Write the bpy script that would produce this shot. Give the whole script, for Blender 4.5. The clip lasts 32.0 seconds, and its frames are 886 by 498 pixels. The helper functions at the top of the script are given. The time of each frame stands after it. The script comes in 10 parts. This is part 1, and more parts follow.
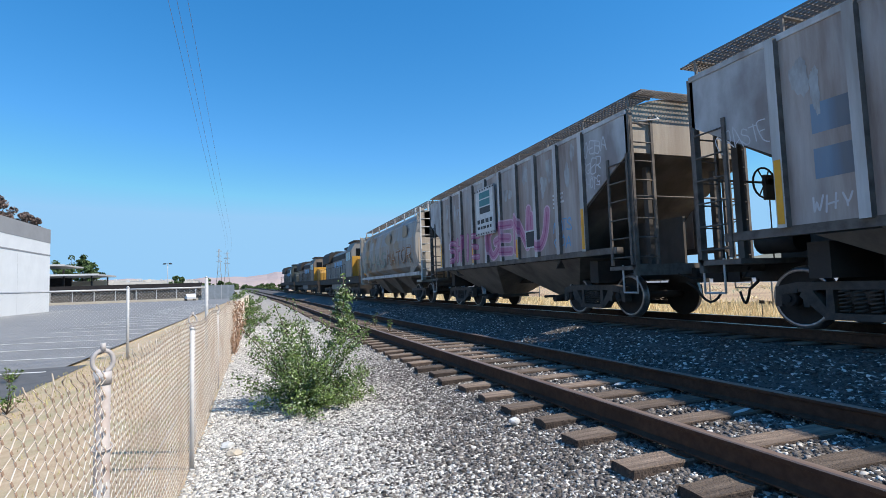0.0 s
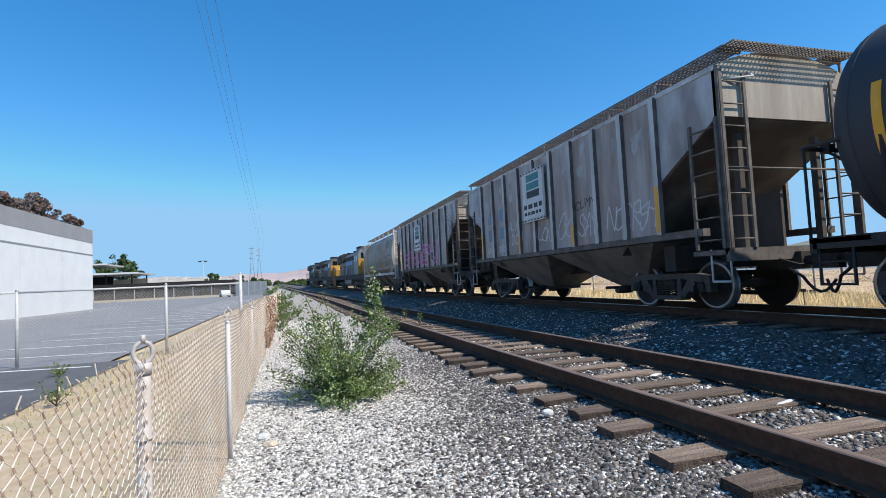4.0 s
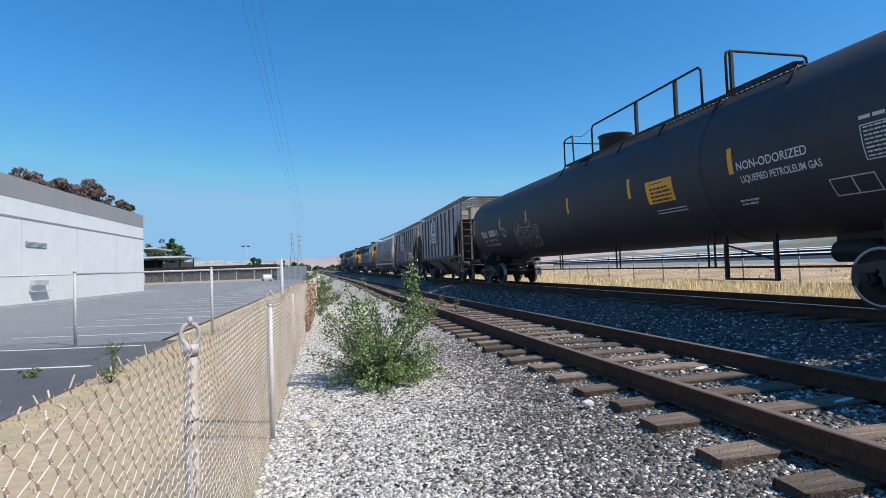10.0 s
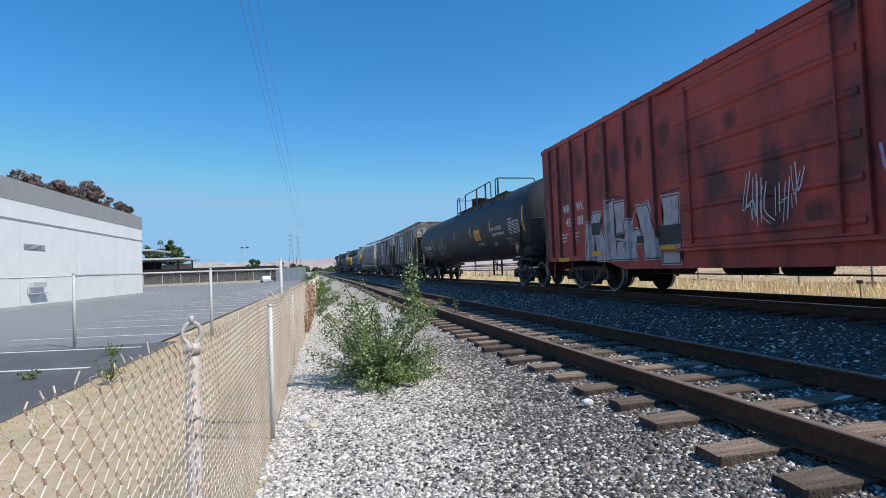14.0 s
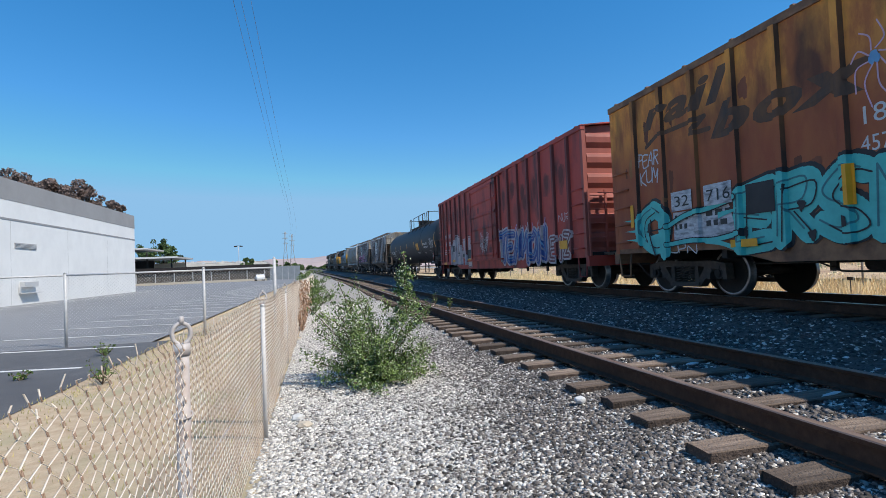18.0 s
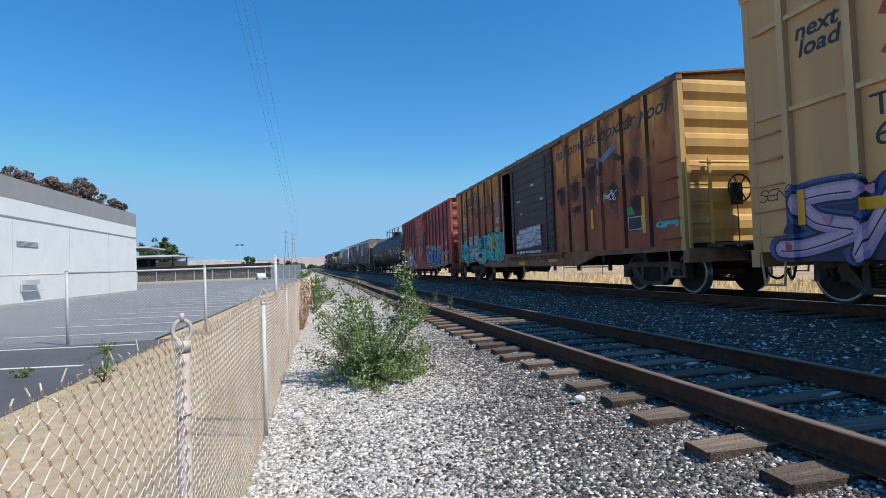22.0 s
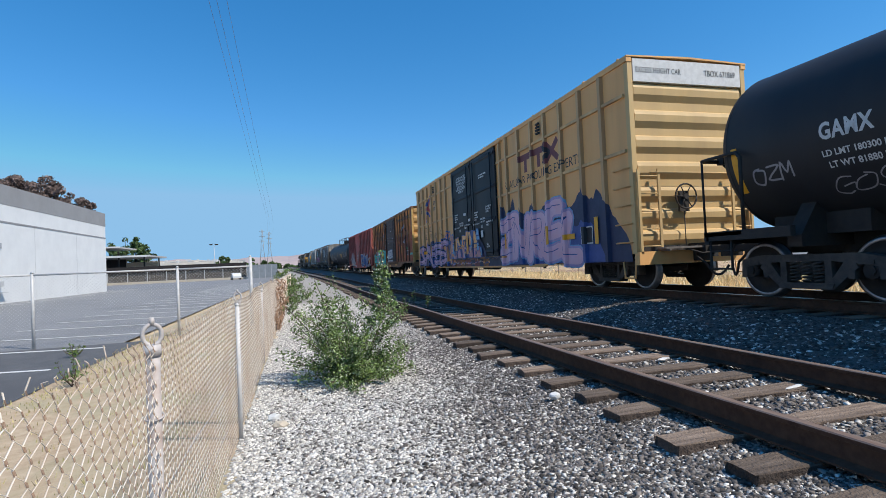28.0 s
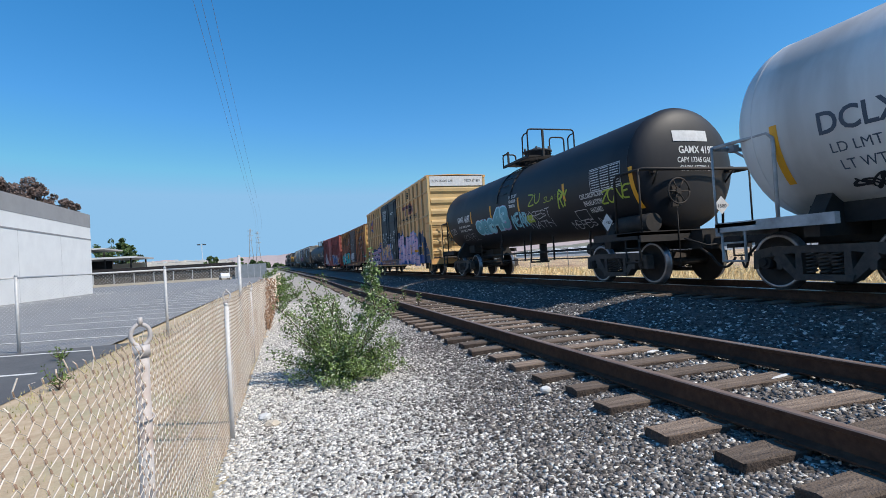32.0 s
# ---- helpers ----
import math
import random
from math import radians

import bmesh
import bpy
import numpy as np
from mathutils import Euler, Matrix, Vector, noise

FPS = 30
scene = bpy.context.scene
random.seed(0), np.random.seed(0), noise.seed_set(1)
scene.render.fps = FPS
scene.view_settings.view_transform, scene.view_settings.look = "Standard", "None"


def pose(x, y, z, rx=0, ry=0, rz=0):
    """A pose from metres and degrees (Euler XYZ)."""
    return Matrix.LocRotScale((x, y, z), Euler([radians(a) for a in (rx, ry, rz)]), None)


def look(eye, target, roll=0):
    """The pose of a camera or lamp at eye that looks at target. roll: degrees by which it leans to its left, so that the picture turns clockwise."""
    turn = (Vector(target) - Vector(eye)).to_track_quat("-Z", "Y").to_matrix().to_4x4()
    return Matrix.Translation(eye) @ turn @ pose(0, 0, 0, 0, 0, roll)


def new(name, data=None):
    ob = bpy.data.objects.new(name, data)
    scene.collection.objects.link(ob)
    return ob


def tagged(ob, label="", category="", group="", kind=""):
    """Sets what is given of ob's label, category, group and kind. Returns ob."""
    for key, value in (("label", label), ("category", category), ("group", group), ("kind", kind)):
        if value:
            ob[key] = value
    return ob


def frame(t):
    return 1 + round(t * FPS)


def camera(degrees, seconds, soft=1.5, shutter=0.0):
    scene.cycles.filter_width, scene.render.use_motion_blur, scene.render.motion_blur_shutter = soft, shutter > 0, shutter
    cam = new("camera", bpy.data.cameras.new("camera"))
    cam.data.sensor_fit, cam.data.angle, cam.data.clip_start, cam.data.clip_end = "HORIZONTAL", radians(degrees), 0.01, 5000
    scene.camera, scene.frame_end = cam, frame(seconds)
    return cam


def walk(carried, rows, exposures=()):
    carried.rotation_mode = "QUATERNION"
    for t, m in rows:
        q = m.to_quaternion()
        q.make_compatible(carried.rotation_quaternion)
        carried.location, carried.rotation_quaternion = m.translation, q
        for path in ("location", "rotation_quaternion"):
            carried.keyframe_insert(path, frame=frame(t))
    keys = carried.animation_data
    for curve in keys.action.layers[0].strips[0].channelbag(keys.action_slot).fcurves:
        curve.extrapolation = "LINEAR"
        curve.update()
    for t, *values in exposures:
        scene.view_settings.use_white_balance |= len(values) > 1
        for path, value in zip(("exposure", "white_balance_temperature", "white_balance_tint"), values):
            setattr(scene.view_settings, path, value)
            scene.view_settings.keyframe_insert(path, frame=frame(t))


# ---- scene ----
cam = camera(81.3, 32.0, soft=0.3)
PATH = [
    (0, (-0.6, -0.074, 1.249), (0.081, 1.802, 1.385), -1.9),
    (0.5, (-0.601, -0.069, 1.241), (0.076, 1.808, 1.369), -2.1),
    (1, (-0.599, -0.067, 1.248), (0.071, 1.814, 1.368), -2.4),
    (1.5, (-0.602, -0.062, 1.249), (0.043, 1.828, 1.364), -2.6),
    (2, (-0.603, -0.058, 1.245), (0.018, 1.84, 1.36), -2.7),
    (2.5, (-0.608, -0.056, 1.238), (0.001, 1.846, 1.353), -2.7),
    (3, (-0.606, -0.055, 1.238), (0.001, 1.847, 1.352), -2.8),
    (3.5, (-0.604, -0.049, 1.233), (-0.012, 1.858, 1.348), -2.8),
    (5.5, (-0.607, 0.006, 1.226), (-0.056, 1.925, 1.339), -2.4),
    (6, (-0.612, 0.017, 1.222), (-0.075, 1.941, 1.333), -2.2),
    (6.5, (-0.607, 0.018, 1.226), (-0.086, 1.946, 1.336), -2.0),
    (7, (-0.592, 0.026, 1.222), (-0.089, 1.959, 1.328), -1.9),
    (7.5, (-0.597, 0.025, 1.226), (-0.108, 1.961, 1.327), -1.8),
    (8, (-0.595, 0.025, 1.228), (-0.121, 1.966, 1.325), -1.8),
    (8.5, (-0.606, 0.017, 1.232), (-0.143, 1.961, 1.326), -1.8),
    (9, (-0.611, 0.013, 1.229), (-0.158, 1.959, 1.312), -1.9),
    (9.5, (-0.615, 0.02, 1.224), (-0.169, 1.968, 1.299), -1.9),
    (10, (-0.616, 0.015, 1.228), (-0.176, 1.965, 1.299), -2.0),
    (10.5, (-0.607, 0.016, 1.227), (-0.169, 1.966, 1.296), -2.1),
    (11, (-0.609, 0.007, 1.233), (-0.172, 1.958, 1.3), -2.2),
    (11.5, (-0.61, 0.003, 1.229), (-0.175, 1.954, 1.3), -2.2),
    (12, (-0.619, -0.004, 1.223), (-0.181, 1.946, 1.298), -2.1),
    (12.5, (-0.619, -0.002, 1.224), (-0.178, 1.947, 1.301), -2.2),
    (13, (-0.614, 0.0, 1.223), (-0.172, 1.949, 1.299), -2.3),
    (13.5, (-0.617, 0.002, 1.221), (-0.174, 1.951, 1.296), -2.2),
    (14, (-0.624, 0.006, 1.218), (-0.18, 1.954, 1.292), -2.2),
    (14.5, (-0.62, 0.005, 1.221), (-0.176, 1.954, 1.289), -2.2),
    (16.5, (-0.609, -0.002, 1.221), (-0.155, 1.945, 1.288), -2.1),
    (17, (-0.609, -0.011, 1.222), (-0.151, 1.935, 1.29), -2.2),
    (17.5, (-0.608, -0.012, 1.226), (-0.147, 1.933, 1.292), -2.4),
    (18, (-0.607, -0.004, 1.225), (-0.143, 1.94, 1.29), -2.4),
    (18.5, (-0.618, -0.006, 1.225), (-0.146, 1.936, 1.291), -2.4),
    (19, (-0.627, -0.003, 1.219), (-0.154, 1.939, 1.285), -2.3),
    (19.5, (-0.628, -0.002, 1.218), (-0.153, 1.939, 1.284), -2.2),
    (20, (-0.629, -0.005, 1.22), (-0.155, 1.937, 1.285), -2.2),
    (20.5, (-0.626, -0.006, 1.217), (-0.155, 1.936, 1.281), -2.1),
    (21, (-0.614, -0.006, 1.221), (-0.146, 1.937, 1.283), -2.1),
    (21.5, (-0.608, -0.01, 1.222), (-0.145, 1.934, 1.284), -2.2),
    (22, (-0.603, -0.013, 1.219), (-0.143, 1.932, 1.282), -2.2),
    (22.5, (-0.604, -0.013, 1.225), (-0.144, 1.932, 1.289), -2.3),
    (23, (-0.614, -0.017, 1.226), (-0.152, 1.928, 1.292), -2.3),
    (23.5, (-0.615, -0.021, 1.227), (-0.146, 1.922, 1.294), -2.3),
    (24, (-0.622, -0.016, 1.22), (-0.152, 1.926, 1.287), -2.2),
    (24.5, (-0.622, -0.016, 1.222), (-0.147, 1.926, 1.284), -2.3),
    (25, (-0.622, -0.015, 1.221), (-0.143, 1.926, 1.281), -2.1),
    (25.5, (-0.618, -0.015, 1.222), (-0.136, 1.925, 1.281), -2.2),
    (27.5, (-0.593, -0.026, 1.229), (-0.09, 1.909, 1.282), -2.5),
    (28, (-0.588, -0.037, 1.231), (-0.046, 1.888, 1.284), -2.6),
    (28.5, (-0.585, -0.042, 1.23), (-0.029, 1.878, 1.283), -2.6),
    (29, (-0.576, -0.04, 1.23), (-0.012, 1.879, 1.28), -2.7),
    (29.5, (-0.566, -0.036, 1.229), (0.011, 1.879, 1.275), -2.8),
    (30, (-0.563, -0.032, 1.226), (0.021, 1.881, 1.268), -3.0),
    (30.5, (-0.559, -0.037, 1.229), (0.026, 1.875, 1.269), -3.4),
    (31, (-0.564, -0.035, 1.227), (0.022, 1.877, 1.264), -3.6),
    (31.5, (-0.576, -0.031, 1.227), (0.006, 1.882, 1.264), -3.5),
    (32, (-0.589, -0.041, 1.225), (-0.01, 1.873, 1.264), -3.4),
]
walk(cam, [(t, look(eye, target, roll)) for t, eye, target, roll in PATH], [(0.0, 0.2), (3.5, 0.2), (5.5, 0.03), (8.0, 0.0), (32.0, 0.0)])

# ---- sun, sky, exposure ----
SUN = Vector((1.0, -0.92, 1.59)).normalized()
world = bpy.data.worlds.new("world")
scene.world = world
world.use_nodes = True
wn = world.node_tree.nodes
sky = wn.new("ShaderNodeTexSky")
sky.sky_type = "NISHITA"
sky.sun_disc = False
sky.sun_elevation = math.asin(SUN.z)
sky.sun_rotation = math.atan2(SUN.x, SUN.y)
sky.air_density, sky.dust_density, sky.ozone_density = 1.0, 0.1, 6.0
clear = wn.new("ShaderNodeHueSaturation")
clear.inputs["Saturation"].default_value = 1.41
tone = wn.new("ShaderNodeGamma")
tone.inputs["Gamma"].default_value = 0.80
world.node_tree.links.new(sky.outputs[0], tone.inputs["Color"])
world.node_tree.links.new(tone.outputs[0], clear.inputs["Color"])
haze = wn.new("ShaderNodeMixRGB")
haze.blend_type = "DARKEN"
haze.inputs[0].default_value = 1.0
haze.inputs[2].default_value = (1.22, 2.36, 3.62, 1)
world.node_tree.links.new(clear.outputs[0], haze.inputs[1])
world.node_tree.links.new(haze.outputs[0], wn["Background"].inputs[0])
wn["Background"].inputs[1].default_value = 0.225
sun = new("sun", bpy.data.lights.new("sun", "SUN"))
sun.data.energy, sun.data.angle, sun.data.color = 4.9, radians(0.55), (1.0, 0.925, 0.82)
sun.matrix_basis = look((20, -20, 40), Vector((20, -20, 40)) - SUN)
scene.view_settings.exposure = 0.0

# ---- materials ----
MATS = {}


def mat(name, col, col2=None, rough=0.7, metal=0.0, scale=6.0, stretch=(1, 1, 1), bump=0.15, bscale=40.0, stain=None,
        sscale=0.7, samt=0.5, vary=0.0, island=0.0, low=0.35, high=0.65, spec=0.5, sstretch=None, band=None):
    """A procedural surface: two colours mixed by noise, stains of a third at a larger scale, a fine relief."""
    if name in MATS:
        return MATS[name]
    m = bpy.data.materials.new(name)
    m.use_nodes = True
    nt = m.node_tree
    n, l = nt.nodes, nt.links
    b = n["Principled BSDF"]
    tc = n.new("ShaderNodeTexCoord")
    mp = n.new("ShaderNodeMapping")
    mp.inputs["Scale"].default_value = stretch
    l.new(tc.outputs["Object"], mp.inputs[0])
    n1 = n.new("ShaderNodeTexNoise")
    n1.inputs["Scale"].default_value, n1.inputs["Detail"].default_value, n1.inputs["Roughness"].default_value = scale, 6, 0.65
    l.new(mp.outputs[0], n1.inputs[0])
    col2 = col2 or tuple(c * 0.75 for c in col)
    r1 = n.new("ShaderNodeValToRGB")
    r1.color_ramp.elements[0].position, r1.color_ramp.elements[1].position = low, high
    r1.color_ramp.elements[0].color, r1.color_ramp.elements[1].color = (*col, 1), (*col2, 1)
    l.new(n1.outputs[0], r1.inputs[0])
    out = r1.outputs[0]
    if stain:
        mp2 = n.new("ShaderNodeMapping")
        mp2.inputs["Scale"].default_value = sstretch or stretch
        mp2.inputs["Location"].default_value = (3.1, 7.7, 1.3)
        l.new(tc.outputs["Object"], mp2.inputs[0])
        n2 = n.new("ShaderNodeTexNoise")
        n2.inputs["Scale"].default_value, n2.inputs["Detail"].default_value = sscale, 5
        l.new(mp2.outputs[0], n2.inputs[0])
        r2 = n.new("ShaderNodeValToRGB")
        r2.color_ramp.elements[0].position, r2.color_ramp.elements[1].position = 0.48, 0.66
        r2.color_ramp.elements[1].color = (samt, samt, samt, 1)
        l.new(n2.outputs[0], r2.inputs[0])
        mx = n.new("ShaderNodeMixRGB")
        mx.inputs[2].default_value = (*stain, 1)
        l.new(r2.outputs[0], mx.inputs[0])
        l.new(out, mx.inputs[1])
        out = mx.outputs[0]
    if band:
        # weathering that begins below a height, with a ragged edge
        sep = n.new("ShaderNodeSeparateXYZ")
        l.new(tc.outputs["Object"], sep.inputs[0])
        add = n.new("ShaderNodeMath")
        add.operation = "MULTIPLY_ADD"
        add.inputs[1].default_value = band[3]
        l.new(n1.outputs[0], add.inputs[0])
        l.new(sep.outputs[2], add.inputs[2])
        low_part = n.new("ShaderNodeMapRange")
        low_part.inputs[1].default_value, low_part.inputs[2].default_value = band[0], band[1]
        low_part.inputs[3].default_value, low_part.inputs[4].default_value = 0.86, 0.0
        l.new(add.outputs[0], low_part.inputs[0])
        mb = n.new("ShaderNodeMixRGB")
        mb.inputs[2].default_value = (*band[2], 1)
        l.new(low_part.outputs[0], mb.inputs[0])
        l.new(out, mb.inputs[1])
        out = mb.outputs[0]
    for amount, node, socket in ((vary, "ShaderNodeObjectInfo", "Random"), (island, "ShaderNodeNewGeometry", "Random Per Island")):
        if amount:
            oi = n.new(node)
            mr = n.new("ShaderNodeMapRange")
            mr.inputs[3].default_value, mr.inputs[4].default_value = 1 - amount, 1 + amount
            l.new(oi.outputs[socket], mr.inputs[0])
            hs = n.new("ShaderNodeHueSaturation")
            l.new(mr.outputs[0], hs.inputs["Value"])
            l.new(out, hs.inputs["Color"])
            out = hs.outputs[0]
    l.new(out, b.inputs["Base Color"])
    rr = n.new("ShaderNodeMapRange")
    rr.inputs[3].default_value, rr.inputs[4].default_value = max(0.02, rough - 0.12), min(1, rough + 0.12)
    l.new(n1.outputs[0], rr.inputs[0])
    l.new(rr.outputs[0], b.inputs["Roughness"])
    b.inputs["Metallic"].default_value = metal
    b.inputs["Specular IOR Level"].default_value = spec
    if bump:
        n3 = n.new("ShaderNodeTexNoise")
        n3.inputs["Scale"].default_value, n3.inputs["Detail"].default_value = bscale, 4
        l.new(tc.outputs["Object"], n3.inputs[0])
        bp = n.new("ShaderNodeBump")
        bp.inputs["Strength"].default_value, bp.inputs["Distance"].default_value = bump, 0.02
        l.new(n3.outputs[0], bp.inputs["Height"])
        l.new(bp.outputs[0], b.inputs["Normal"])
    MATS[name] = m
    return m


STREAK = (1, 1, 0.12)
M_STEEL_DARK = mat("dark_steel", (0.018, 0.016, 0.015), (0.035, 0.029, 0.025), 0.75, 0.1, 8, bump=0.2, stain=(0.06, 0.045, 0.035), samt=0.5)
M_TRUCK = mat("truck_steel", (0.040, 0.034, 0.031), (0.085, 0.070, 0.060), 0.8, 0.1, 9, bump=0.3, stain=(0.14, 0.11, 0.085), samt=0.5)
M_RIM = mat("worn_rim", (0.30, 0.30, 0.31), (0.20, 0.20, 0.21), 0.35, 0.9, 12, bump=0.05)
M_WHEEL = mat("wheel_steel", (0.018, 0.015, 0.014), (0.035, 0.027, 0.022), 0.8, 0.1, 9, bump=0.2)
M_RAIL = mat("rusty_rail", (0.058, 0.031, 0.021), (0.095, 0.054, 0.036), 0.9, 0.0, 14, bump=0.25, stain=(0.042, 0.026, 0.02), sscale=2, spec=0.2)
M_RAILTOP = mat("rail_head", (0.30, 0.22, 0.17), (0.20, 0.13, 0.10), 0.55, 0.35, 18, (1, 0.1, 1), bump=0.1)
M_RAILBRIGHT = mat("polished_rail_head", (0.5, 0.5, 0.5), (0.38, 0.37, 0.36), 0.3, 0.9, 18, (1, 0.1, 1), bump=0.05)
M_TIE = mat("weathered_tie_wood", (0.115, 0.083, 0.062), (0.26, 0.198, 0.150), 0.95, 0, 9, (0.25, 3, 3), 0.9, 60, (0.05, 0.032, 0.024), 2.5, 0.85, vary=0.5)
# tie wood for ends and sides, with their shade put into the colour
M_TIESHADE = mat("shaded_tie_wood", (0.05, 0.035, 0.028), (0.10, 0.072, 0.055), 0.95, 0, 12, bump=0.9, bscale=50, vary=0.4)
M_BALLAST = mat("dark_ballast", (0.070, 0.062, 0.059), (0.160, 0.140, 0.130), 0.95, 0, 45, bump=0.9, bscale=60, stain=(0.08, 0.068, 0.058), sscale=1.2)
# darker than the loose stones: the shaded gaps between them are in this colour
M_GRAVEL = mat("gap_shaded_gravel", (0.27, 0.25, 0.225), (0.40, 0.375, 0.335), 0.95, 0, 75, bump=0.6, bscale=85, stain=(0.42, 0.37, 0.31), sscale=1.1)
M_STONE_L = mat("pale_stone", (0.43, 0.41, 0.375), (0.64, 0.615, 0.57), 0.9, 0, 20, bump=0.2, bscale=90, island=0.6)
M_STONE_D = mat("dark_stone", (0.072, 0.065, 0.059), (0.188, 0.166, 0.152), 0.9, 0, 20, bump=0.3, bscale=90, island=0.8)
# darker copy of dark_stone: the train's shade on the bank is in the colour
M_STONE_K = mat("shaded_bank_stone", (0.052, 0.048, 0.045), (0.125, 0.113, 0.105), 0.9, 0, 20, bump=0.3, bscale=90, island=0.6)
M_DIRT = mat("dry_tan_dirt", (0.56, 0.44, 0.30), (0.40, 0.29, 0.18), 0.95, 0, 5, bump=0.7, bscale=30, stain=(0.36, 0.33, 0.20), sscale=1.1, samt=0.7, low=0.30, high=0.70)
M_FIELD = mat("dry_field", (0.66, 0.52, 0.31), (0.50, 0.37, 0.22), 0.95, 0, 0.7, bump=0.3, bscale=8, stain=(0.36, 0.25, 0.17), sscale=0.12, samt=0.8)
M_ASPHALT = mat("grey_asphalt", (0.20, 0.205, 0.21), (0.25, 0.252, 0.255), 0.9, 0, 2.5, bump=0.25, bscale=120, stain=(0.15, 0.155, 0.16), sscale=0.25)
M_LINE = mat("white_line_paint", (0.75, 0.75, 0.73), (0.55, 0.55, 0.54), 0.8, 0, 6, bump=0.1)
M_GALV = mat("galvanised_steel", (0.56, 0.565, 0.57), (0.44, 0.445, 0.45), 0.55, 0.1, 10, bump=0.05)
M_WIRE = mat("weathered_fence_wire", (0.84, 0.77, 0.68), (0.72, 0.63, 0.53), 0.6, 0.0, 5, bump=0.1, stain=(0.46, 0.28, 0.17), sscale=2.2, samt=0.45)
M_PALE = mat("bleached_steel", (0.66, 0.65, 0.64), (0.52, 0.51, 0.50), 0.7, 0.0, 9, bump=0.1, stain=(0.45, 0.40, 0.36), sscale=5, samt=0.4)
# brown for the wire's hooks: shade at the crossings put into the colour
M_HOOK = mat("shaded_wire_hook", (0.25, 0.165, 0.115), (0.36, 0.25, 0.175), 0.8, 0.0, 8, bump=0.1)
M_POST = mat("weathered_fence_post", (0.56, 0.53, 0.52), (0.43, 0.39, 0.37), 0.65, 0.1, 9, bump=0.2, stain=(0.30, 0.19, 0.13), sscale=5, samt=0.6)
M_WHITEWALL = mat("white_wall_paint", (0.71, 0.715, 0.71), (0.65, 0.655, 0.655), 0.85, 0, 0.5, bump=0.0, bscale=20)
M_GREYBAND = mat("grey_wall_paint", (0.28, 0.28, 0.285), (0.25, 0.25, 0.255), 0.85, 0, 0.5, bump=0.05, bscale=20)
M_DARKWALL = mat("dark_screen", (0.014, 0.012, 0.013), (0.03, 0.025, 0.024), 0.9, 0, 0.8, bump=0.1)
M_BEIGE = mat("beige_building", (0.55, 0.48, 0.38), (0.47, 0.41, 0.33), 0.9, 0, 0.2, bump=0.05)
M_ROOF = mat("pale_roof", (0.42, 0.40, 0.38), (0.34, 0.33, 0.32), 0.85, 0, 0.2, bump=0.05)
M_CREAM = mat("cream_roof", (0.66, 0.61, 0.54), (0.56, 0.52, 0.46), 0.85, 0, 0.3, bump=0.05)
M_SLATE = mat("blue_grey_slats", (0.24, 0.27, 0.30), (0.19, 0.215, 0.24), 0.7, 0, 1.2, bump=0.1)
M_LEAF = mat("shrub_leaf", (0.055, 0.105, 0.02), (0.18, 0.26, 0.065), 0.5, 0, 3, bump=0, island=0.5)
M_LEAF_PALE = mat("pale_leaf", (0.52, 0.58, 0.40), (0.32, 0.42, 0.20), 0.6, 0, 3, bump=0, island=0.3)
M_TREE = mat("tree_leaf", (0.05, 0.09, 0.025), (0.09, 0.14, 0.04), 0.7, 0, 1, bump=0, island=0.4)
M_PLUM = mat("plum_leaf", (0.12, 0.086, 0.076), (0.23, 0.165, 0.14), 0.7, 0, 1, bump=0, island=0.5)
M_BARK = mat("bark", (0.14, 0.10, 0.07), (0.08, 0.06, 0.045), 0.95, 0, 8, (1, 1, 0.2), 0.5, 30)
M_SPARSE = mat("short_dry_grass", (0.50, 0.42, 0.22), (0.34, 0.33, 0.14), 0.9, 0, 2, bump=0, island=0.4)
M_DRYVINE = mat("dry_vine", (0.40, 0.24, 0.15), (0.26, 0.16, 0.10), 0.9, 0, 3, bump=0, island=0.4)
M_STRAW = mat("dry_grass", (0.90, 0.75, 0.46), (0.74, 0.58, 0.32), 0.9, 0, 1, bump=0, island=0.25)
M_HILL = mat("hazy_hill", (0.46, 0.36, 0.33), (0.36, 0.30, 0.30), 1, 0, 0.004, bump=0)
M_CABLE = mat("cable", (0.19, 0.22, 0.26), None, 0.6, 0.0, 1, bump=0)
M_RUSTPOST = mat("rusted_post_paint", (0.10, 0.050, 0.030), (0.045, 0.026, 0.02), 0.85, 0, 3, (1, 1, 0.3), 0.3, 30, (0.34, 0.15, 0.05), 1.2, 0.8)
M_TANPOST = mat("tan_post_paint", (0.78, 0.50, 0.22), (0.56, 0.34, 0.15), 0.6, 0, 2, STREAK, 0.08, 30, (0.34, 0.20, 0.10), 1.1, 0.6)
M_REDPOST = mat("oxide_red_post_paint", (0.38, 0.066, 0.05), (0.30, 0.052, 0.04), 0.65, 0, 2, STREAK, 0.1, 30, (0.09, 0.035, 0.03), 1.4, 0.8)
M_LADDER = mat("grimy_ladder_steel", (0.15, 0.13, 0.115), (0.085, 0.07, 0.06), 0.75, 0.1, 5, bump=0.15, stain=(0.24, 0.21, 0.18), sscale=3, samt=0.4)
M_FADEBLUE = mat("faded_blue_paint", (0.15, 0.25, 0.37), (0.22, 0.285, 0.36), 0.7, 0, 2.2, STREAK, 0.05, 30, (0.16, 0.14, 0.13), 1.5, 0.7)
M_FADEGREEN = mat("faded_green_paint", (0.16, 0.24, 0.19), (0.24, 0.27, 0.22), 0.7, 0, 3, bump=0)
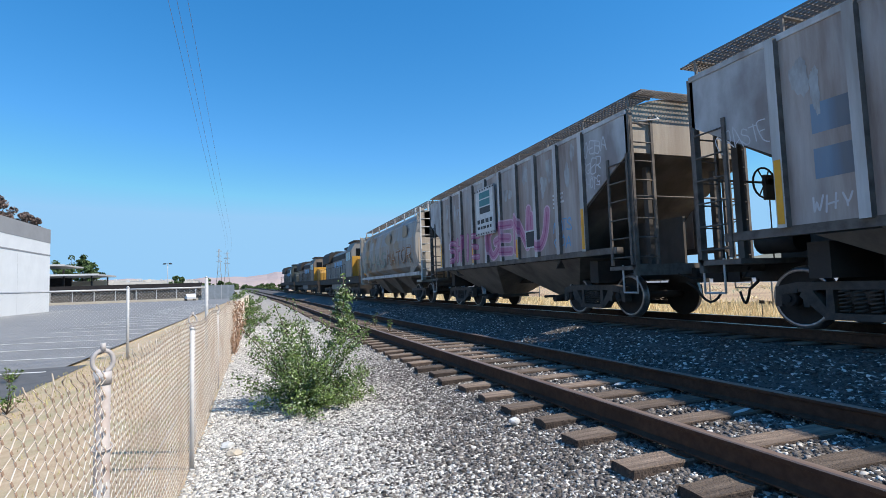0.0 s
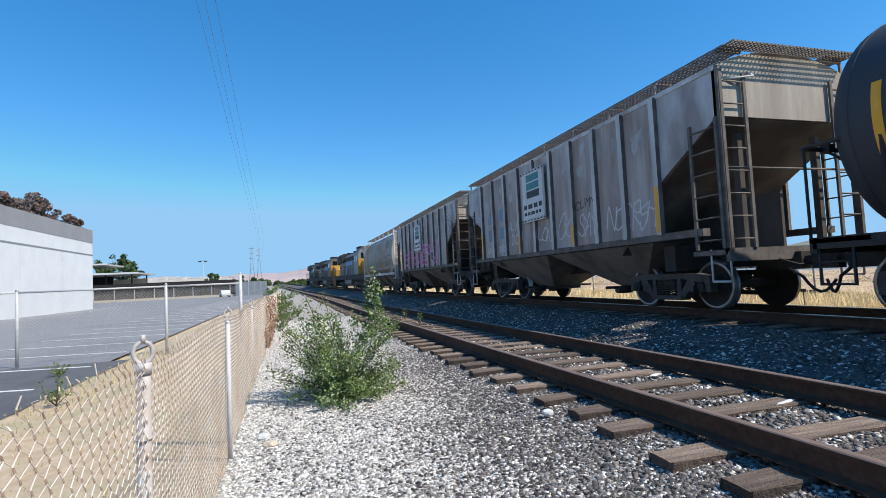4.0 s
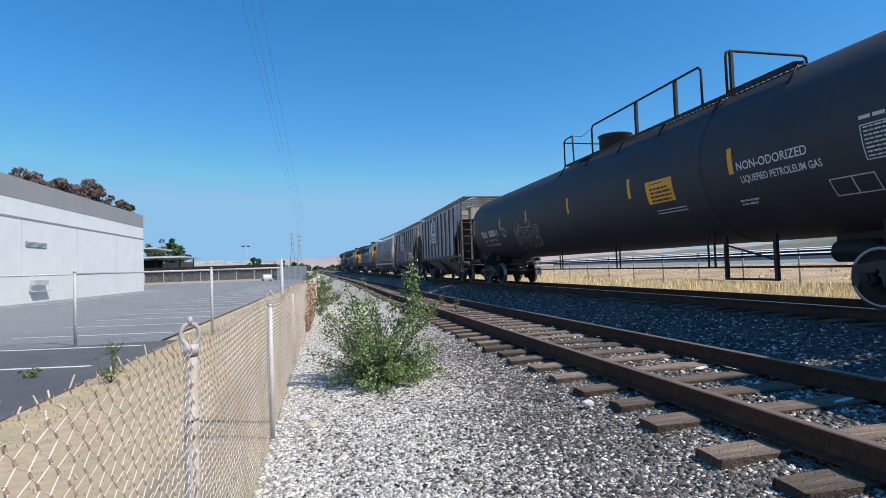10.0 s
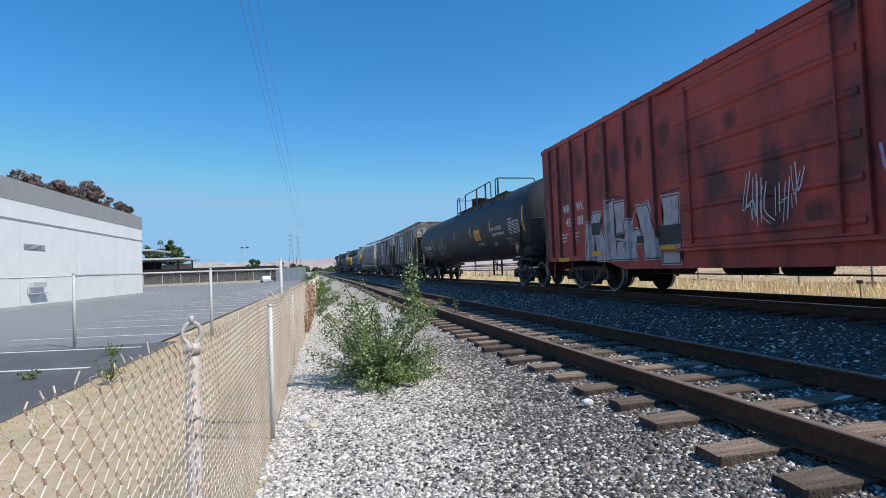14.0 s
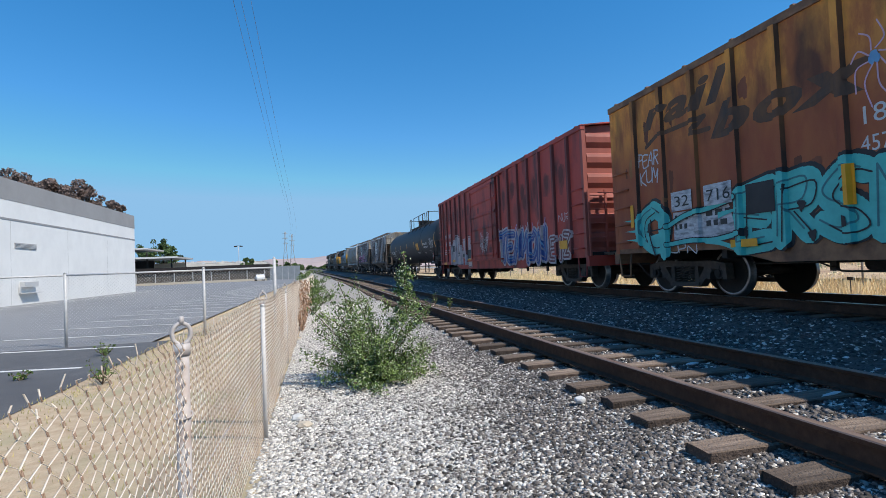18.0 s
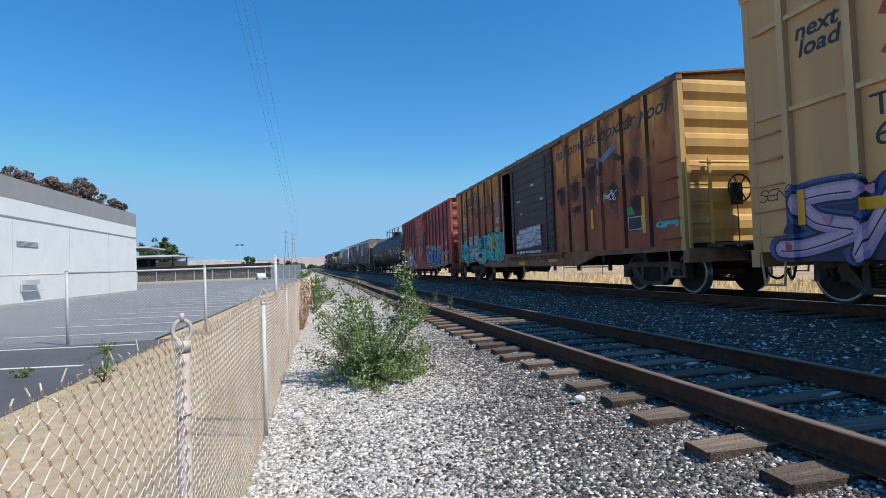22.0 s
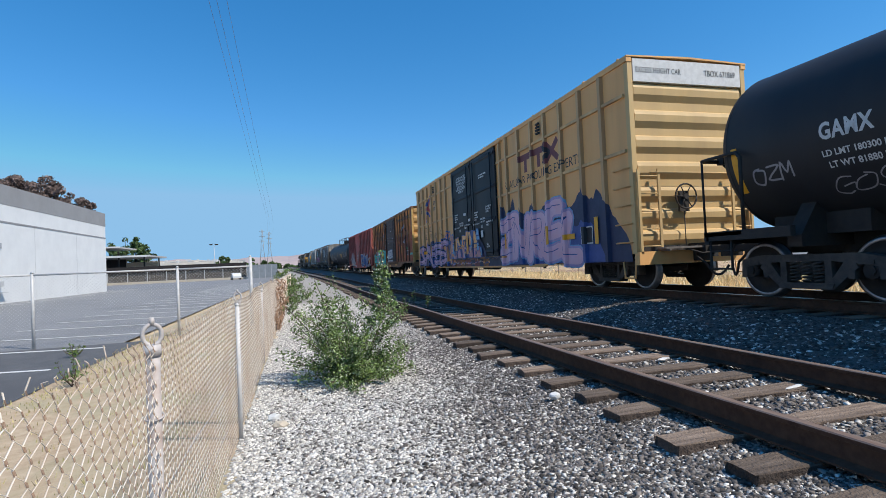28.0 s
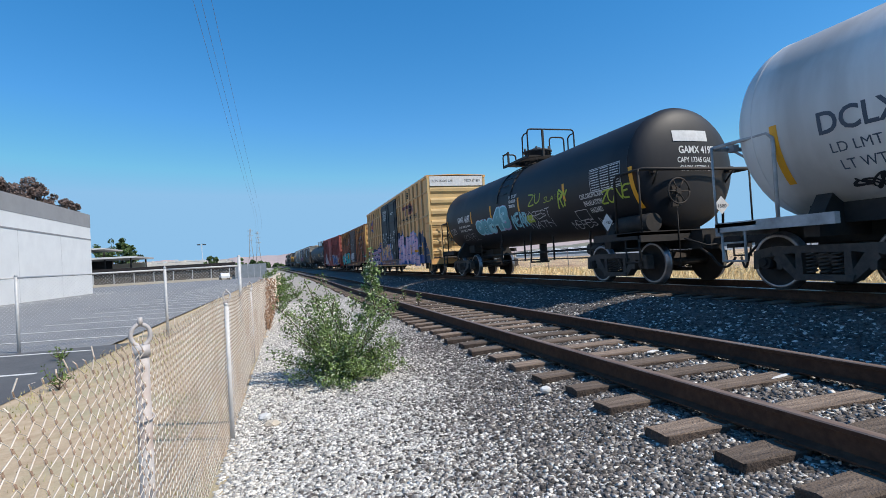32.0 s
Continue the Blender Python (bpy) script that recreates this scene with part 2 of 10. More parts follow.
M_FADEINK = mat("faded_black_paint", (0.075, 0.052, 0.042), (0.19, 0.095, 0.045), 0.8, 0, 3, (1, 1, 0.3), 0.1, 30, (0.20, 0.09, 0.04), 1.5, 0.5)
M_FARSTEEL = mat("dull_fence_steel", (0.30, 0.29, 0.275), (0.22, 0.21, 0.20), 0.7, 0.1, 6, bump=0.05)
M_HOPWING = mat("hopper_wing_paint", (0.50, 0.50, 0.505), (0.34, 0.325, 0.32), 0.7, 0, 1.6, (1, 1, 0.5), 0.12, 30, (0.20, 0.15, 0.135), 1.2, 0.7)
# hopper paint under the sloping ends, the shade there put into the colour
M_SLOPE = mat("shaded_slope_paint", (0.085, 0.072, 0.062), (0.055, 0.046, 0.040), 0.8, 0, 1.5, (1, 1, 0.5), 0.2, 20, (0.25, 0.22, 0.19), 0.8, 0.5)
# post flanks: shade beside the posts painted in, with grime on the tan car
M_TANFLANK = mat("grimy_shaded_tan_paint", (0.50, 0.29, 0.12), (0.36, 0.21, 0.10), 0.7, 0, 3, STREAK, 0.1, 30)
M_REDFLANK = mat("shaded_red_paint", (0.20, 0.045, 0.036), (0.13, 0.034, 0.028), 0.7, 0, 3, STREAK, 0.1, 30)
M_REDSOOT = [mat("sooty_red_paint_" + n, (0.40 * k, 0.060 * k + 0.008, 0.044 * k + 0.008), (0.32 * k, 0.05 * k + 0.008, 0.038 * k + 0.008), 0.68, 0, 3, (1, 1, 0.3), 0.1, 30) for n, k in (("thin", 0.86), ("light", 0.70), ("middle", 0.52), ("heavy", 0.38))]
M_RUSTSOOT = [mat("sooty_rust_" + n, (0.30 * k, 0.095 * k + 0.006, 0.042 * k + 0.008), (0.22 * k, 0.075 * k + 0.006, 0.036 * k + 0.008), 0.8, 0, 3, (1, 1, 0.3), 0.1, 30) for n, k in (("thin", 0.95), ("light", 0.62), ("middle", 0.38), ("heavy", 0.2))]
M_PRIMER = mat("old_primer", (0.40, 0.20, 0.075), (0.28, 0.12, 0.05), 0.85, 0, 4, (1, 1, 0.5), 0.2, 30, (0.14, 0.06, 0.035), 2.5, 0.8)
M_PEEL = mat("peeled_pale_paint", (0.47, 0.49, 0.50), (0.33, 0.315, 0.305), 0.7, 0, 5, (1, 1, 0.4), 0.1, 30, (0.22, 0.18, 0.16), 4, 0.7)
M_BANK = mat("brown_dirt_bank", (0.42, 0.28, 0.16), (0.58, 0.42, 0.245), 0.95, 0, 0.9, bump=0.6, bscale=4, stain=(0.30, 0.175, 0.10), sscale=0.25, samt=0.85)
# train paints
M_HOP = mat("hopper_paint", (0.44, 0.38, 0.345), (0.235, 0.172, 0.145), 0.7, 0, 2.6, STREAK, 0.15, 30, (0.56, 0.565, 0.57), 1.5, 0.4, sstretch=(1, 1.2, 0.3))
M_HOPEND = mat("hopper_end_paint", (0.46, 0.41, 0.34), (0.33, 0.28, 0.23), 0.75, 0, 3, STREAK, 0.15, 30, (0.20, 0.15, 0.12), 1.2, 0.5)
M_HOPRIB = mat("hopper_rib_paint", (0.62, 0.615, 0.61), (0.42, 0.405, 0.39), 0.65, 0, 3, STREAK, 0.1, 30, (0.22, 0.17, 0.14), 2, 0.6)
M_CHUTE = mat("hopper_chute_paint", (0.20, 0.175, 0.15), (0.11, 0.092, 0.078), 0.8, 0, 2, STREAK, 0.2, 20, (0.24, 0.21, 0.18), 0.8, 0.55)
M_HOP0 = mat("rusty_cream_paint", (0.36, 0.35, 0.33), (0.28, 0.265, 0.245), 0.7, 0, 1.5, STREAK, 0.1, 30, (0.36, 0.22, 0.10), 0.7, 0.8)
M_GRATE = mat("roof_walk_grate", (0.22, 0.20, 0.18), (0.15, 0.13, 0.12), 0.7, 0.3, 6, bump=0.1)
M_TANK = mat("black_tank_paint", (0.034, 0.035, 0.041), (0.050, 0.051, 0.056), 0.62, 0, 1.2, STREAK, 0.04, 30, (0.042, 0.042, 0.045), 0.6, 0.55, spec=0.35)
M_TANKK = mat("deep_black_tank_paint", (0.016, 0.016, 0.019), (0.025, 0.025, 0.028), 0.55, 0, 1.2, STREAK, 0.04, 30, (0.04, 0.037, 0.035), 0.6, 0.5, spec=0.32)
M_TANKW = mat("white_tank_paint", (0.78, 0.77, 0.74), (0.68, 0.66, 0.63), 0.5, 0, 1.2, STREAK, 0.04, 30, (0.24, 0.215, 0.19), 0.6, 0.6)
M_RED = mat("oxide_red_paint", (0.50, 0.066, 0.044), (0.40, 0.056, 0.040), 0.65, 0, 1.4, STREAK, 0.1, 30, (0.05, 0.023, 0.022), 1.2, 0.9, sstretch=(1, 1, 0.5))
M_REDEND = mat("oxide_red_end", (0.36, 0.095, 0.07), (0.30, 0.08, 0.06), 0.65, 0, 2, STREAK, 0.1, 30, (0.22, 0.06, 0.05), 1, 0.5)
M_RUST = mat("rusted_yellow_paint", (0.84, 0.35, 0.065), (0.48, 0.155, 0.052), 0.8, 0, 2.0, (1, 1, 0.35), 0.3, 30, (0.072, 0.034, 0.027), 1.4, 0.85, low=0.40, high=0.60, sstretch=(1, 1, 0.40), band=(3.85, 4.75, (0.33, 0.088, 0.045), 2.4))
M_RUSTEND = mat("yellow_end_paint", (0.62, 0.40, 0.11), (0.52, 0.31, 0.10), 0.7, 0, 2, STREAK, 0.15, 30, (0.34, 0.19, 0.10), 1, 0.6)
M_RUSTDOOR = mat("black_door_paint", (0.056, 0.045, 0.041), (0.112, 0.076, 0.061), 0.75, 0, 2, STREAK, 0.25, 30, (0.11, 0.062, 0.045), 1, 0.6)
M_SILL = mat("rusted_sill", (0.34, 0.175, 0.09), (0.19, 0.10, 0.06), 0.85, 0, 4, bump=0.3, stain=(0.07, 0.045, 0.038), sscale=1.5)
M_TAN = mat("tan_yellow_paint", (0.80, 0.435, 0.160), (0.72, 0.385, 0.14), 0.6, 0, 1.2, STREAK, 0.06, 30, (0.45, 0.25, 0.11), 0.9, 0.55)
M_TANEND = mat("tan_end_paint", (0.62, 0.42, 0.18), (0.55, 0.37, 0.16), 0.6, 0, 2, STREAK, 0.06, 30, (0.42, 0.28, 0.15), 0.8, 0.4)
M_NAVY = mat("dark_door_paint", (0.010, 0.012, 0.016), (0.017, 0.019, 0.023), 0.55, 0, 2, STREAK, 0.06, 30, (0.024, 0.022, 0.021), 1, 0.5, spec=0.3)
M_LOCOY = mat("locomotive_yellow", (0.50, 0.26, 0.03), (0.42, 0.22, 0.03), 0.5, 0, 2, STREAK, 0.05, 30, (0.18, 0.12, 0.05), 0.8, 0.4)
M_LOCOG = mat("locomotive_grey", (0.23, 0.225, 0.215), (0.16, 0.155, 0.15), 0.55, 0, 2, STREAK, 0.05, 30, (0.11, 0.10, 0.09), 0.8, 0.5)
M_GLASS = mat("dark_glass", (0.01, 0.012, 0.014), None, 0.1, 0, 2, bump=0)
M_YELLOW = mat("reflective_yellow", (0.86, 0.40, 0.015), (0.78, 0.35, 0.015), 0.5, 0, 8, bump=0)
M_LETTERW = mat("white_lettering", (0.66, 0.66, 0.65), (0.55, 0.55, 0.54), 0.6, 0, 10, bump=0)
M_LETTERK = mat("black_lettering", (0.03, 0.03, 0.032), (0.05, 0.05, 0.05), 0.6, 0, 10, bump=0)
M_LETTERN = mat("navy_lettering", (0.05, 0.075, 0.11), (0.07, 0.09, 0.12), 0.6, 0, 10, bump=0)
M_INTERIOR = mat("inside_shade", (0.018, 0.017, 0.017), (0.028, 0.026, 0.025), 0.9, 0, 2, bump=0.1)


def paint(name, col):
    return mat("spray_" + name, col, tuple(c * 0.82 for c in col), 0.55, 0, 5, bump=0)


P_PINK, P_BLUE, P_CYAN = paint("pink", (0.55, 0.24, 0.36)), paint("blue", (0.045, 0.09, 0.30)), paint("cyan", (0.09, 0.58, 0.53))
P_WHITE, P_BLACK, P_LIME = paint("white", (0.62, 0.62, 0.64)), paint("black", (0.02, 0.02, 0.024)), paint("lime", (0.42, 0.52, 0.05))
P_RED, P_MAG, P_ORANGE = paint("red", (0.50, 0.06, 0.05)), paint("magenta", (0.42, 0.10, 0.25)), paint("orange", (0.66, 0.25, 0.06))
P_GREEN, P_LAV, P_DARKB = paint("green", (0.04, 0.36, 0.10)), paint("lavender", (0.46, 0.34, 0.56)), paint("dark_blue", (0.018, 0.032, 0.09))
P_PEACH = paint("peach", (0.74, 0.42, 0.20))
P_AQUA = paint("aqua", (0.34, 0.68, 0.76))
P_STEELBLUE = mat("pale_blue_haze", (0.26, 0.29, 0.38), (0.16, 0.17, 0.22), 0.7, 0, 6, (1, 1, 3), 0.04, 40)
P_EMBER = mat("orange_peach_spray", (0.86, 0.50, 0.21), (0.72, 0.25, 0.07), 0.6, 0, 2.2, bump=0)
P_TERRA = mat("brown_pink_spray", (0.54, 0.21, 0.15), (0.54, 0.32, 0.42), 0.6, 0, 2.0, bump=0)
P_ULTRA = paint("ultramarine", (0.07, 0.12, 0.36))
P_SEA = paint("sea_blue", (0.12, 0.40, 0.48))
P_ROSE = paint("rose", (0.70, 0.46, 0.56))
P_SILVER = paint("silver", (0.36, 0.34, 0.35))
P_SKY, P_TEAL, P_MAROON = paint("sky", (0.16, 0.38, 0.62)), paint("teal", (0.05, 0.22, 0.24)), paint("maroon", (0.19, 0.05, 0.055))

P_WORN = mat("worn_white_spray", (0.58, 0.51, 0.51), (0.44, 0.38, 0.38), 0.7, 0, 9, (1, 1, 0.6), 0.05, 40, (0.24, 0.08, 0.075), 6, 0.45, sstretch=(1, 1, 0.6))
P_BUFF = mat("scuffed_white_spray", (0.68, 0.68, 0.69), (0.44, 0.44, 0.46), 0.7, 0, 7, (1, 1, 3), 0.05, 40, (0.12, 0.11, 0.11), 4, 0.7, sstretch=(1, 1, 3))
P_MAUVE = mat("pink_lavender_spray", (0.72, 0.50, 0.62), (0.74, 0.42, 0.48), 0.6, 0, 0.9, bump=0)


# ---- builders ----
def bx(bm, x0, x1, y0, y1, z0, z1, mi=0):
    v = [bm.verts.new(p) for p in ((x0, y0, z0), (x1, y0, z0), (x1, y1, z0), (x0, y1, z0), (x0, y0, z1), (x1, y0, z1), (x1, y1, z1), (x0, y1, z1))]
    for q in ((3, 2, 1, 0), (4, 5, 6, 7), (0, 1, 5, 4), (1, 2, 6, 5), (2, 3, 7, 6), (3, 0, 4, 7)):
        bm.faces.new([v[i] for i in q]).material_index = mi


def cyl(bm, p0, p1, r0, r1=None, seg=10, mi=0, smooth=True):
    p0, p1 = Vector(p0), Vector(p1)
    r1 = r0 if r1 is None else r1
    d = (p1 - p0).normalized()
    a = d.orthogonal().normalized()
    b = d.cross(a)
    ring = [[bm.verts.new(p + (a * math.cos(6.28318 * i / seg) + b * math.sin(6.28318 * i / seg)) * r) for i in range(seg)] for p, r in ((p0, r0), (p1, r1))]
    for i in range(seg):
        j = (i + 1) % seg
        f = bm.faces.new((ring[0][i], ring[0][j], ring[1][j], ring[1][i]))
        f.material_index, f.smooth = mi, smooth
    bm.faces.new(ring[0][::-1]).material_index = mi
    bm.faces.new(ring[1]).material_index = mi


def tube(bm, pts, r, seg=6, mi=0):
    """A round bar through pts, mitred at its bends."""
    pts = [Vector(p) for p in pts]
    d = [(b - a).normalized() for a, b in zip(pts, pts[1:])]
    side = d[0].orthogonal().normalized()
    rings = []
    for i, p in enumerate(pts):
        t = d[0] if i == 0 else d[-1] if i == len(d) else d[i - 1] + d[i]
        t = t.normalized() if t.length > 1e-6 else d[i - 1]
        side = side - t * side.dot(t)
        side = side.normalized() if side.length > 1e-6 else t.orthogonal().normalized()
        up = t.cross(side)
        k = r / max(0.5, abs(t.dot(d[min(i, len(d) - 1)])))
        rings.append([bm.verts.new(p + (side * math.cos(6.28318 * j / seg) + up * math.sin(6.28318 * j / seg)) * k) for j in range(seg)])
    for a, b in zip(rings, rings[1:]):
        for j in range(seg):
            f = bm.faces.new((a[j], a[(j + 1) % seg], b[(j + 1) % seg], b[j]))
            f.material_index, f.smooth = mi, True
    bm.faces.new(rings[0][::-1]).material_index = mi
    bm.faces.new(rings[-1]).material_index = mi


def lathe(bm, profile, axis="x", seg=24, at=(0, 0, 0), mats=None, closed=True):
    """profile: (along, radius) rows; turned round the axis through at."""
    rings = []
    for s, r in profile:
        ring = []
        for i in range(seg):
            c, d = math.cos(6.28318 * i / seg) * r, math.sin(6.28318 * i / seg) * r
            p = (s, c, d) if axis == "x" else (c, s, d) if axis == "y" else (c, d, s)
            ring.append(bm.verts.new(Vector(at) + Vector(p)))
        rings.append(ring)
    for k in range(len(rings) - 1):
        for i in range(seg):
            j = (i + 1) % seg
            f = bm.faces.new((rings[k][i], rings[k][j], rings[k + 1][j], rings[k + 1][i]))
            f.smooth = True
            if mats:
                f.material_index = mats[k]
    if closed:
        bm.faces.new(rings[0])
        bm.faces.new(rings[-1])


def prism(bm, poly, axis, a, b, mi=0):
    """poly: 2D outline in the plane across the axis (x: y,z; y: x,z; z: x,y), drawn out from a to b."""
    def at(p, s):
        return (s, *p) if axis == "x" else (p[0], s, p[1]) if axis == "y" else (*p, s)
    lo, hi = [bm.verts.new(at(p, a)) for p in poly], [bm.verts.new(at(p, b)) for p in poly]
    n = len(poly)
    for i in range(n):
        j = (i + 1) % n
        bm.faces.new((lo[i], lo[j], hi[j], hi[i])).material_index = mi
    bm.faces.new(lo[::-1]).material_index = mi
    bm.faces.new(hi).material_index = mi


def mesh_of(name, bm, mats, fix=True):
    if fix:
        bmesh.ops.recalc_face_normals(bm, faces=bm.faces[:])
    me = bpy.data.meshes.new(name)
    bm.to_mesh(me)
    bm.free()
    for m in mats if isinstance(mats, (list, tuple)) else [mats]:
        me.materials.append(m)
    return me


def part(name, bm, material, parent, label="", m=None, bevel=0.0):
    """One mesh object under a thing or a part; bm: a bmesh or a mesh that is shared."""
    me = bm if isinstance(bm, bpy.types.Mesh) else mesh_of(name, bm, material)
    ob = new(name, me)
    ob.parent = parent
    if m is not None:
        ob.matrix_basis = m
    if label:
        ob["label"] = label
    if bevel:
        mod = ob.modifiers.new("bevel", "BEVEL")
        mod.width, mod.segments, mod.limit_method = bevel, 2, "ANGLE"
    return ob


def thing(name, m, label, category, group="", kind=""):
    ob = new(name)
    ob.empty_display_size = 0.2
    ob.matrix_basis = m
    return tagged(ob, label, category, group, kind)


def B():
    return bmesh.new()


def arrays_mesh(name, verts, faces, mats):
    """A mesh from numpy arrays of points and of triangles or quads."""
    me = bpy.data.meshes.new(name)
    me.vertices.add(len(verts))
    me.vertices.foreach_set("co", np.asarray(verts, np.float32).ravel())
    k = faces.shape[1]
    me.loops.add(faces.size)
    me.loops.foreach_set("vertex_index", faces.astype(np.int32).ravel())
    me.polygons.add(len(faces))
    me.polygons.foreach_set("loop_start", np.arange(0, faces.size, k, dtype=np.int32))
    for m in mats:
        me.materials.append(m)
    me.update(calc_edges=True)
    return me

# ---- ground ----
XC, ZR = 7.87, 0.41          # centre of the main track, its rail top
XS = 3.05                    # centre of the siding
PROFILE = [(-900, -0.42), (-200, -0.42), (-60, -0.42), (-4.9, -0.42), (-3.2, -0.40), (-1.9, -0.32), (-1.14, -0.19), (-0.6, -0.20), (0.1, -0.19),
           (0.8, -0.172), (1.4, -0.13), (1.75, -0.092), (2.2, -0.06), (3.0, -0.04), (3.9, -0.04), (4.4, -0.045), (4.75, -0.05), (5.3, 0.04), (6.0, 0.17), (6.35, 0.20),
           (7.0, 0.185), (8.7, 0.185), (9.5, 0.19), (10.3, 0.0), (11.2, -0.28), (13, -0.42), (17, -0.36), (21, -0.30), (30, -0.32), (60, -0.36), (200, -0.4), (1200, -0.4)]


def bend(y):
    """Both tracks bear a little to the left, far away."""
    return (0.0 if y < 38 else 0.035 * (y - 38) ** 2 / 48 if y < 62 else 0.035 * (y - 50)) + 0.012 * max(0.0, y - 62)


def rise(y):
    """Both tracks climb a little, far away."""
    return 0.0 if y < 40 else 0.00016 * (y - 40) ** 2 if y < 70 else 0.144 + 0.0096 * (y - 70) if y < 300 else 2.35


def siding_z(y):
    """The siding falls a little away from the camera, then lies level."""
    return -0.0044 * (min(max(y, -5), 24) - 4)


def ground_z(x):
    for (a, za), (b, zb) in zip(PROFILE, PROFILE[1:]):
        if a <= x <= b:
            return za + (zb - za) * (x - a) / (b - a)
    return -0.4


def sheet(name, x0, x1, ys, material, lift=0.0, rough=0.0, step=None, label="", category=""):
    """A piece of the ground between x0 and x1 that follows the cross profile."""
    xs = sorted({x0, x1, *[p[0] for p in PROFILE if x0 < p[0] < x1]})
    if step:
        full = []
        for a, b in zip(xs, xs[1:]):
            k = max(1, int((b - a) / step))
            full += [a + (b - a) * i / k for i in range(k)]
        xs = full + [xs[-1]]
    v = [(x - (bend(y) if -1.2 < x < 12 else 0), y, ground_z(x) + lift + (rise(y) if -1.2 < x < 12 else 0) + (siding_z(y) * min(1, max(0, (x - 0.2) / 0.8)) * min(1, max(0, (5.3 - x) / 0.6)) if 0.2 < x < 5.3 else 0) + (rough * noise.noise((x * 1.7, y * 1.7, 3)) + rough * 0.5 * noise.noise((x * 5, y * 5, 9)) if rough else 0)) for y in ys for x in xs]
    n = len(xs)
    f = np.array([(j * n + i, j * n + i + 1, (j + 1) * n + i + 1, (j + 1) * n + i) for j in range(len(ys) - 1) for i in range(n - 1)])
    ob = new(name, arrays_mesh(name, np.array(v), f, [material]))
    return tagged(ob, label, category, kind="structure")


def steps(*rows):
    out = []
    for a, b, s in rows:
        out += list(np.arange(a, b, s))
    return out + [rows[-1][1]]


NEARY = steps((-150, -2, 8), (-2, 16, 0.25), (16, 60, 2), (60, 400, 20), (400, 3600, 400))
FARY = steps((-300, -20, 40), (-20, 90, 5), (90, 400, 31), (400, 3600, 400))
sheet("ground", -900, 1200, FARY, M_FIELD, -0.06, label="dry open ground that reaches the far hills", category="ground")
sheet("dirt_strip", -4.6, -1.05, NEARY, M_DIRT, 0.0, 0.02, 0.4, "strip of dry tan dirt behind the wire fence", "dirt")
sheet("gravel_path", -1.1, 1.0, NEARY, M_GRAVEL, -0.004, 0.007, 0.12, "pale crushed gravel path beside the siding", "gravel")
sheet("gravel_verge", 0.9, 1.85, steps((9, 16, 0.5), (16, 60, 2), (60, 400, 20)), M_GRAVEL, 0.008, 0.006, 0.2, "pale gravel beside the siding further on", "gravel")
sheet("ballast_siding", 0.95, 4.75, NEARY, M_BALLAST, 0.0, 0.012, 0.2, "dark crushed stone ballast under the siding track", "ballast")
sheet("ballast_main", 4.7, 11.3, NEARY, M_BALLAST, 0.004, 0.02, 0.25, "dark crushed stone ballast bank of the main track", "ballast")
sheet("parking_lot", -330, -4.9, steps((-60, 0, 10), (0, 60, 2), (60, 320, 20)), M_ASPHALT, 0.004, label="grey asphalt parking lot with white stall lines", category="parking lot")
sheet("far_road", 75, 190, FARY, M_ASPHALT, 0.02, label="grey asphalt yard beyond the dry field", category="road")

sheet("dark_asphalt", -60, -4.42, steps((-60, 0, 10), (0, 14.7, 1.05)), mat("fresh_dark_asphalt", (0.085, 0.088, 0.092), (0.12, 0.122, 0.125), 0.85, 0, 3, bump=0.25, bscale=120, stain=(0.07, 0.07, 0.075), sscale=0.4), 0.010, label="darker asphalt drive outside the lot fence", category="road")

# stall lines on the asphalt
lot_lines = tagged(new("stall_lines"), "worn white painted parking stall lines on asphalt", "road marking", kind="structure")
rng = random.Random(4)
bm = B()
bx(bm, -4.6, 0, -0.055, 0.055, -0.003, 0.004)
line_mesh = mesh_of("stall_line", bm, M_LINE)
for k in range(26):
    part("stall_line", line_mesh, None, lot_lines, m=pose(-5.05, 5.5 + 2.8 * k + 0.012 * k * k * 0, -0.405, 0, 0, -10))
    if k > 3:
        part("stall_line", line_mesh, None, lot_lines, m=pose(-20.0, 5.5 + 2.8 * k, -0.41, 0, 0, -10))


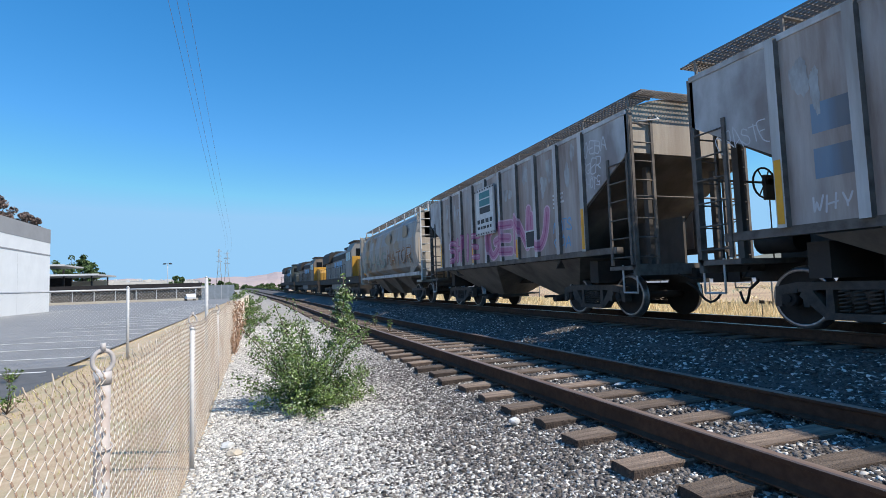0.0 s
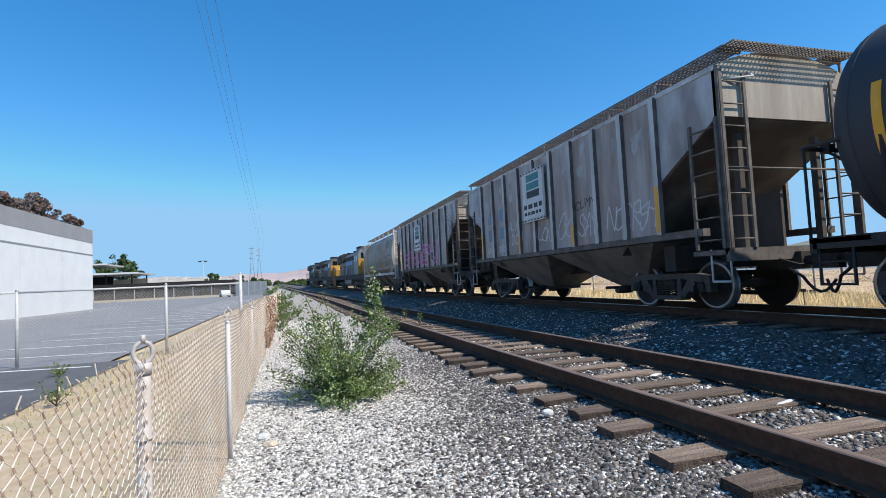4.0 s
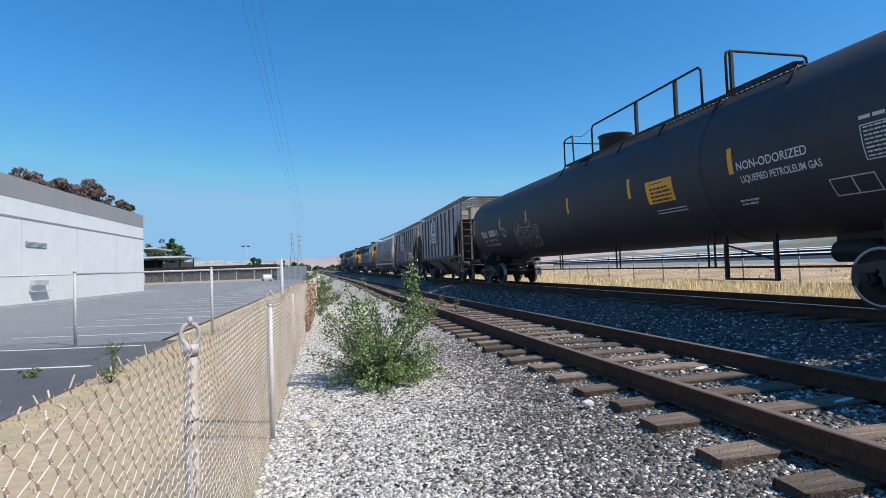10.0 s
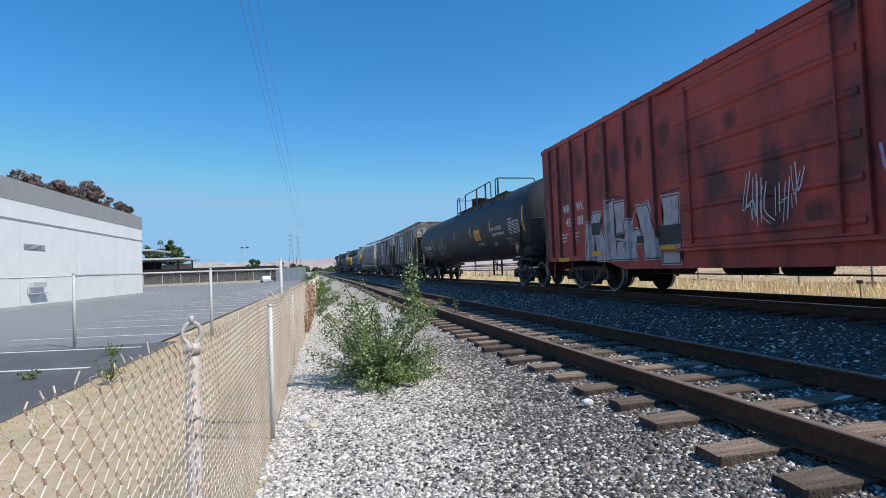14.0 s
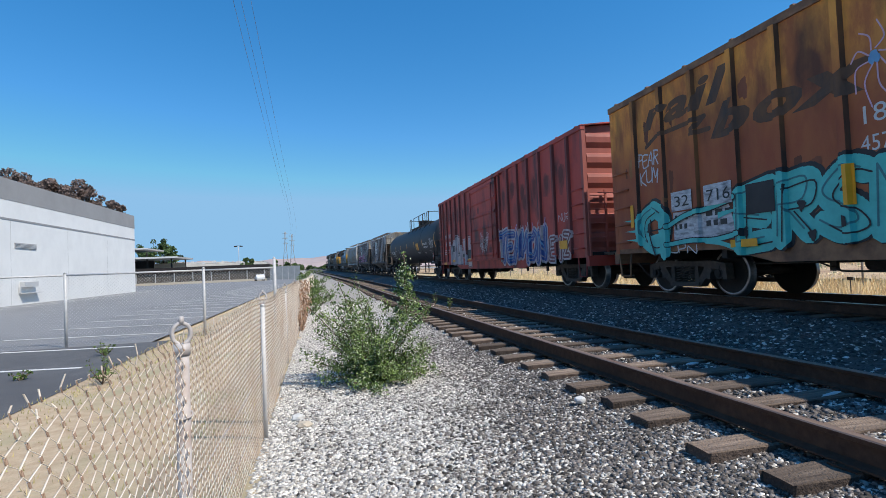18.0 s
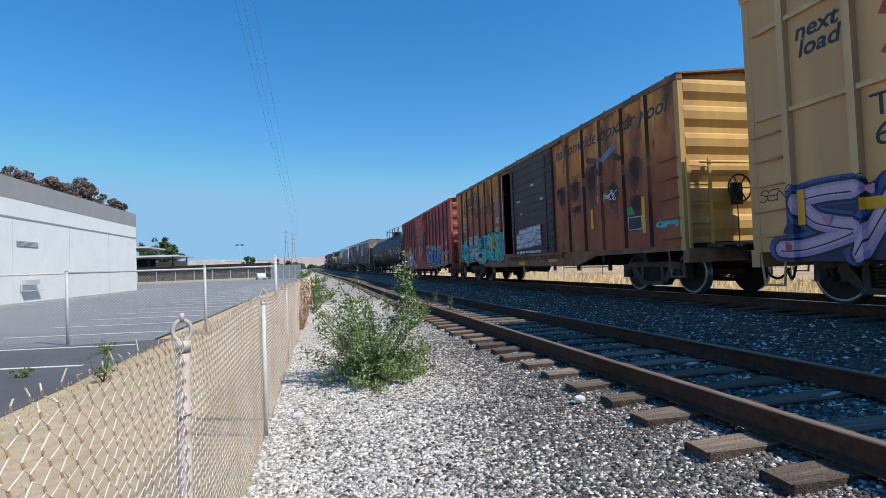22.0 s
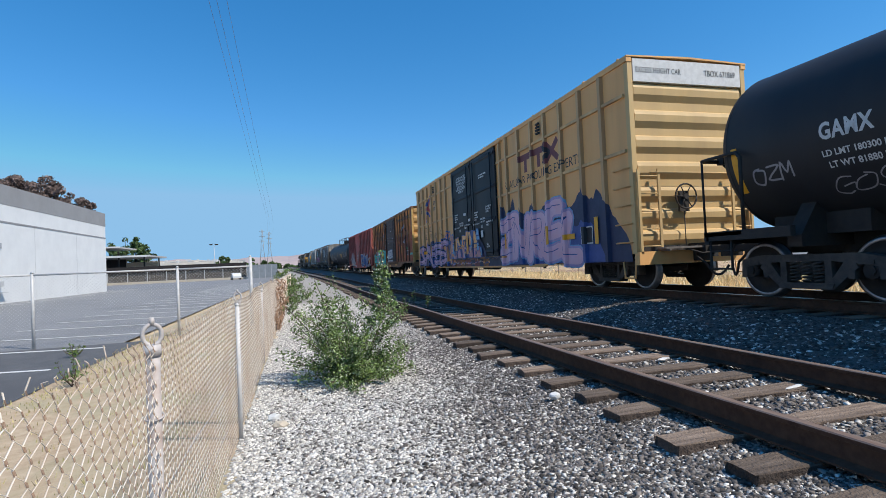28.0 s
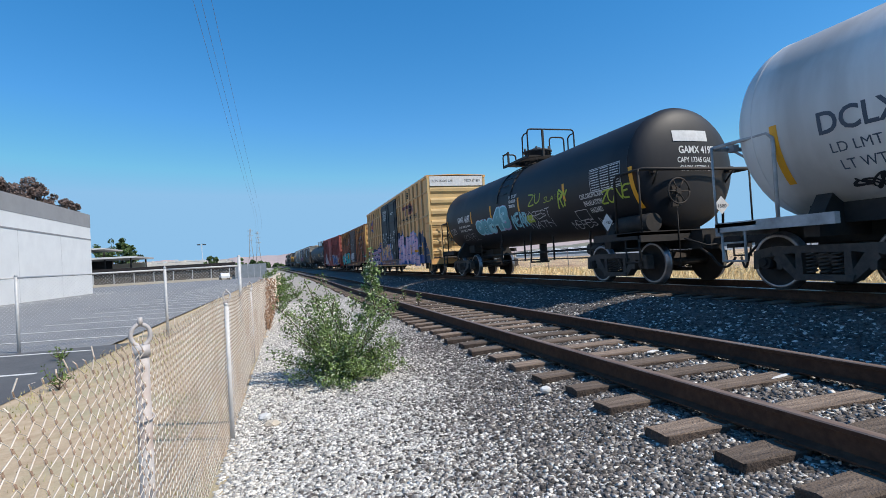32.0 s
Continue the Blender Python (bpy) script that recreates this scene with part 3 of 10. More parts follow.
# ---- loose stones ----
def stones(name, n, region, size, material, keep, label):
    """Crushed stones as jittered blocks; keep(x, y) gives the chance that a stone lies there."""
    g = np.random.default_rng(n)
    x0, x1, y0, y1 = region
    x = g.uniform(x0, x1, n * 2)
    y = y0 + (y1 - y0) * g.uniform(0, 1, n * 2) ** 1.7
    ok = g.uniform(0, 1, n * 2) < keep(x, y)
    x, y = x[ok][:n], y[ok][:n]
    n = len(x)
    xs, zs = np.array([p[0] for p in PROFILE]), np.array([p[1] for p in PROFILE])
    z = np.interp(x, xs, zs) - 0.0044 * (np.clip(y, -5, 24) - 4) * np.clip((x - 0.2) / 0.8, 0, 1) * np.clip((5.3 - x) / 0.6, 0, 1)
    s = g.uniform(0.55, 1.25, n) * size
    corner = np.array([(a, b, c) for c in (-1, 1) for b in (-1, 1) for a in (-1, 1)], float) * 0.5
    p = corner[None] * (1 + g.uniform(-0.55, 0.35, (n, 8, 3)))
    p *= (np.stack([s * g.uniform(0.8, 1.4, n), s, s * g.uniform(0.35, 0.65, n)], 1))[:, None]
    a, t = g.uniform(0, 6.283, n), g.uniform(-0.6, 0.6, n)
    ct, st = np.cos(t)[:, None], np.sin(t)[:, None]
    p = np.stack([p[..., 0] * ct + p[..., 2] * st, p[..., 1], p[..., 2] * ct - p[..., 0] * st], -1)
    ca, sa = np.cos(a)[:, None], np.sin(a)[:, None]
    p = np.stack([p[..., 0] * ca - p[..., 1] * sa, p[..., 0] * sa + p[..., 1] * ca, p[..., 2]], -1)
    p += np.stack([x, y, z + s * g.uniform(-0.05, 0.30, n)], 1)[:, None]
    q = np.array([(4, 5, 7, 6), (0, 1, 5, 4), (1, 3, 7, 5), (3, 2, 6, 7), (2, 0, 4, 6)])
    f = (q[None] + (np.arange(n) * 8)[:, None, None]).reshape(-1, 4)
    return tagged(new(name, arrays_mesh(name, p.reshape(-1, 3), f, [material])), label, "gravel", kind="stuff")


def edge(x, y):
    """How dark the mix of stones is: pale by the fence, dark by the track."""
    return 1 / (1 + np.exp(-(x - 0.72 - 0.10 * np.clip(y - 5, 0, 9) - 0.22 * np.sin(y * 1.3) - 0.12 * np.sin(y * 3.1 + x * 4)) / 0.26))


stones("pale_stones", 165000, (-1.12, 2.2, 1.0, 22), 0.0205, M_STONE_L, lambda x, y: 0.9 - 0.62 * edge(x, y), "pale crushed gravel stones")
stones("dark_stones", 55000, (-0.9, 2.35, 1.0, 17), 0.025, M_STONE_D, lambda x, y: 0.10 + 0.90 * edge(x, y), "dark grey crushed ballast stones")
stones("track_stones", 20000, (2.2, 4.6, 1.6, 24), 0.030, M_STONE_D, lambda x, y: 0.9 + 0 * x, "dark grey ballast stones between the ties")
stones("track_pale_stones", 5000, (2.2, 4.6, 1.6, 20), 0.032, M_STONE_L, lambda x, y: 0.9 + 0 * x, "pale stones between the ties")
stones("bank_stones", 30000, (4.3, 6.9, 3, 34), 0.036, M_STONE_K, lambda x, y: 0.9 + 0 * x, "dark ballast stones of the main track's bank")
stones("bank_pale_stones", 6000, (4.3, 6.9, 3, 34), 0.033, M_STONE_L, lambda x, y: np.clip(1.1 - 0.45 * np.abs(x - 4.9), 0.15, 1), "pale stones on the main track's bank")

stones("rear_pale_stones", 16000, (-1.12, 2.2, 1.05, -9), 0.024, M_STONE_L, lambda x, y: 0.9 - 0.62 * edge(x, y), "pale crushed gravel stones further back")
stones("rear_dark_stones", 12000, (-0.9, 4.6, 1.6, -9), 0.028, M_STONE_D, lambda x, y: 0.10 + 0.90 * edge(x, y), "dark crushed ballast stones further back")

# ---- tracks ----
RAILP = [(-0.07, 0), (0.07, 0), (0.07, 0.012), (0.012, 0.03), (0.009, 0.13), (0.034, 0.14), (0.036, 0.165), (0.028, 0.172),
         (-0.028, 0.172), (-0.036, 0.165), (-0.034, 0.14), (-0.009, 0.13), (-0.012, 0.03), (-0.07, 0.012)]


def rail(name, parent, x, ztop, top, sag=False, tilt=0.0):
    bm = B()
    ys = [-150, -5, 0, 4, 8, 12, 16, 20, 24, 30, 38, 42, 46, 50, 54, 58, 62, 70, 80, 110, 160, 300, 700]
    rows = []
    for y in ys:
        dz = ztop - 0.172 + (siding_z(y) if sag else 0) + tilt + rise(y)
        rows.append([bm.verts.new((x + a - bend(y), y, b + dz)) for a, b in RAILP])
    n = len(RAILP)
    for r, s in zip(rows, rows[1:]):
        for i in range(n):
            f = bm.faces.new((r[i], r[(i + 1) % n], s[(i + 1) % n], s[i]))
            f.material_index = 1 if i in (6, 7, 8) else 0
    part(name, bm, [M_RAIL, top], parent)


def tie_mesh(seed, half=1.28, wid=0.115, h=0.17):
    r = random.Random(seed)
    bm = B()
    n = 9
    rows = []
    for i in range(n):
        x = -half + 2 * half * i / (n - 1)
        j = lambda a: r.uniform(-a, a)
        e = 0.035 if i in (0, n - 1) else 0
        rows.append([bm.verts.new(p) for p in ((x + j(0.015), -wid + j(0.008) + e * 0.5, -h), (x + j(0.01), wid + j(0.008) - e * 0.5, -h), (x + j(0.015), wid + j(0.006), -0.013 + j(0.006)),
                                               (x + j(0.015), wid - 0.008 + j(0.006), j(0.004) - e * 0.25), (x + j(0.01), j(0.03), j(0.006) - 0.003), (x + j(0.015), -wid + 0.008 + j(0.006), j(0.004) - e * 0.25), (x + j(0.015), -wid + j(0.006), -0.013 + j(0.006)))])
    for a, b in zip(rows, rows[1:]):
        # slot 1 is the painted-in shade: underside and both long sides, then the ends
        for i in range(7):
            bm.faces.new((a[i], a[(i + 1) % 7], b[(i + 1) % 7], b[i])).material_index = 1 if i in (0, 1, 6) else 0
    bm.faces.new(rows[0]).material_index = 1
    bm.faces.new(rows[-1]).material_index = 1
    return mesh_of("tie", bm, [M_TIE, M_TIESHADE])


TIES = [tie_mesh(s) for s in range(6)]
bm = B()
bx(bm, -0.11, 0.11, -0.085, 0.085, 0, 0.012)
for a, b in ((-0.088, 0.05), (0.088, -0.05)):
    bx(bm, a - 0.01, a + 0.01, b - 0.01, b + 0.01, 0.012, 0.02)
PLATE = mesh_of("tie_plate", bm, M_RAIL)
siding = tagged(new("siding_track"), "rusty unused siding track on weathered wooden ties", "railway track", kind="structure")
main = tagged(new("main_track"), "main railway track on dark raised ballast", "railway track", kind="structure")
rail("rail", siding, XS - 0.7525, 0.172, M_RAILTOP, True)
rail("rail", siding, XS + 0.7525, 0.172, M_RAILTOP, True, 0.0125)
rail("rail", main, XC - 0.7525, ZR, M_RAILBRIGHT)
rail("rail", main, XC + 0.7525, ZR, M_RAILBRIGHT)
rng = random.Random(9)
ty = [-17.9 + 0.6 * k for k in range(30)] + [0.1, 0.7, 1.28, 1.85, 2.34, 2.88, 3.60, 4.17, 4.74, 5.36, 6.0]
while ty[-1] < 70:
    ty.append(ty[-1] + rng.uniform(0.54, 0.62))
for i, y in enumerate(ty):
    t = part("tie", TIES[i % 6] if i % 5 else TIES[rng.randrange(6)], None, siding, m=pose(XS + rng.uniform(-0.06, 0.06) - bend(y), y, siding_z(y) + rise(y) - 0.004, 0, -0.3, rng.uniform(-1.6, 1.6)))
    if y < 22:
        for s in (-0.7525, 0.7525):
            part("tie_plate", PLATE, None, siding, m=pose(XS + s, y, siding_z(y) - 0.012 + (0.0125 if s > 0 else 0)))
for i in range(110):
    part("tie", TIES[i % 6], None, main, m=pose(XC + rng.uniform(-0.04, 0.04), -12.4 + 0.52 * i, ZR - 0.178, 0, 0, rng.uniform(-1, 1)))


# ---- train: shared pieces ----
def wheelset_mesh(r=0.457):
    bm = B()
    cyl(bm, (-0.95, 0, 0), (0.95, 0, 0), 0.08, seg=14)
    for s in (-1, 1):
        prof = [(0.665, r + 0.026), (0.685, r + 0.028), (0.70, r + 0.012), (0.715, r), (0.79, r - 0.006), (0.80, r - 0.02), (0.80, r - 0.062), (0.775, r - 0.085),
                (0.74, 0.20), (0.80, 0.15), (0.80, 0.02)]
        lathe(bm, [(s * a, b) for a, b in prof] , "x", 40, mats=[0, 1, 1, 1, 1, 1, 0, 0, 0, 0], closed=False)
        lathe(bm, [(s * 0.665, r + 0.026), (s * 0.665, r - 0.07), (s * 0.70, 0.2), (s * 0.66, 0.13), (s * 0.66, 0.02)], "x", 40, closed=False)
    for s in (-1, 1):
        cyl(bm, (s * 0.93, 0, 0), (s * 1.09, 0, 0), 0.115, seg=16)
        cyl(bm, (s * 1.09, 0, 0), (s * 1.12, 0, 0), 0.07, seg=6)
    return mesh_of("wheelset", bm, [M_WHEEL, M_RIM])


def sideframe_mesh():
    bm = B()
    w0, w1 = -0.09, 0.09
    # upper chord, lower chord, two jaws, two columns round the spring nest
    prism(bm, [(-1.13, 0.50), (-1.12, 0.64), (-0.80, 0.70), (0.80, 0.70), (1.12, 0.64), (1.13, 0.50), (0.74, 0.56), (0.45, 0.59), (-0.45, 0.59), (-0.74, 0.56)], "x", w0, w1)
    prism(bm, [(-0.42, 0.18), (0.42, 0.18), (0.45, 0.27), (-0.45, 0.27)], "x", w0 * 1.3, w1 * 1.3)
    for s in (-1, 1):
        prism(bm, [(s * 0.42, 0.18), (s * 0.78, 0.50), (s * 0.72, 0.60), (s * 0.60, 0.60), (s * 0.40, 0.32)], "x", w0, w1)
        prism(bm, [(s * 0.30, 0.25), (s * 0.42, 0.25), (s * 0.40, 0.62), (s * 0.31, 0.62)], "x", w0, w1)
        prism(bm, [(s * 1.13, 0.64), (s * 1.15, 0.34), (s * 1.05, 0.34), (s * 1.03, 0.55)], "x", w0, w1)
        prism(bm, [(s * 0.74, 0.60), (s * 0.72, 0.34), (s * 0.64, 0.34), (s * 0.60, 0.60)], "x", w0, w1)
        prism(bm, [(s * 0.79, 0.54), (s * 0.79, 0.60), (s * 0.99, 0.60), (s * 0.99, 0.54)], "x", w0 * 1.2, w1 * 1.2)
    return mesh_of("sideframe", bm, M_TRUCK)


def coil_mesh():
    bm = B()
    tube(bm, [(0.062 * math.cos(0.6283 * q), 0.062 * math.sin(0.6283 * q), 0.28 + 0.0052 * q) for q in range(61)], 0.015, 5)
    return mesh_of("spring", bm, M_TRUCK)


def bolster_mesh():
    bm = B()
    prism(bm, [(-1.02, 0.40), (-0.8, 0.36), (0.8, 0.36), (1.02, 0.40), (1.06, 0.56), (0.5, 0.66), (-0.5, 0.66), (-1.06, 0.56)], "y", -0.18, 0.18)
    cyl(bm, (0, 0, 0.66), (0, 0, 0.74), 0.19, seg=16)
    return mesh_of("bolster", bm, M_TRUCK)


def brake_mesh():
    bm = B()
    for s in (-1, 1):
        bx(bm, -0.68, 0.68, s * 0.40 - 0.03, s * 0.40 + 0.03, 0.36, 0.44)
        for e in (-1, 1):
            prism(bm, [(s * 0.43, 0.30), (s * 0.445, 0.55), (s * 0.40, 0.55), (s * 0.39, 0.30)], "x", e * 0.75 - 0.06, e * 0.75 + 0.06)
    tube(bm, [(0.1, -0.4, 0.42), (0.1, 0.4, 0.48)], 0.025)
    return mesh_of("brake_beam", bm, M_TRUCK)


WHEELSET, FRAME_M, COIL, BOLSTER, BRAKE = wheelset_mesh(), sideframe_mesh(), coil_mesh(), bolster_mesh(), brake_mesh()
WHEELS = []
R_WHEEL = 0.457


def truck(parent, y, base=0.95):
    """A two-axle bogie as one part with its sub-parts; the wheelsets roll."""
    t = part("truck", BOLSTER, None, parent, "cast steel bogie, dark with dust", pose(0, y, 0))
    for s in (-1, 1):
        part("sideframe", FRAME_M, None, t, m=pose(s * 1.0, 0, 0))
        for c in (-0.19, 0.0, 0.19):
            part("spring", COIL, None, t, m=pose(s * 1.04, c, 0))
        w = part("wheelset", WHEELSET, None, t, "steel wheels with bright worn rims", pose(0, s * base, R_WHEEL))
        WHEELS.append((w, s * base, R_WHEEL))
    part("brake_beam", BRAKE, None, t)
    return t


def coupler_bm(y, s):
    """Draft gear box, shank and knuckle at the car's end y, pointing s."""
    bm = B()
    bx(bm, -0.16, 0.16, y - 0.1 * s - 0.25, y - 0.1 * s + 0.25, 0.70, 1.0)
    bx(bm, -0.075, 0.075, min(y, y + s * 0.55), max(y, y + s * 0.55), 0.78, 0.92)
    prism(bm, [(-0.12, y + s * 0.5), (0.16, y + s * 0.5), (0.17, y + s * 0.62), (0.06, y + s * 0.72), (-0.06, y + s * 0.66), (-0.14, y + s * 0.74)], "z", 0.70, 1.0)
    tube(bm, [(0.0, y + s * 0.3, 0.8), (-0.35, y + s * 0.25, 0.78), (-0.6, y - s * 0.1, 0.95)], 0.018)
    return bm


def hose_bm(y, s):
    bm = B()
    pts = [(-0.28, y, 0.72)]
    for k in range(1, 8):
        a = k / 7
        pts.append((-0.28 + 0.26 * a, y + s * (0.15 + 0.45 * a), 0.72 - 0.40 * math.sin(a * 2.6)))
    tube(bm, pts, 0.025)
    return bm


def ends(parent, y0, y1):
    for y, s in ((y0, -1), (y1, 1)):
        part("coupler", coupler_bm(y, s), M_STEEL_DARK, parent, "steel knuckle coupler")
        part("air_hose", hose_bm(y, s), M_STEEL_DARK, parent)


def ladder_bm(x, y0, y1, z0, z1, n, along="y", r=0.014, stiles=True):
    """Rungs between y0 and y1 (or across x when along is 'x') from z0 to z1."""
    bm = B()
    for k in range(n):
        z = z0 + (z1 - z0) * k / (n - 1)
        if along == "y":
            tube(bm, [(x, y0, z), (x, y1, z)], r)
        else:
            tube(bm, [(y0, x, z), (y1, x, z)], r)
    if stiles:
        for e in (y0, y1):
            if along == "y":
                bx(bm, x - 0.008, x + 0.03, e - 0.03, e + 0.03, z0 - 0.15, z1 + 0.15)
            else:
                bx(bm, e - 0.03, e + 0.03, x - 0.02, x + 0.02, z0 - 0.15, z1 + 0.15)
    return bm


def brake_wheel(parent, x, y, z, s):
    bm = B()
    k = 18
    pts = [(x + 0.27 * math.cos(6.2832 * i / k), y + s * 0.12, z + 0.27 * math.sin(6.2832 * i / k)) for i in range(k + 1)]
    tube(bm, pts, 0.018)
    for i in range(6):
        a = 6.2832 * i / 6
        tube(bm, [(x, y + s * 0.10, z), (x + 0.26 * math.cos(a), y + s * 0.12, z + 0.26 * math.sin(a))], 0.013)
    cyl(bm, (x, y, z), (x, y + s * 0.13, z), 0.06, seg=10)
    bx(bm, x - 0.12, x + 0.12, min(y, y + s * 0.06), max(y, y + s * 0.06), z - 0.32, z + 0.12)
    tube(bm, [(x, y + s * 0.04, z - 0.3), (x, y + s * 0.04, z - 1.6)], 0.012)
    part("brake_wheel", bm, M_STEEL_DARK, parent, "spoked hand brake wheel with its gear box")


# ---- lettering and spray paint on a car's near side ----
FONT = bpy.data.curves.new("letters", "FONT")


def side_x(shape, z):
    """x of the near side at height z: shape is ('flat', x) or ('round', r, zc)."""
    if shape[0] == "flat":
        return shape[1]
    d = shape[1] ** 2 - (z - shape[2]) ** 2
    return -math.sqrt(max(d, 0.0))


def slice_z(bm, step=0.07):
    zs = [v.co.z for v in bm.verts]
    z = min(zs) + step
    while z < max(zs):
        bmesh.ops.bisect_plane(bm, geom=bm.verts[:] + bm.edges[:] + bm.faces[:], plane_co=(0, 0, z), plane_no=(0, 0, 1))
        z += step


def lay(bm, shape, lift):
    """Press a flat drawing (y, z) on the side; ('ribs', x, rows of (y, foot, top, depth)) goes over the side posts."""
    if shape[0] == "round":
        slice_z(bm)
    if shape[0] == "ribs":
        ys = [v.co.y for v in bm.verts]
        near = [q for q in shape[2] if min(ys) - q[1] < q[0] < max(ys) + q[1]]
        for y, foot, top, depth in near:
            for p in (y - foot, y - top, y + top, y + foot):
                bmesh.ops.bisect_plane(bm, geom=bm.verts[:] + bm.edges[:] + bm.faces[:], plane_co=(0, p, 0), plane_no=(0, 1, 0))
        for v in bm.verts:
            out = 0.0
            for y, foot, top, depth in near:
                out = max(out, depth * min(1.0, max(0.0, (foot - abs(v.co.y - y)) / (foot - top))))
            v.co.x = shape[1] - out - lift - v.co.x
        return
    for v in bm.verts:
        v.co.x = side_x(shape, v.co.z) - lift - v.co.x


def rib_bm(s, W, y, foot, top, depth, z0, z1):
    """An upright side post with a worn face; its flanks are coloured darker for shade and grime."""
    bm = B()
    prism(bm, [(s * W, y - foot), (s * (W + depth), y - top), (s * (W + depth), y + top), (s * W, y + foot)], "z", z0, z1)
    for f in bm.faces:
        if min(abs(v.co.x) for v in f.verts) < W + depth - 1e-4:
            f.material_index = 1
    return bm


def dish_y(x, z, dish):
    """y on a tank's rear dished end; dish: (half length, depth, radius, centre height)."""
    rho = min(0.999, math.hypot(x, z - dish[3]) / dish[2])
    return -dish[0] - dish[1] * math.sqrt(1 - (rho ** (1 / 0.88)) ** 2) - 0.006


def text(parent, body, y, z, size, material, shape, name="lettering", shear=0.0, width=None, bold=0.0, lift=0.004, align="LEFT", end=None, spacing=1.0, dish=None):
    """Letters that start at y and run backwards along the car (or, with end=(x0, y0), across its rear end)."""
    c = FONT
    c.body, c.size, c.shear, c.offset, c.align_x, c.extrude, c.space_character, c.resolution_u = body, size, shear, bold, align, 0, spacing, 3
    c.space_line = 0.95
    o = bpy.data.objects.new("letters", c)
    scene.collection.objects.link(o)
    me = bpy.data.meshes.new_from_object(o.evaluated_get(bpy.context.evaluated_depsgraph_get()))
    bpy.data.objects.remove(o)
    bm = B()
    bm.from_mesh(me)
    bpy.data.meshes.remove(me)
    if not bm.verts:
        bm.free()
        return None
    xs = [v.co.x for v in bm.verts]
    k = width / max(1e-6, max(xs) - min(xs)) if width else 1.0
    for v in bm.verts:
        a, b = v.co.x * k, v.co.y
        v.co = (0, y - a, z + b) if end is None else (end[0] + a, dish_y(end[0] + a, z + b, dish) if dish else end[1], z + b)
    if end is None:
        lay(bm, shape, lift)
    me = mesh_of(name, bm, material, fix=False)
    return part(name, me, None, parent)


def patch(parent, name, y0, y1, z0, z1, material, shape, lift=0.004, label=""):
    bm = B()
    v = [bm.verts.new((0, a, b)) for a, b in ((y0, z0), (y1, z0), (y1, z1), (y0, z1))]
    bm.faces.new(v)
    lay(bm, shape, lift)
    return part(name, bm, material, parent, label)


def strip_yellow(parent, y, z0, z1, shape, w=0.10):
    patch(parent, "reflective_strip", y - w / 2, y + w / 2, z0, z1, M_YELLOW, shape, 0.005, "yellow reflective strip")


def bars(parent, y, z, widths, h, gap, material, shape, seed=1, name="small_print"):
    """Rows of small print as broken bars."""
    r = random.Random(seed)
    bm = B()
    for k, w in enumerate(widths):
        a, top = y, z - k * (h + gap)
        while a > y - w:
            b = max(y - w, a - r.uniform(0.12, 0.35) * max(0.35, w))
            v = [bm.verts.new(p) for p in ((0, a, top - h), (0, b, top - h), (0, b, top), (0, a, top))]
            bm.faces.new(v)
            a = b - h * 0.6
    lay(bm, shape, 0.005)
    part(name, bm, material, parent)


def frame_box(parent, y0, y1, z0, z1, w, material, shape, name="stencil_frame"):
    bm = B()
    for a, b, c, d in ((y0, y1, z0, z0 + w), (y0, y1, z1 - w, z1), (y0, y0 + w if y1 > y0 else y0 - w, z0 + w, z1 - w), (y1 - w if y1 > y0 else y1 + w, y1, z0 + w, z1 - w)):
        bm.faces.new([bm.verts.new(p) for p in ((0, a, c), (0, b, c), (0, b, d), (0, a, d))])
    lay(bm, shape, 0.005)
    part(name, bm, material, parent)


def ribbon(bm, pts, w, off=0.0):
    """A brush stroke through pts in the (y, z) plane; each step lies a hair above the last one."""
    n = len(pts)
    for i in range(n - 1):
        (a, b), (c, d) = pts[i], pts[i + 1]
        L = math.hypot(c - a, d - b)
        if L < 1e-5:
            continue
        ux, uz = (c - a) / L, (d - b) / L
        nx, nz, e = -uz * w / 2, ux * w / 2, w * 0.22
        o = off + 0.00012 * (i % 24)
        a, b, c, d = a - ux * e, b - uz * e, c + ux * e, d + uz * e
        q = [(a + nx, b + nz), (a - nx, b - nz), (c - nx, d - nz), (c + nx, d + nz)]
        bm.faces.new([bm.verts.new((o, *p)) for p in q])


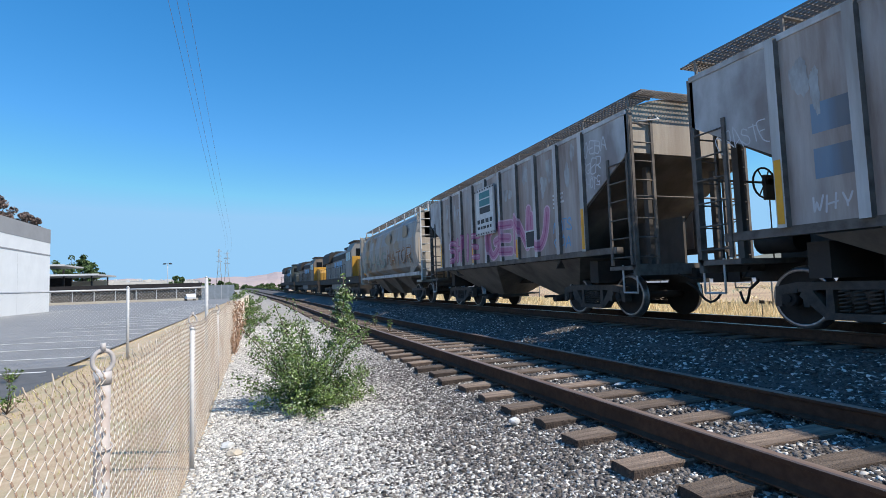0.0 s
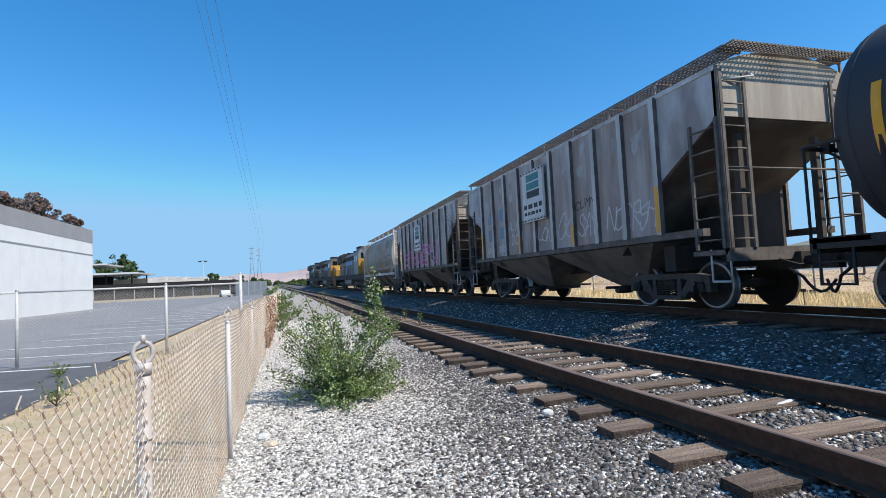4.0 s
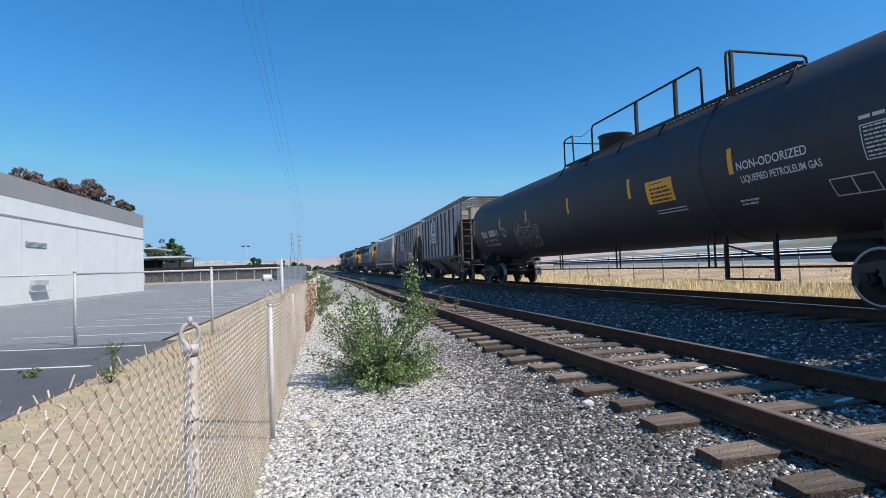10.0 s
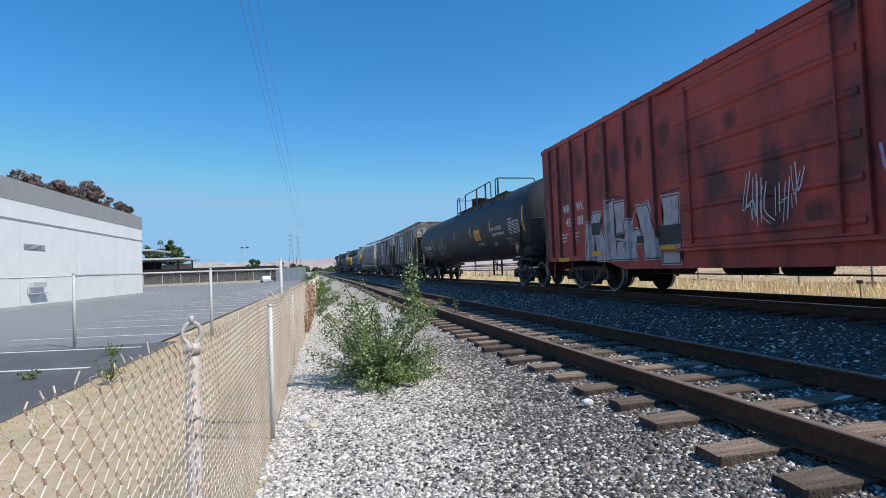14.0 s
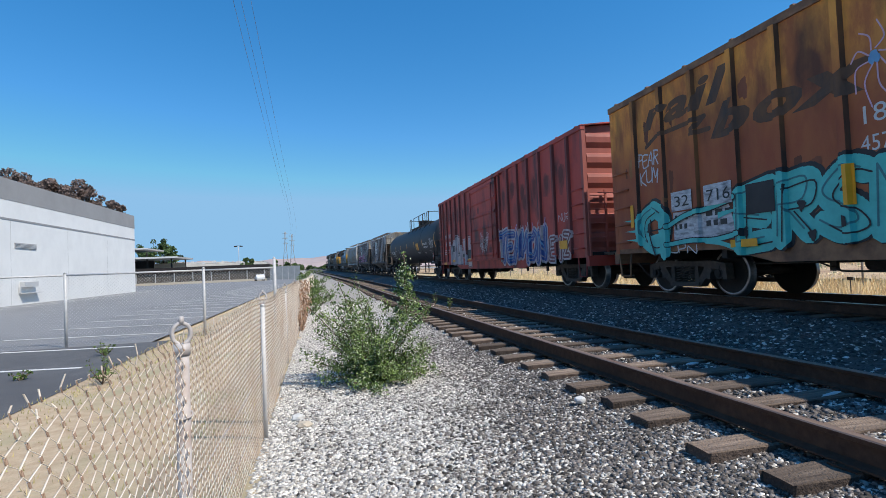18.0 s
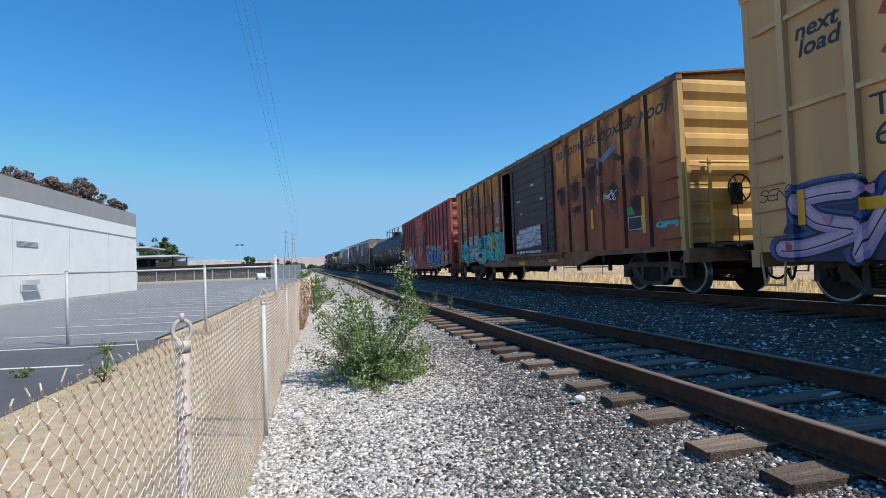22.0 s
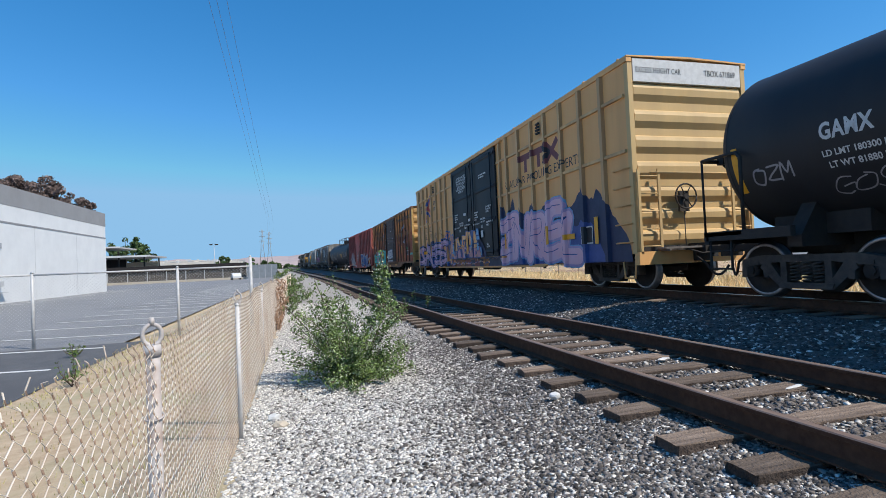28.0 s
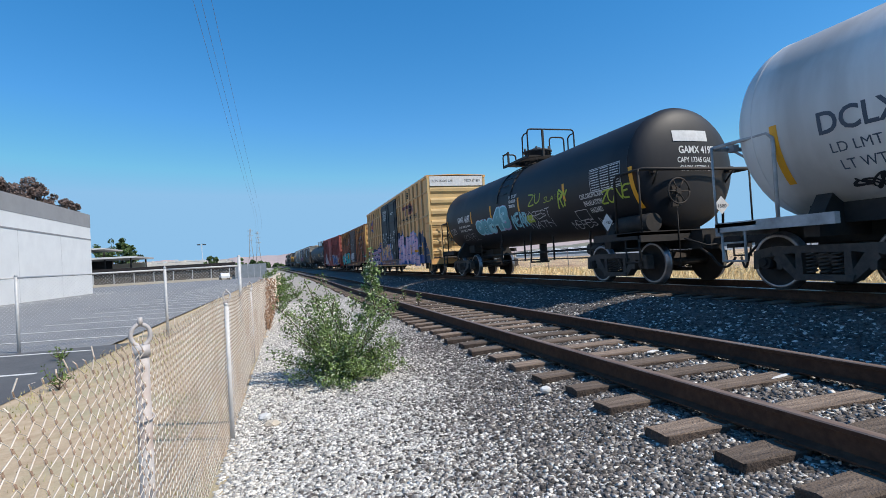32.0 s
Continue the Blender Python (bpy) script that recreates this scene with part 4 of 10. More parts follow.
def glyph(r):
    """Abstract looping spray strokes in a unit box: curls, bolts, fans and arrows, no letters."""
    def arc(cx, cz, rx, rz, a0, a1, n=10):
        return [(cx + rx * math.cos(radians(a0 + (a1 - a0) * k / n)), cz + rz * math.sin(radians(a0 + (a1 - a0) * k / n))) for k in range(n + 1)]
    kind = r.randrange(6)
    f = r.choice((-1, 1))
    if kind == 0:      # spiral curl with a tail
        g = [[(0.5 + (0.46 - 0.026 * k) * math.cos(0.62 * k), 0.5 + (0.46 - 0.026 * k) * math.sin(0.62 * k) * f) for k in range(15)], [(0.9, 0.5), (1.1, 0.5 - 0.5 * f)]]
    elif kind == 1:    # lightning bolt with arrow head
        g = [[(-0.1, 0.9), (0.45, 0.62), (0.25, 0.45), (0.8, 0.3), (0.55, 0.18), (1.15, -0.02)], [(0.95, 0.18), (1.15, -0.02), (0.85, -0.04)]]
    elif kind == 2:    # stacked waves
        g = [[(-0.1 + 1.2 * k / 12, 0.25 + 0.22 * q + 0.12 * math.sin(k * 0.9 + q * 1.7)) for k in range(13)] for q in range(3)]
    elif kind == 3:    # leaf-like double bow
        g = [arc(0.5, 0.0, 0.55, 0.95, 170, 20), arc(0.55, 0.1, 0.3, 0.5, 200, -30), [(0.2, 0.15), (0.6, 0.75), (0.7, 0.1)]]
    elif kind == 4:    # fan of blades
        g = [[(0.1 + 0.12 * q, 0.0), (0.25 + 0.16 * q, 0.5 + 0.1 * f), (0.05 + 0.28 * q, 0.98 - 0.05 * q)] for q in range(4)]
    else:              # knot
        g = [[(0.5 + 0.5 * math.sin(k * 0.75 + 0.4), 0.5 + 0.45 * math.sin(k * 1.13)) for k in range(17)]]
    return [[(a + r.uniform(-0.03, 0.03), b + r.uniform(-0.03, 0.03)) for a, b in s] for s in g]


def spray(parent, y0, y1, z0, z1, n, layers, shape, seed, slant=0.12, name="spray_paint", label=""):
    """Spray-paint lettering between y0 (its start) and y1; layers: (width, material, shift) from back to front."""
    r = random.Random(seed)
    cell = (y0 - y1) / n
    strokes = []
    for i in range(n):
        h, base = (z1 - z0) * r.uniform(0.82, 1.0), z0 + (z1 - z0) * r.uniform(0, 0.08)
        for s in glyph(r):
            strokes.append([(y0 - cell * (i - 0.2 + 1.4 * a) - slant * (b - 0.5) * (z1 - z0), base + h * b) for a, b in s])
    for k, (w, material, (dy, dz)) in enumerate(layers):
        bm = B()
        for q, s in enumerate(strokes):
            ribbon(bm, [(a + dy, b + dz) for a, b in s], w, 0.0004 * (q % 7))
        lay(bm, shape, 0.004 + 0.0055 * k)
        part(name, bm, material, parent, label if k == len(layers) - 1 else "")


def piece(parent, y0, y1, z0, z1, n, paints, shape, seed, slant=0.1, name="spray_block", label=""):
    """Chunky abstract spray-paint blocks side by side; paints: halo, fill, second fill, counter, shine."""
    r = random.Random(seed)
    cell, H = (y0 - y1) / n, (z1 - z0) / 2
    layers = [B() for q in range(5)]

    def blob(bm, pts, o):
        cy, cz = sum(p[0] for p in pts) / len(pts), sum(p[1] for p in pts) / len(pts)
        m = bm.verts.new((o, cy, cz))
        v = [bm.verts.new((o, *p)) for p in pts]
        for i in range(len(v)):
            bm.faces.new((m, v[i], v[(i + 1) % len(v)]))

    for i in range(n):
        cy, cz = y0 - cell * (i + 0.5), (z0 + z1) / 2 + H * r.uniform(-0.08, 0.08)
        hw, hh = cell * r.uniform(0.52, 0.66), H * r.uniform(0.82, 1.0)
        pts = []
        m = 16
        notch = r.randrange(m)
        for q in range(m):
            a = 6.28318 * q / m
            k = 1 / max(abs(math.cos(a)) ** 2.4 + abs(math.sin(a)) ** 2.4, 0.1) ** (1 / 2.4)
            k *= r.uniform(0.70, 1.10) * (0.45 if q in (notch, (notch + 5) % m) else 1.22 if q == (notch + 8) % m else 1)
            pts.append((cy + hw * k * math.cos(a) - slant * hh * math.sin(a), cz + hh * k * math.sin(a)))

        def shrink(s, dy=0.0, dz=0.0, sz=None):
            return [(cy + dy + (a - cy) * s, cz + dz + (b - cz) * (sz or s)) for a, b in pts]
        o = 0.0003 * (i % 3)
        blob(layers[0], shrink(1 + 0.10 / hw, 0, 0, 1 + 0.08 / hh), o)
        blob(layers[1], pts, o)
        blob(layers[2], shrink(0.60, hw * r.uniform(-0.2, 0.2), -hh * 0.32, 0.48), o)
        for q in range(2):
            y, z = cy + hw * r.uniform(-0.35, 0.35), cz + hh * (0.32 - 0.62 * q)
            w, h = hw * r.uniform(0.08, 0.2), hh * r.uniform(0.10, 0.24)
            blob(layers[3], [(y - w, z - h), (y + w * 0.4, z - h * 1.2), (y + w, z + h), (y - w * 0.2, z + h * 0.8)], o)
        ribbon(layers[3], [(a, b) for a, b in shrink(0.93)[:m // 2 + 2]], 0.028, o + 0.002)
        ribbon(layers[4], shrink(0.80)[2:7], 0.035, o)
        for q in range(3):
            y, z = cy + hw * r.uniform(-0.5, 0.5), cz + hh * r.uniform(-0.6, 0.6)
            blob(layers[4], [(y + 0.028 * math.cos(1.05 * t), z + 0.028 * math.sin(1.05 * t)) for t in range(6)], o)
    for k, bm in enumerate(layers):
        lay(bm, shape, 0.004 + 0.0035 * k)
        part(name, bm, paints[k], parent, label if k == 1 else "")["kind"] = "stuff"


STROKES = {
    "A": "0 0,.5 1,1 0/.2 .36,.8 .36", "B": "0 0,0 1/~0 1,.8 .9,.7 .58,.1 .52/~.1 .52,.95 .42,.85 .06,0 0", "C": "~1 .85,.5 1,.05 .7,.05 .3,.5 0,1 .15",
    "D": "0 0,0 1/~0 1,.7 .95,1 .5,.7 .05,0 0", "E": "1 1,0 1,0 0,1 0/0 .52,.8 .52", "G": "~1 .85,.5 1,.05 .7,.05 .3,.5 0,1 .2/1 .2,1 .46,.6 .46",
    "H": "0 0,0 1/1 0,1 1/0 .5,1 .5", "I": ".5 0,.5 1", "K": "0 0,0 1/1 1,0 .45,1 0", "L": "0 1,0 0,.9 0", "M": "0 0,.1 1,.5 .4,.9 1,1 0", "N": "0 0,0 1,1 0,1 1",
    "O": "~.5 1,.05 .75,.05 .25,.5 0,.95 .25,.95 .75,.5 1", "P": "0 0,0 1/~0 1,.9 .95,.9 .55,0 .48", "R": "0 0,0 1/~0 1,.9 .95,.9 .58,.1 .48/.3 .48,1 0",
    "S": "~1 .85,.55 1,.05 .78,.25 .55,.8 .45,.95 .2,.5 0,0 .15", "T": "0 1,1 1/.5 1,.5 0", "U": "~0 1,0 .3,.5 0,1 .3,1 1", "V": "0 1,.5 0,1 1",
    "W": "0 1,.25 0,.5 .6,.75 0,1 1", "X": "0 0,1 1/0 1,1 0", "Y": "0 1,.5 .5,1 1/.5 .5,.5 0", "Z": "0 1,1 1,0 0,1 0",
}


def rounded(pts, k=5):
    """A smooth curve through pts."""
    q = [pts[0], *pts, pts[-1]]
    out = []
    for i in range(1, len(q) - 2):
        for j in range(k):
            t = j / k
            out.append(tuple(0.5 * (2 * b + (c - a) * t + (2 * a - 5 * b + 4 * c - d) * t * t + (3 * b - a - 3 * c + d) * t ** 3) for a, b, c, d in zip(q[i - 1], q[i], q[i + 1], q[i + 2])))
    return out + [pts[-1]]


def brush(bm, pts, w, off=0.0):
    """A round-ended brush stroke through pts in the (y, z) plane."""
    o = off
    for i, (a, b) in enumerate(pts):
        o += 0.00004
        ring = [bm.verts.new((o, a + w / 2 * math.cos(0.628 * q), b + w / 2 * math.sin(0.628 * q))) for q in range(10)]
        bm.faces.new(ring)
        if i + 1 < len(pts):
            c, d = pts[i + 1]
            L = math.hypot(c - a, d - b)
            if L > 1e-5:
                o += 0.00004
                nx, nz = -(d - b) / L * w / 2, (c - a) / L * w / 2
                bm.faces.new([bm.verts.new((o, *p)) for p in ((a + nx, b + nz), (a - nx, b - nz), (c - nx, d - nz), (c + nx, d + nz))])


def lettering(parent, word, y0, y1, z0, z1, layers, shape, seed=1, slant=0.1, wob=0.06, gap=0.22, name="spray_letters", label="", lift=0.004):
    """A sprayed word from y0 to y1; layers from back to front: (stroke width, paint, (dy, dz))."""
    r = random.Random(seed)
    cell, H = (y0 - y1) / len(word), z1 - z0
    rows = []
    for i, ch in enumerate(word):
        if ch == " ":
            continue
        h, base, w = H * r.uniform(0.86, 1.0), z0 + H * r.uniform(0, 0.10), cell * (1 - gap) * r.uniform(0.92, 1.08)
        for stroke in STROKES[ch].split("/"):
            pts = [tuple(float(v) for v in p.split()) for p in stroke.strip("~").split(",")]
            pts = [(a + r.uniform(-wob, wob), b + r.uniform(-wob, wob)) for a, b in pts]
            pts = rounded(pts) if stroke[0] == "~" else rounded(pts, 3) if wob > 0.1 else pts
            rows.append([(y0 - cell * (i + gap / 2) - w * a - slant * (b - 0.5) * H, base + h * b) for a, b in pts])
    for k, (w, material, (dy, dz)) in enumerate(layers):
        bm = B()
        for q, row in enumerate(rows):
            brush(bm, [(a + dy, b + dz) for a, b in row], w, 0.0004 * (q % 5))
        lay(bm, shape, lift + 0.0045 * k)
        part(name, bm, material, parent, label if k == len(layers) - 1 else "")["kind"] = "stuff"


def blotch(parent, name, y, z, w, h, material, shape, seed, lift=0.004, label=""):
    """A ragged patch of peeled paint or soot, longer downwards."""
    r = random.Random(seed)
    bm = B()
    n = 26
    mid = bm.verts.new((0, y, z))
    ring = []
    for q in range(n):
        a = 6.28318 * q / n
        s = 0.72 + 0.24 * math.sin(2.0 * a + seed) * math.cos(a * 1.0 + seed * 0.7) + r.uniform(-0.10, 0.10)
        ring.append(bm.verts.new((0, y + w * s * math.cos(a), z + h * s * math.sin(a) * (1.5 if math.sin(a) < 0 else 0.7))))
    for q in range(n):
        bm.faces.new((mid, ring[q], ring[(q + 1) % n]))
    lay(bm, shape, lift)
    part(name, bm, material, parent, label)


def smudge(parent, name, y, z, w, h, paints, shape, seed, lift=0.003, label=""):
    """A soot stain in a few steps, darkest in the middle."""
    for q, m in enumerate(paints):
        k = 1.30 - 0.62 * q / max(1, len(paints) - 1)
        blotch(parent, name, y, z, w * k, h * k, m, shape, seed + q, lift + 0.0012 * q, label)


def cloud(parent, y0, y1, z0, z1, material, shape, seed, lift=0.003, bumps=9, name="spray_cloud", label=""):
    """A filled paint cloud with a lumpy upper edge."""
    r = random.Random(seed)
    bm = B()
    n = 170
    top = []
    for i in range(n + 1):
        a = i / n
        e = min(1, 6 * a, 6 * (1 - a)) ** 0.5
        top.append(z0 + (z1 - z0) * e * (0.74 + 0.16 * abs(math.sin(a * bumps * 1.57 + seed)) + 0.30 * noise.noise((a * bumps * 1.3, seed, 0)) + 0.06 * noise.noise((a * bumps * 5, seed, 3)) - 0.015 * r.random()))
    for i in range(n):
        a, b = y0 + (y1 - y0) * i / n, y0 + (y1 - y0) * (i + 1) / n
        bm.faces.new([bm.verts.new(p) for p in ((0, a, z0), (0, b, z0), (0, b, top[i + 1]), (0, a, top[i]))])
    lay(bm, shape, lift)
    part(name, bm, material, parent, label)


def tag_scribble(parent, y0, y1, z0, z1, material, shape, seed, w=0.022, turns=5, name="spray_tag"):
    r = random.Random(seed)
    bm = B()
    for k in range(2):
        pts = []
        n = turns * 18
        for i in range(n + 1):
            a = i / n
            pts.append((y0 + (y1 - y0) * (a + 0.10 * math.sin(a * turns * 6.28 * 1.5 + k)), z0 + (z1 - z0) * (0.5 + 0.42 * math.sin(a * turns * 6.28 + k * 1.4) * (0.6 + 0.4 * math.sin(a * 9 + seed)))))
        ribbon(bm, pts, w, 0.002 * k)
    lay(bm, shape, 0.006)
    part(name, bm, material, parent, "thin sprayed scribble")


def slabs(parent, rows, paints, shape, lift=0.004, name="spray_block", label="", grow=0.05):
    """Straight-sided spray-paint letters; rows of (foot from, foot to, head from, head to, z0, z1); paints: line, gap, fill."""
    for q, m in enumerate(paints):
        g = grow * (len(paints) - 1 - q) / max(1, len(paints) - 1)
        for k, (a, b, d, e, z0, z1) in enumerate(rows):
            # a bent stroke with a slightly uneven edge
            bm = B()
            mid = (z0 + z1) / 2
            w = 0.03 * (1 if k % 2 else -1)
            pts = [(a + g, z0 - g), (b - g, z0 - g), ((b + e) / 2 - g + w, mid), (e - g, z1 + g), (d + g, z1 + g * 1.4), ((a + d) / 2 + g + w, mid)]
            bm.faces.new([bm.verts.new((k * 0.0002, y, z)) for y, z in pts])
            bmesh.ops.triangulate(bm, faces=bm.faces[:])
            lay(bm, shape, lift + 0.003 * q)
            part(name, bm, m, parent, label)


# ---- train: the cars ----
CARS = []
RIBS = []             # the side posts of the car that is being painted


def car(name, u, label, category, group="cars of the freight train"):
    c = thing(name, pose(XC, u, ZR), label, category, group)
    CARS.append((c, u))
    return c


def hopper_car(u0, u1, label, art):
    """Two-bay covered hopper; u0 is its rear end, u1 its front end along the track."""
    uc, half = (u0 + u1) / 2, (u1 - u0) / 2
    c = car("covered_hopper", uc, label, "hopper car")
    W, EAVE, LOW = 1.55, 4.15, 1.48
    yp = half - 1.50                       # first and last side post
    # side sheets: full height between the posts, cut up towards the ends
    for s in (-1, 1):
        bm = B()
        prism(bm, [(-yp, LOW), (yp, LOW), (yp, EAVE), (-yp, EAVE)], "x", s * W, s * (W - 0.03))
        part("side_sheet", bm, M_HOP, c, "grey steel sheet with brown streaks")
        for e in (-1, 1):
            bm = B()
            prism(bm, [(e * half, 3.32), (e * yp, 2.45), (e * yp, EAVE), (e * half, EAVE)], "x", s * W, s * (W - 0.03))
            part("end_wing", bm, M_HOPWING, c, "paler cut-away end of the side sheet")
        bm = B()
        bx(bm, s * (W + 0.02), s * (W - 0.12), -half, half, EAVE - 0.06, EAVE + 0.03)
        part("top_chord", bm, M_HOPRIB, c)
        bm = B()
        bx(bm, s * (W + 0.02), s * (W - 0.16), -half + 0.5, half - 0.5, LOW - 0.13, LOW)
        part("side_sill", bm, M_LADDER, c)
        for k in range(10):
            y = -yp + 2 * yp * k / 9
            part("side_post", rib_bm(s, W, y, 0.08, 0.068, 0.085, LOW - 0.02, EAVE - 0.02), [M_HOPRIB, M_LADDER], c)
    # roof, arched
    bm = B()
    arc = [(W * math.sin(radians(a)) / math.sin(radians(40)), EAVE + 0.02 + 0.36 * (math.cos(radians(a)) - math.cos(radians(40))) / (1 - math.cos(radians(40)))) for a in range(-40, 41, 8)]
    prism(bm, arc, "y", -half + 0.02, half - 0.02)
    part("roof", bm, M_HOPEND, c)
    # running boards: grating of crossed bars on brackets
    for s in (-1, 1):
        bm = B()
        x0, x1 = s * 0.92, s * 1.42
        for k in range(7):
            x = x0 + (x1 - x0) * k / 6
            bx(bm, x - 0.006, x + 0.006, -half - 0.1, half + 0.1, 4.47, 4.505)
        n = int(half * 2 / 0.11)
        for k in range(n + 1):
            y = -half - 0.1 + (2 * half + 0.2) * k / n
            bx(bm, min(x0, x1), max(x0, x1), y - 0.005, y + 0.005, 4.48, 4.502)
        part("running_board", bm, M_GRATE, c, "open steel roof walkway")
        for k in range(9):
            y = -half + 0.05 + (2 * half - 0.1) * k / 8
            bm = B()
            bx(bm, s * 1.41, s * 1.45, y - 0.02, y + 0.02, EAVE, 4.47)
            bx(bm, s * 0.9, s * 1.44, y - 0.03, y + 0.03, 4.445, 4.47)
            part("walkway_bracket", bm, M_GRATE, c)
    for e in (-1, 1):
        bm = B()
        for k in range(6):
            y = e * (half + 0.02 + 0.055 * k)
            bx(bm, -1.42, 1.42, y - 0.006, y + 0.006, 4.47, 4.50)
        for k in range(36):
            x = -1.4 + 2.8 * k / 35
            bx(bm, x - 0.006, x + 0.006, min(e * (half - 0.02), e * (half + 0.31)), max(e * (half - 0.02), e * (half + 0.31)), 4.475, 4.498)
        part("crossover_walk", bm, M_GRATE, c)
    for k in range(5):
        bm = B()
        y = -half + 1.6 + k * (2 * half - 3.2) / 4
        lathe(bm, [(4.48, 0.42), (4.60, 0.42), (4.66, 0.36), (4.67, 0.02)], "z", 16, (0, y, 0))
        part("hatch", bm, M_HOPEND, c)
    # ends: upper plate, slope sheet, corner posts, platform, ladder
    for e in (-1, 1):
        bm = B()
        prism(bm, [(-W, 3.32), (W, 3.32)] + [(x, z - 0.01) for x, z in arc[::-1]], "y", e * (half - 0.03), e * half)
        part("end_plate", bm, M_HOPEND, c, "dusty beige end plate")
        bm = B()
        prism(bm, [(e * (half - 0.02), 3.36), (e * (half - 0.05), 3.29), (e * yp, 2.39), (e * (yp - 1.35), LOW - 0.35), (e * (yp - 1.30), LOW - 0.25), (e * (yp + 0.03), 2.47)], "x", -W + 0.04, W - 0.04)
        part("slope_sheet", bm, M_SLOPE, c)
        bm = B()
        bx(bm, -0.03, 0.03, min(e * (half - 0.25), e * (yp - 0.6)), max(e * (half - 0.25), e * (yp - 0.6)), 1.05, 2.1)
        for x in (-0.9, 0.9):
            prism(bm, [(e * (half - 0.2), 1.1), (e * (half - 0.2), 3.1), (e * (half - 0.32), 3.1), (e * (half - 0.32), 1.1)], "x", x - 0.05, x + 0.05)
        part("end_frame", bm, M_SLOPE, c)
        for s in (-1, 1):
            bm = B()
            bx(bm, s * (W - 0.09), s * W, e * half - 0.06, e * half + 0.06, 1.05, EAVE)
            part("corner_post", bm, M_LADDER, c)
            part("side_ladder", ladder_bm(s * (W + 0.03), e * (half - 0.62), e * (half - 0.03), 1.25, 3.15, 6), M_LADDER, c)
            part("end_ladder", ladder_bm(e * (half + 0.05), s * (W - 0.55), s * (W - 0.05), 1.25, 3.9, 8, "x"), M_LADDER, c)
            bm = B()
            tube(bm, [(s * (W - 0.05), e * half, 0.55), (s * (W - 0.05), e * half, 1.1)], 0.02)
            tube(bm, [(s * (W - 0.05), e * (half - 0.4), 0.55), (s * (W - 0.05), e * (half - 0.4), 1.1)], 0.02)
            tube(bm, [(s * (W - 0.05), e * half, 0.55), (s * (W - 0.05), e * (half - 0.4), 0.55)], 0.02)
            part("step", bm, M_HOPRIB, c)
        bm = B()
        bx(bm, -W, W, min(e * half, e * (half - 0.75)), max(e * half, e * (half - 0.75)), 1.0, 1.08)
        bx(bm, -W, W, e * half - 0.04, e * half + 0.04, 0.88, 1.10)
        part("end_platform", bm, M_LADDER, c)
        bm = B()
        tube(bm, [(-W + 0.1, e * half, 2.45), (W - 0.1, e * half, 2.45)], 0.02)
        part("end_rail", bm, M_LADDER, c)
        bm = B()
        tube(bm, [(-W + 0.2, e * half, 3.95), (-0.85, e * (half + 0.12), 4.0), (-0.85, e * half, 4.12)], 0.014)
        part("grab_iron", bm, M_HOPRIB, c)
    # chutes
    for e in (-1, 1):
        bm = B()
        y0, y1 = e * 0.08, e * (yp - 0.35)
        ym = (y0 + y1) / 2
        lo = [(-0.42, ym - 0.45, 0.42), (0.42, ym - 0.45, 0.42), (0.42, ym + 0.45, 0.42), (-0.42, ym + 0.45, 0.42)]
        a, b = min(y0, y1), max(y0, y1)
        hi = [(-W + 0.05, a, LOW - 0.15), (W - 0.05, a, LOW - 0.15), (W - 0.05, b, LOW - 0.15), (-W + 0.05, b, LOW - 0.15)]
        vl, vh = [bm.verts.new(p) for p in lo], [bm.verts.new(p) for p in hi]
        for i in range(4):
            bm.faces.new((vl[i], vl[(i + 1) % 4], vh[(i + 1) % 4], vh[i]))
        bm.faces.new(vl)
        bm.faces.new(vh)
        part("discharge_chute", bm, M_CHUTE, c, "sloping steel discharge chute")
        bm = B()
        bx(bm, -0.5, 0.5, ym - 0.5, ym + 0.5, 0.33, 0.42)
        tube(bm, [(-1.2, ym, 0.42), (1.2, ym, 0.42)], 0.035)
        cyl(bm, (-0.9, ym, 0.36), (-0.5, ym, 0.36), 0.09)
        part("outlet_gate", bm, M_STEEL_DARK, c)
    bm = B()
    bx(bm, -0.17, 0.17, -half + 0.1, half - 0.1, 0.78, 1.06)
    bx(bm, -1.25, 1.25, -half + 1.55, -half + 1.85, 0.75, 1.25)
    bx(bm, -1.25, 1.25, half - 1.85, half - 1.55, 0.75, 1.25)
    part("centre_sill", bm, M_STEEL_DARK, c)
    bm = B()
    cyl(bm, (-0.7, half - 1.1, 1.35), (-0.7, half - 0.45, 1.35), 0.2, seg=14)
    part("brake_reservoir", bm, M_STEEL_DARK, c)
    brake_wheel(c, 0.05, half - 0.1, 2.45, 1)
    ends(c, -half, half)
    for s in (-1, 1):
        truck(c, s * (half - 2.05))
    sh = ("flat", -W)
    # side board with a green and black block
    bm = B()
    bx(bm, -W - 0.115, -W - 0.085, 0.44 - 0.72, 0.44 + 0.72, 2.35, 3.85)
    board = part("sign_board", bm, M_HOPRIB, c, "white square board with coloured blocks in a bolted grey frame")
    bm = B()
    bx(bm, -W - 0.119, -W - 0.115, 0.44 - 0.63, 0.44 + 0.63, 2.45, 3.76)
    part("sign_field", bm, M_LETTERW, board)
    for k, m in enumerate((P_TEAL, P_TEAL, P_BLACK)):
        bm = B()
        bx(bm, -W - 0.122, -W - 0.112, 0.44 - 0.42, 0.44 + 0.36, 3.52 - 0.24 * k, 3.72 - 0.24 * k)
        part("sign_block", bm, m, board)
    b2 = ("flat", -W - 0.117)
    bars(board, 0.44 + 0.56, 2.86, [1.12], 0.13, 0.05, P_BLACK, b2, 3, "sign_print")
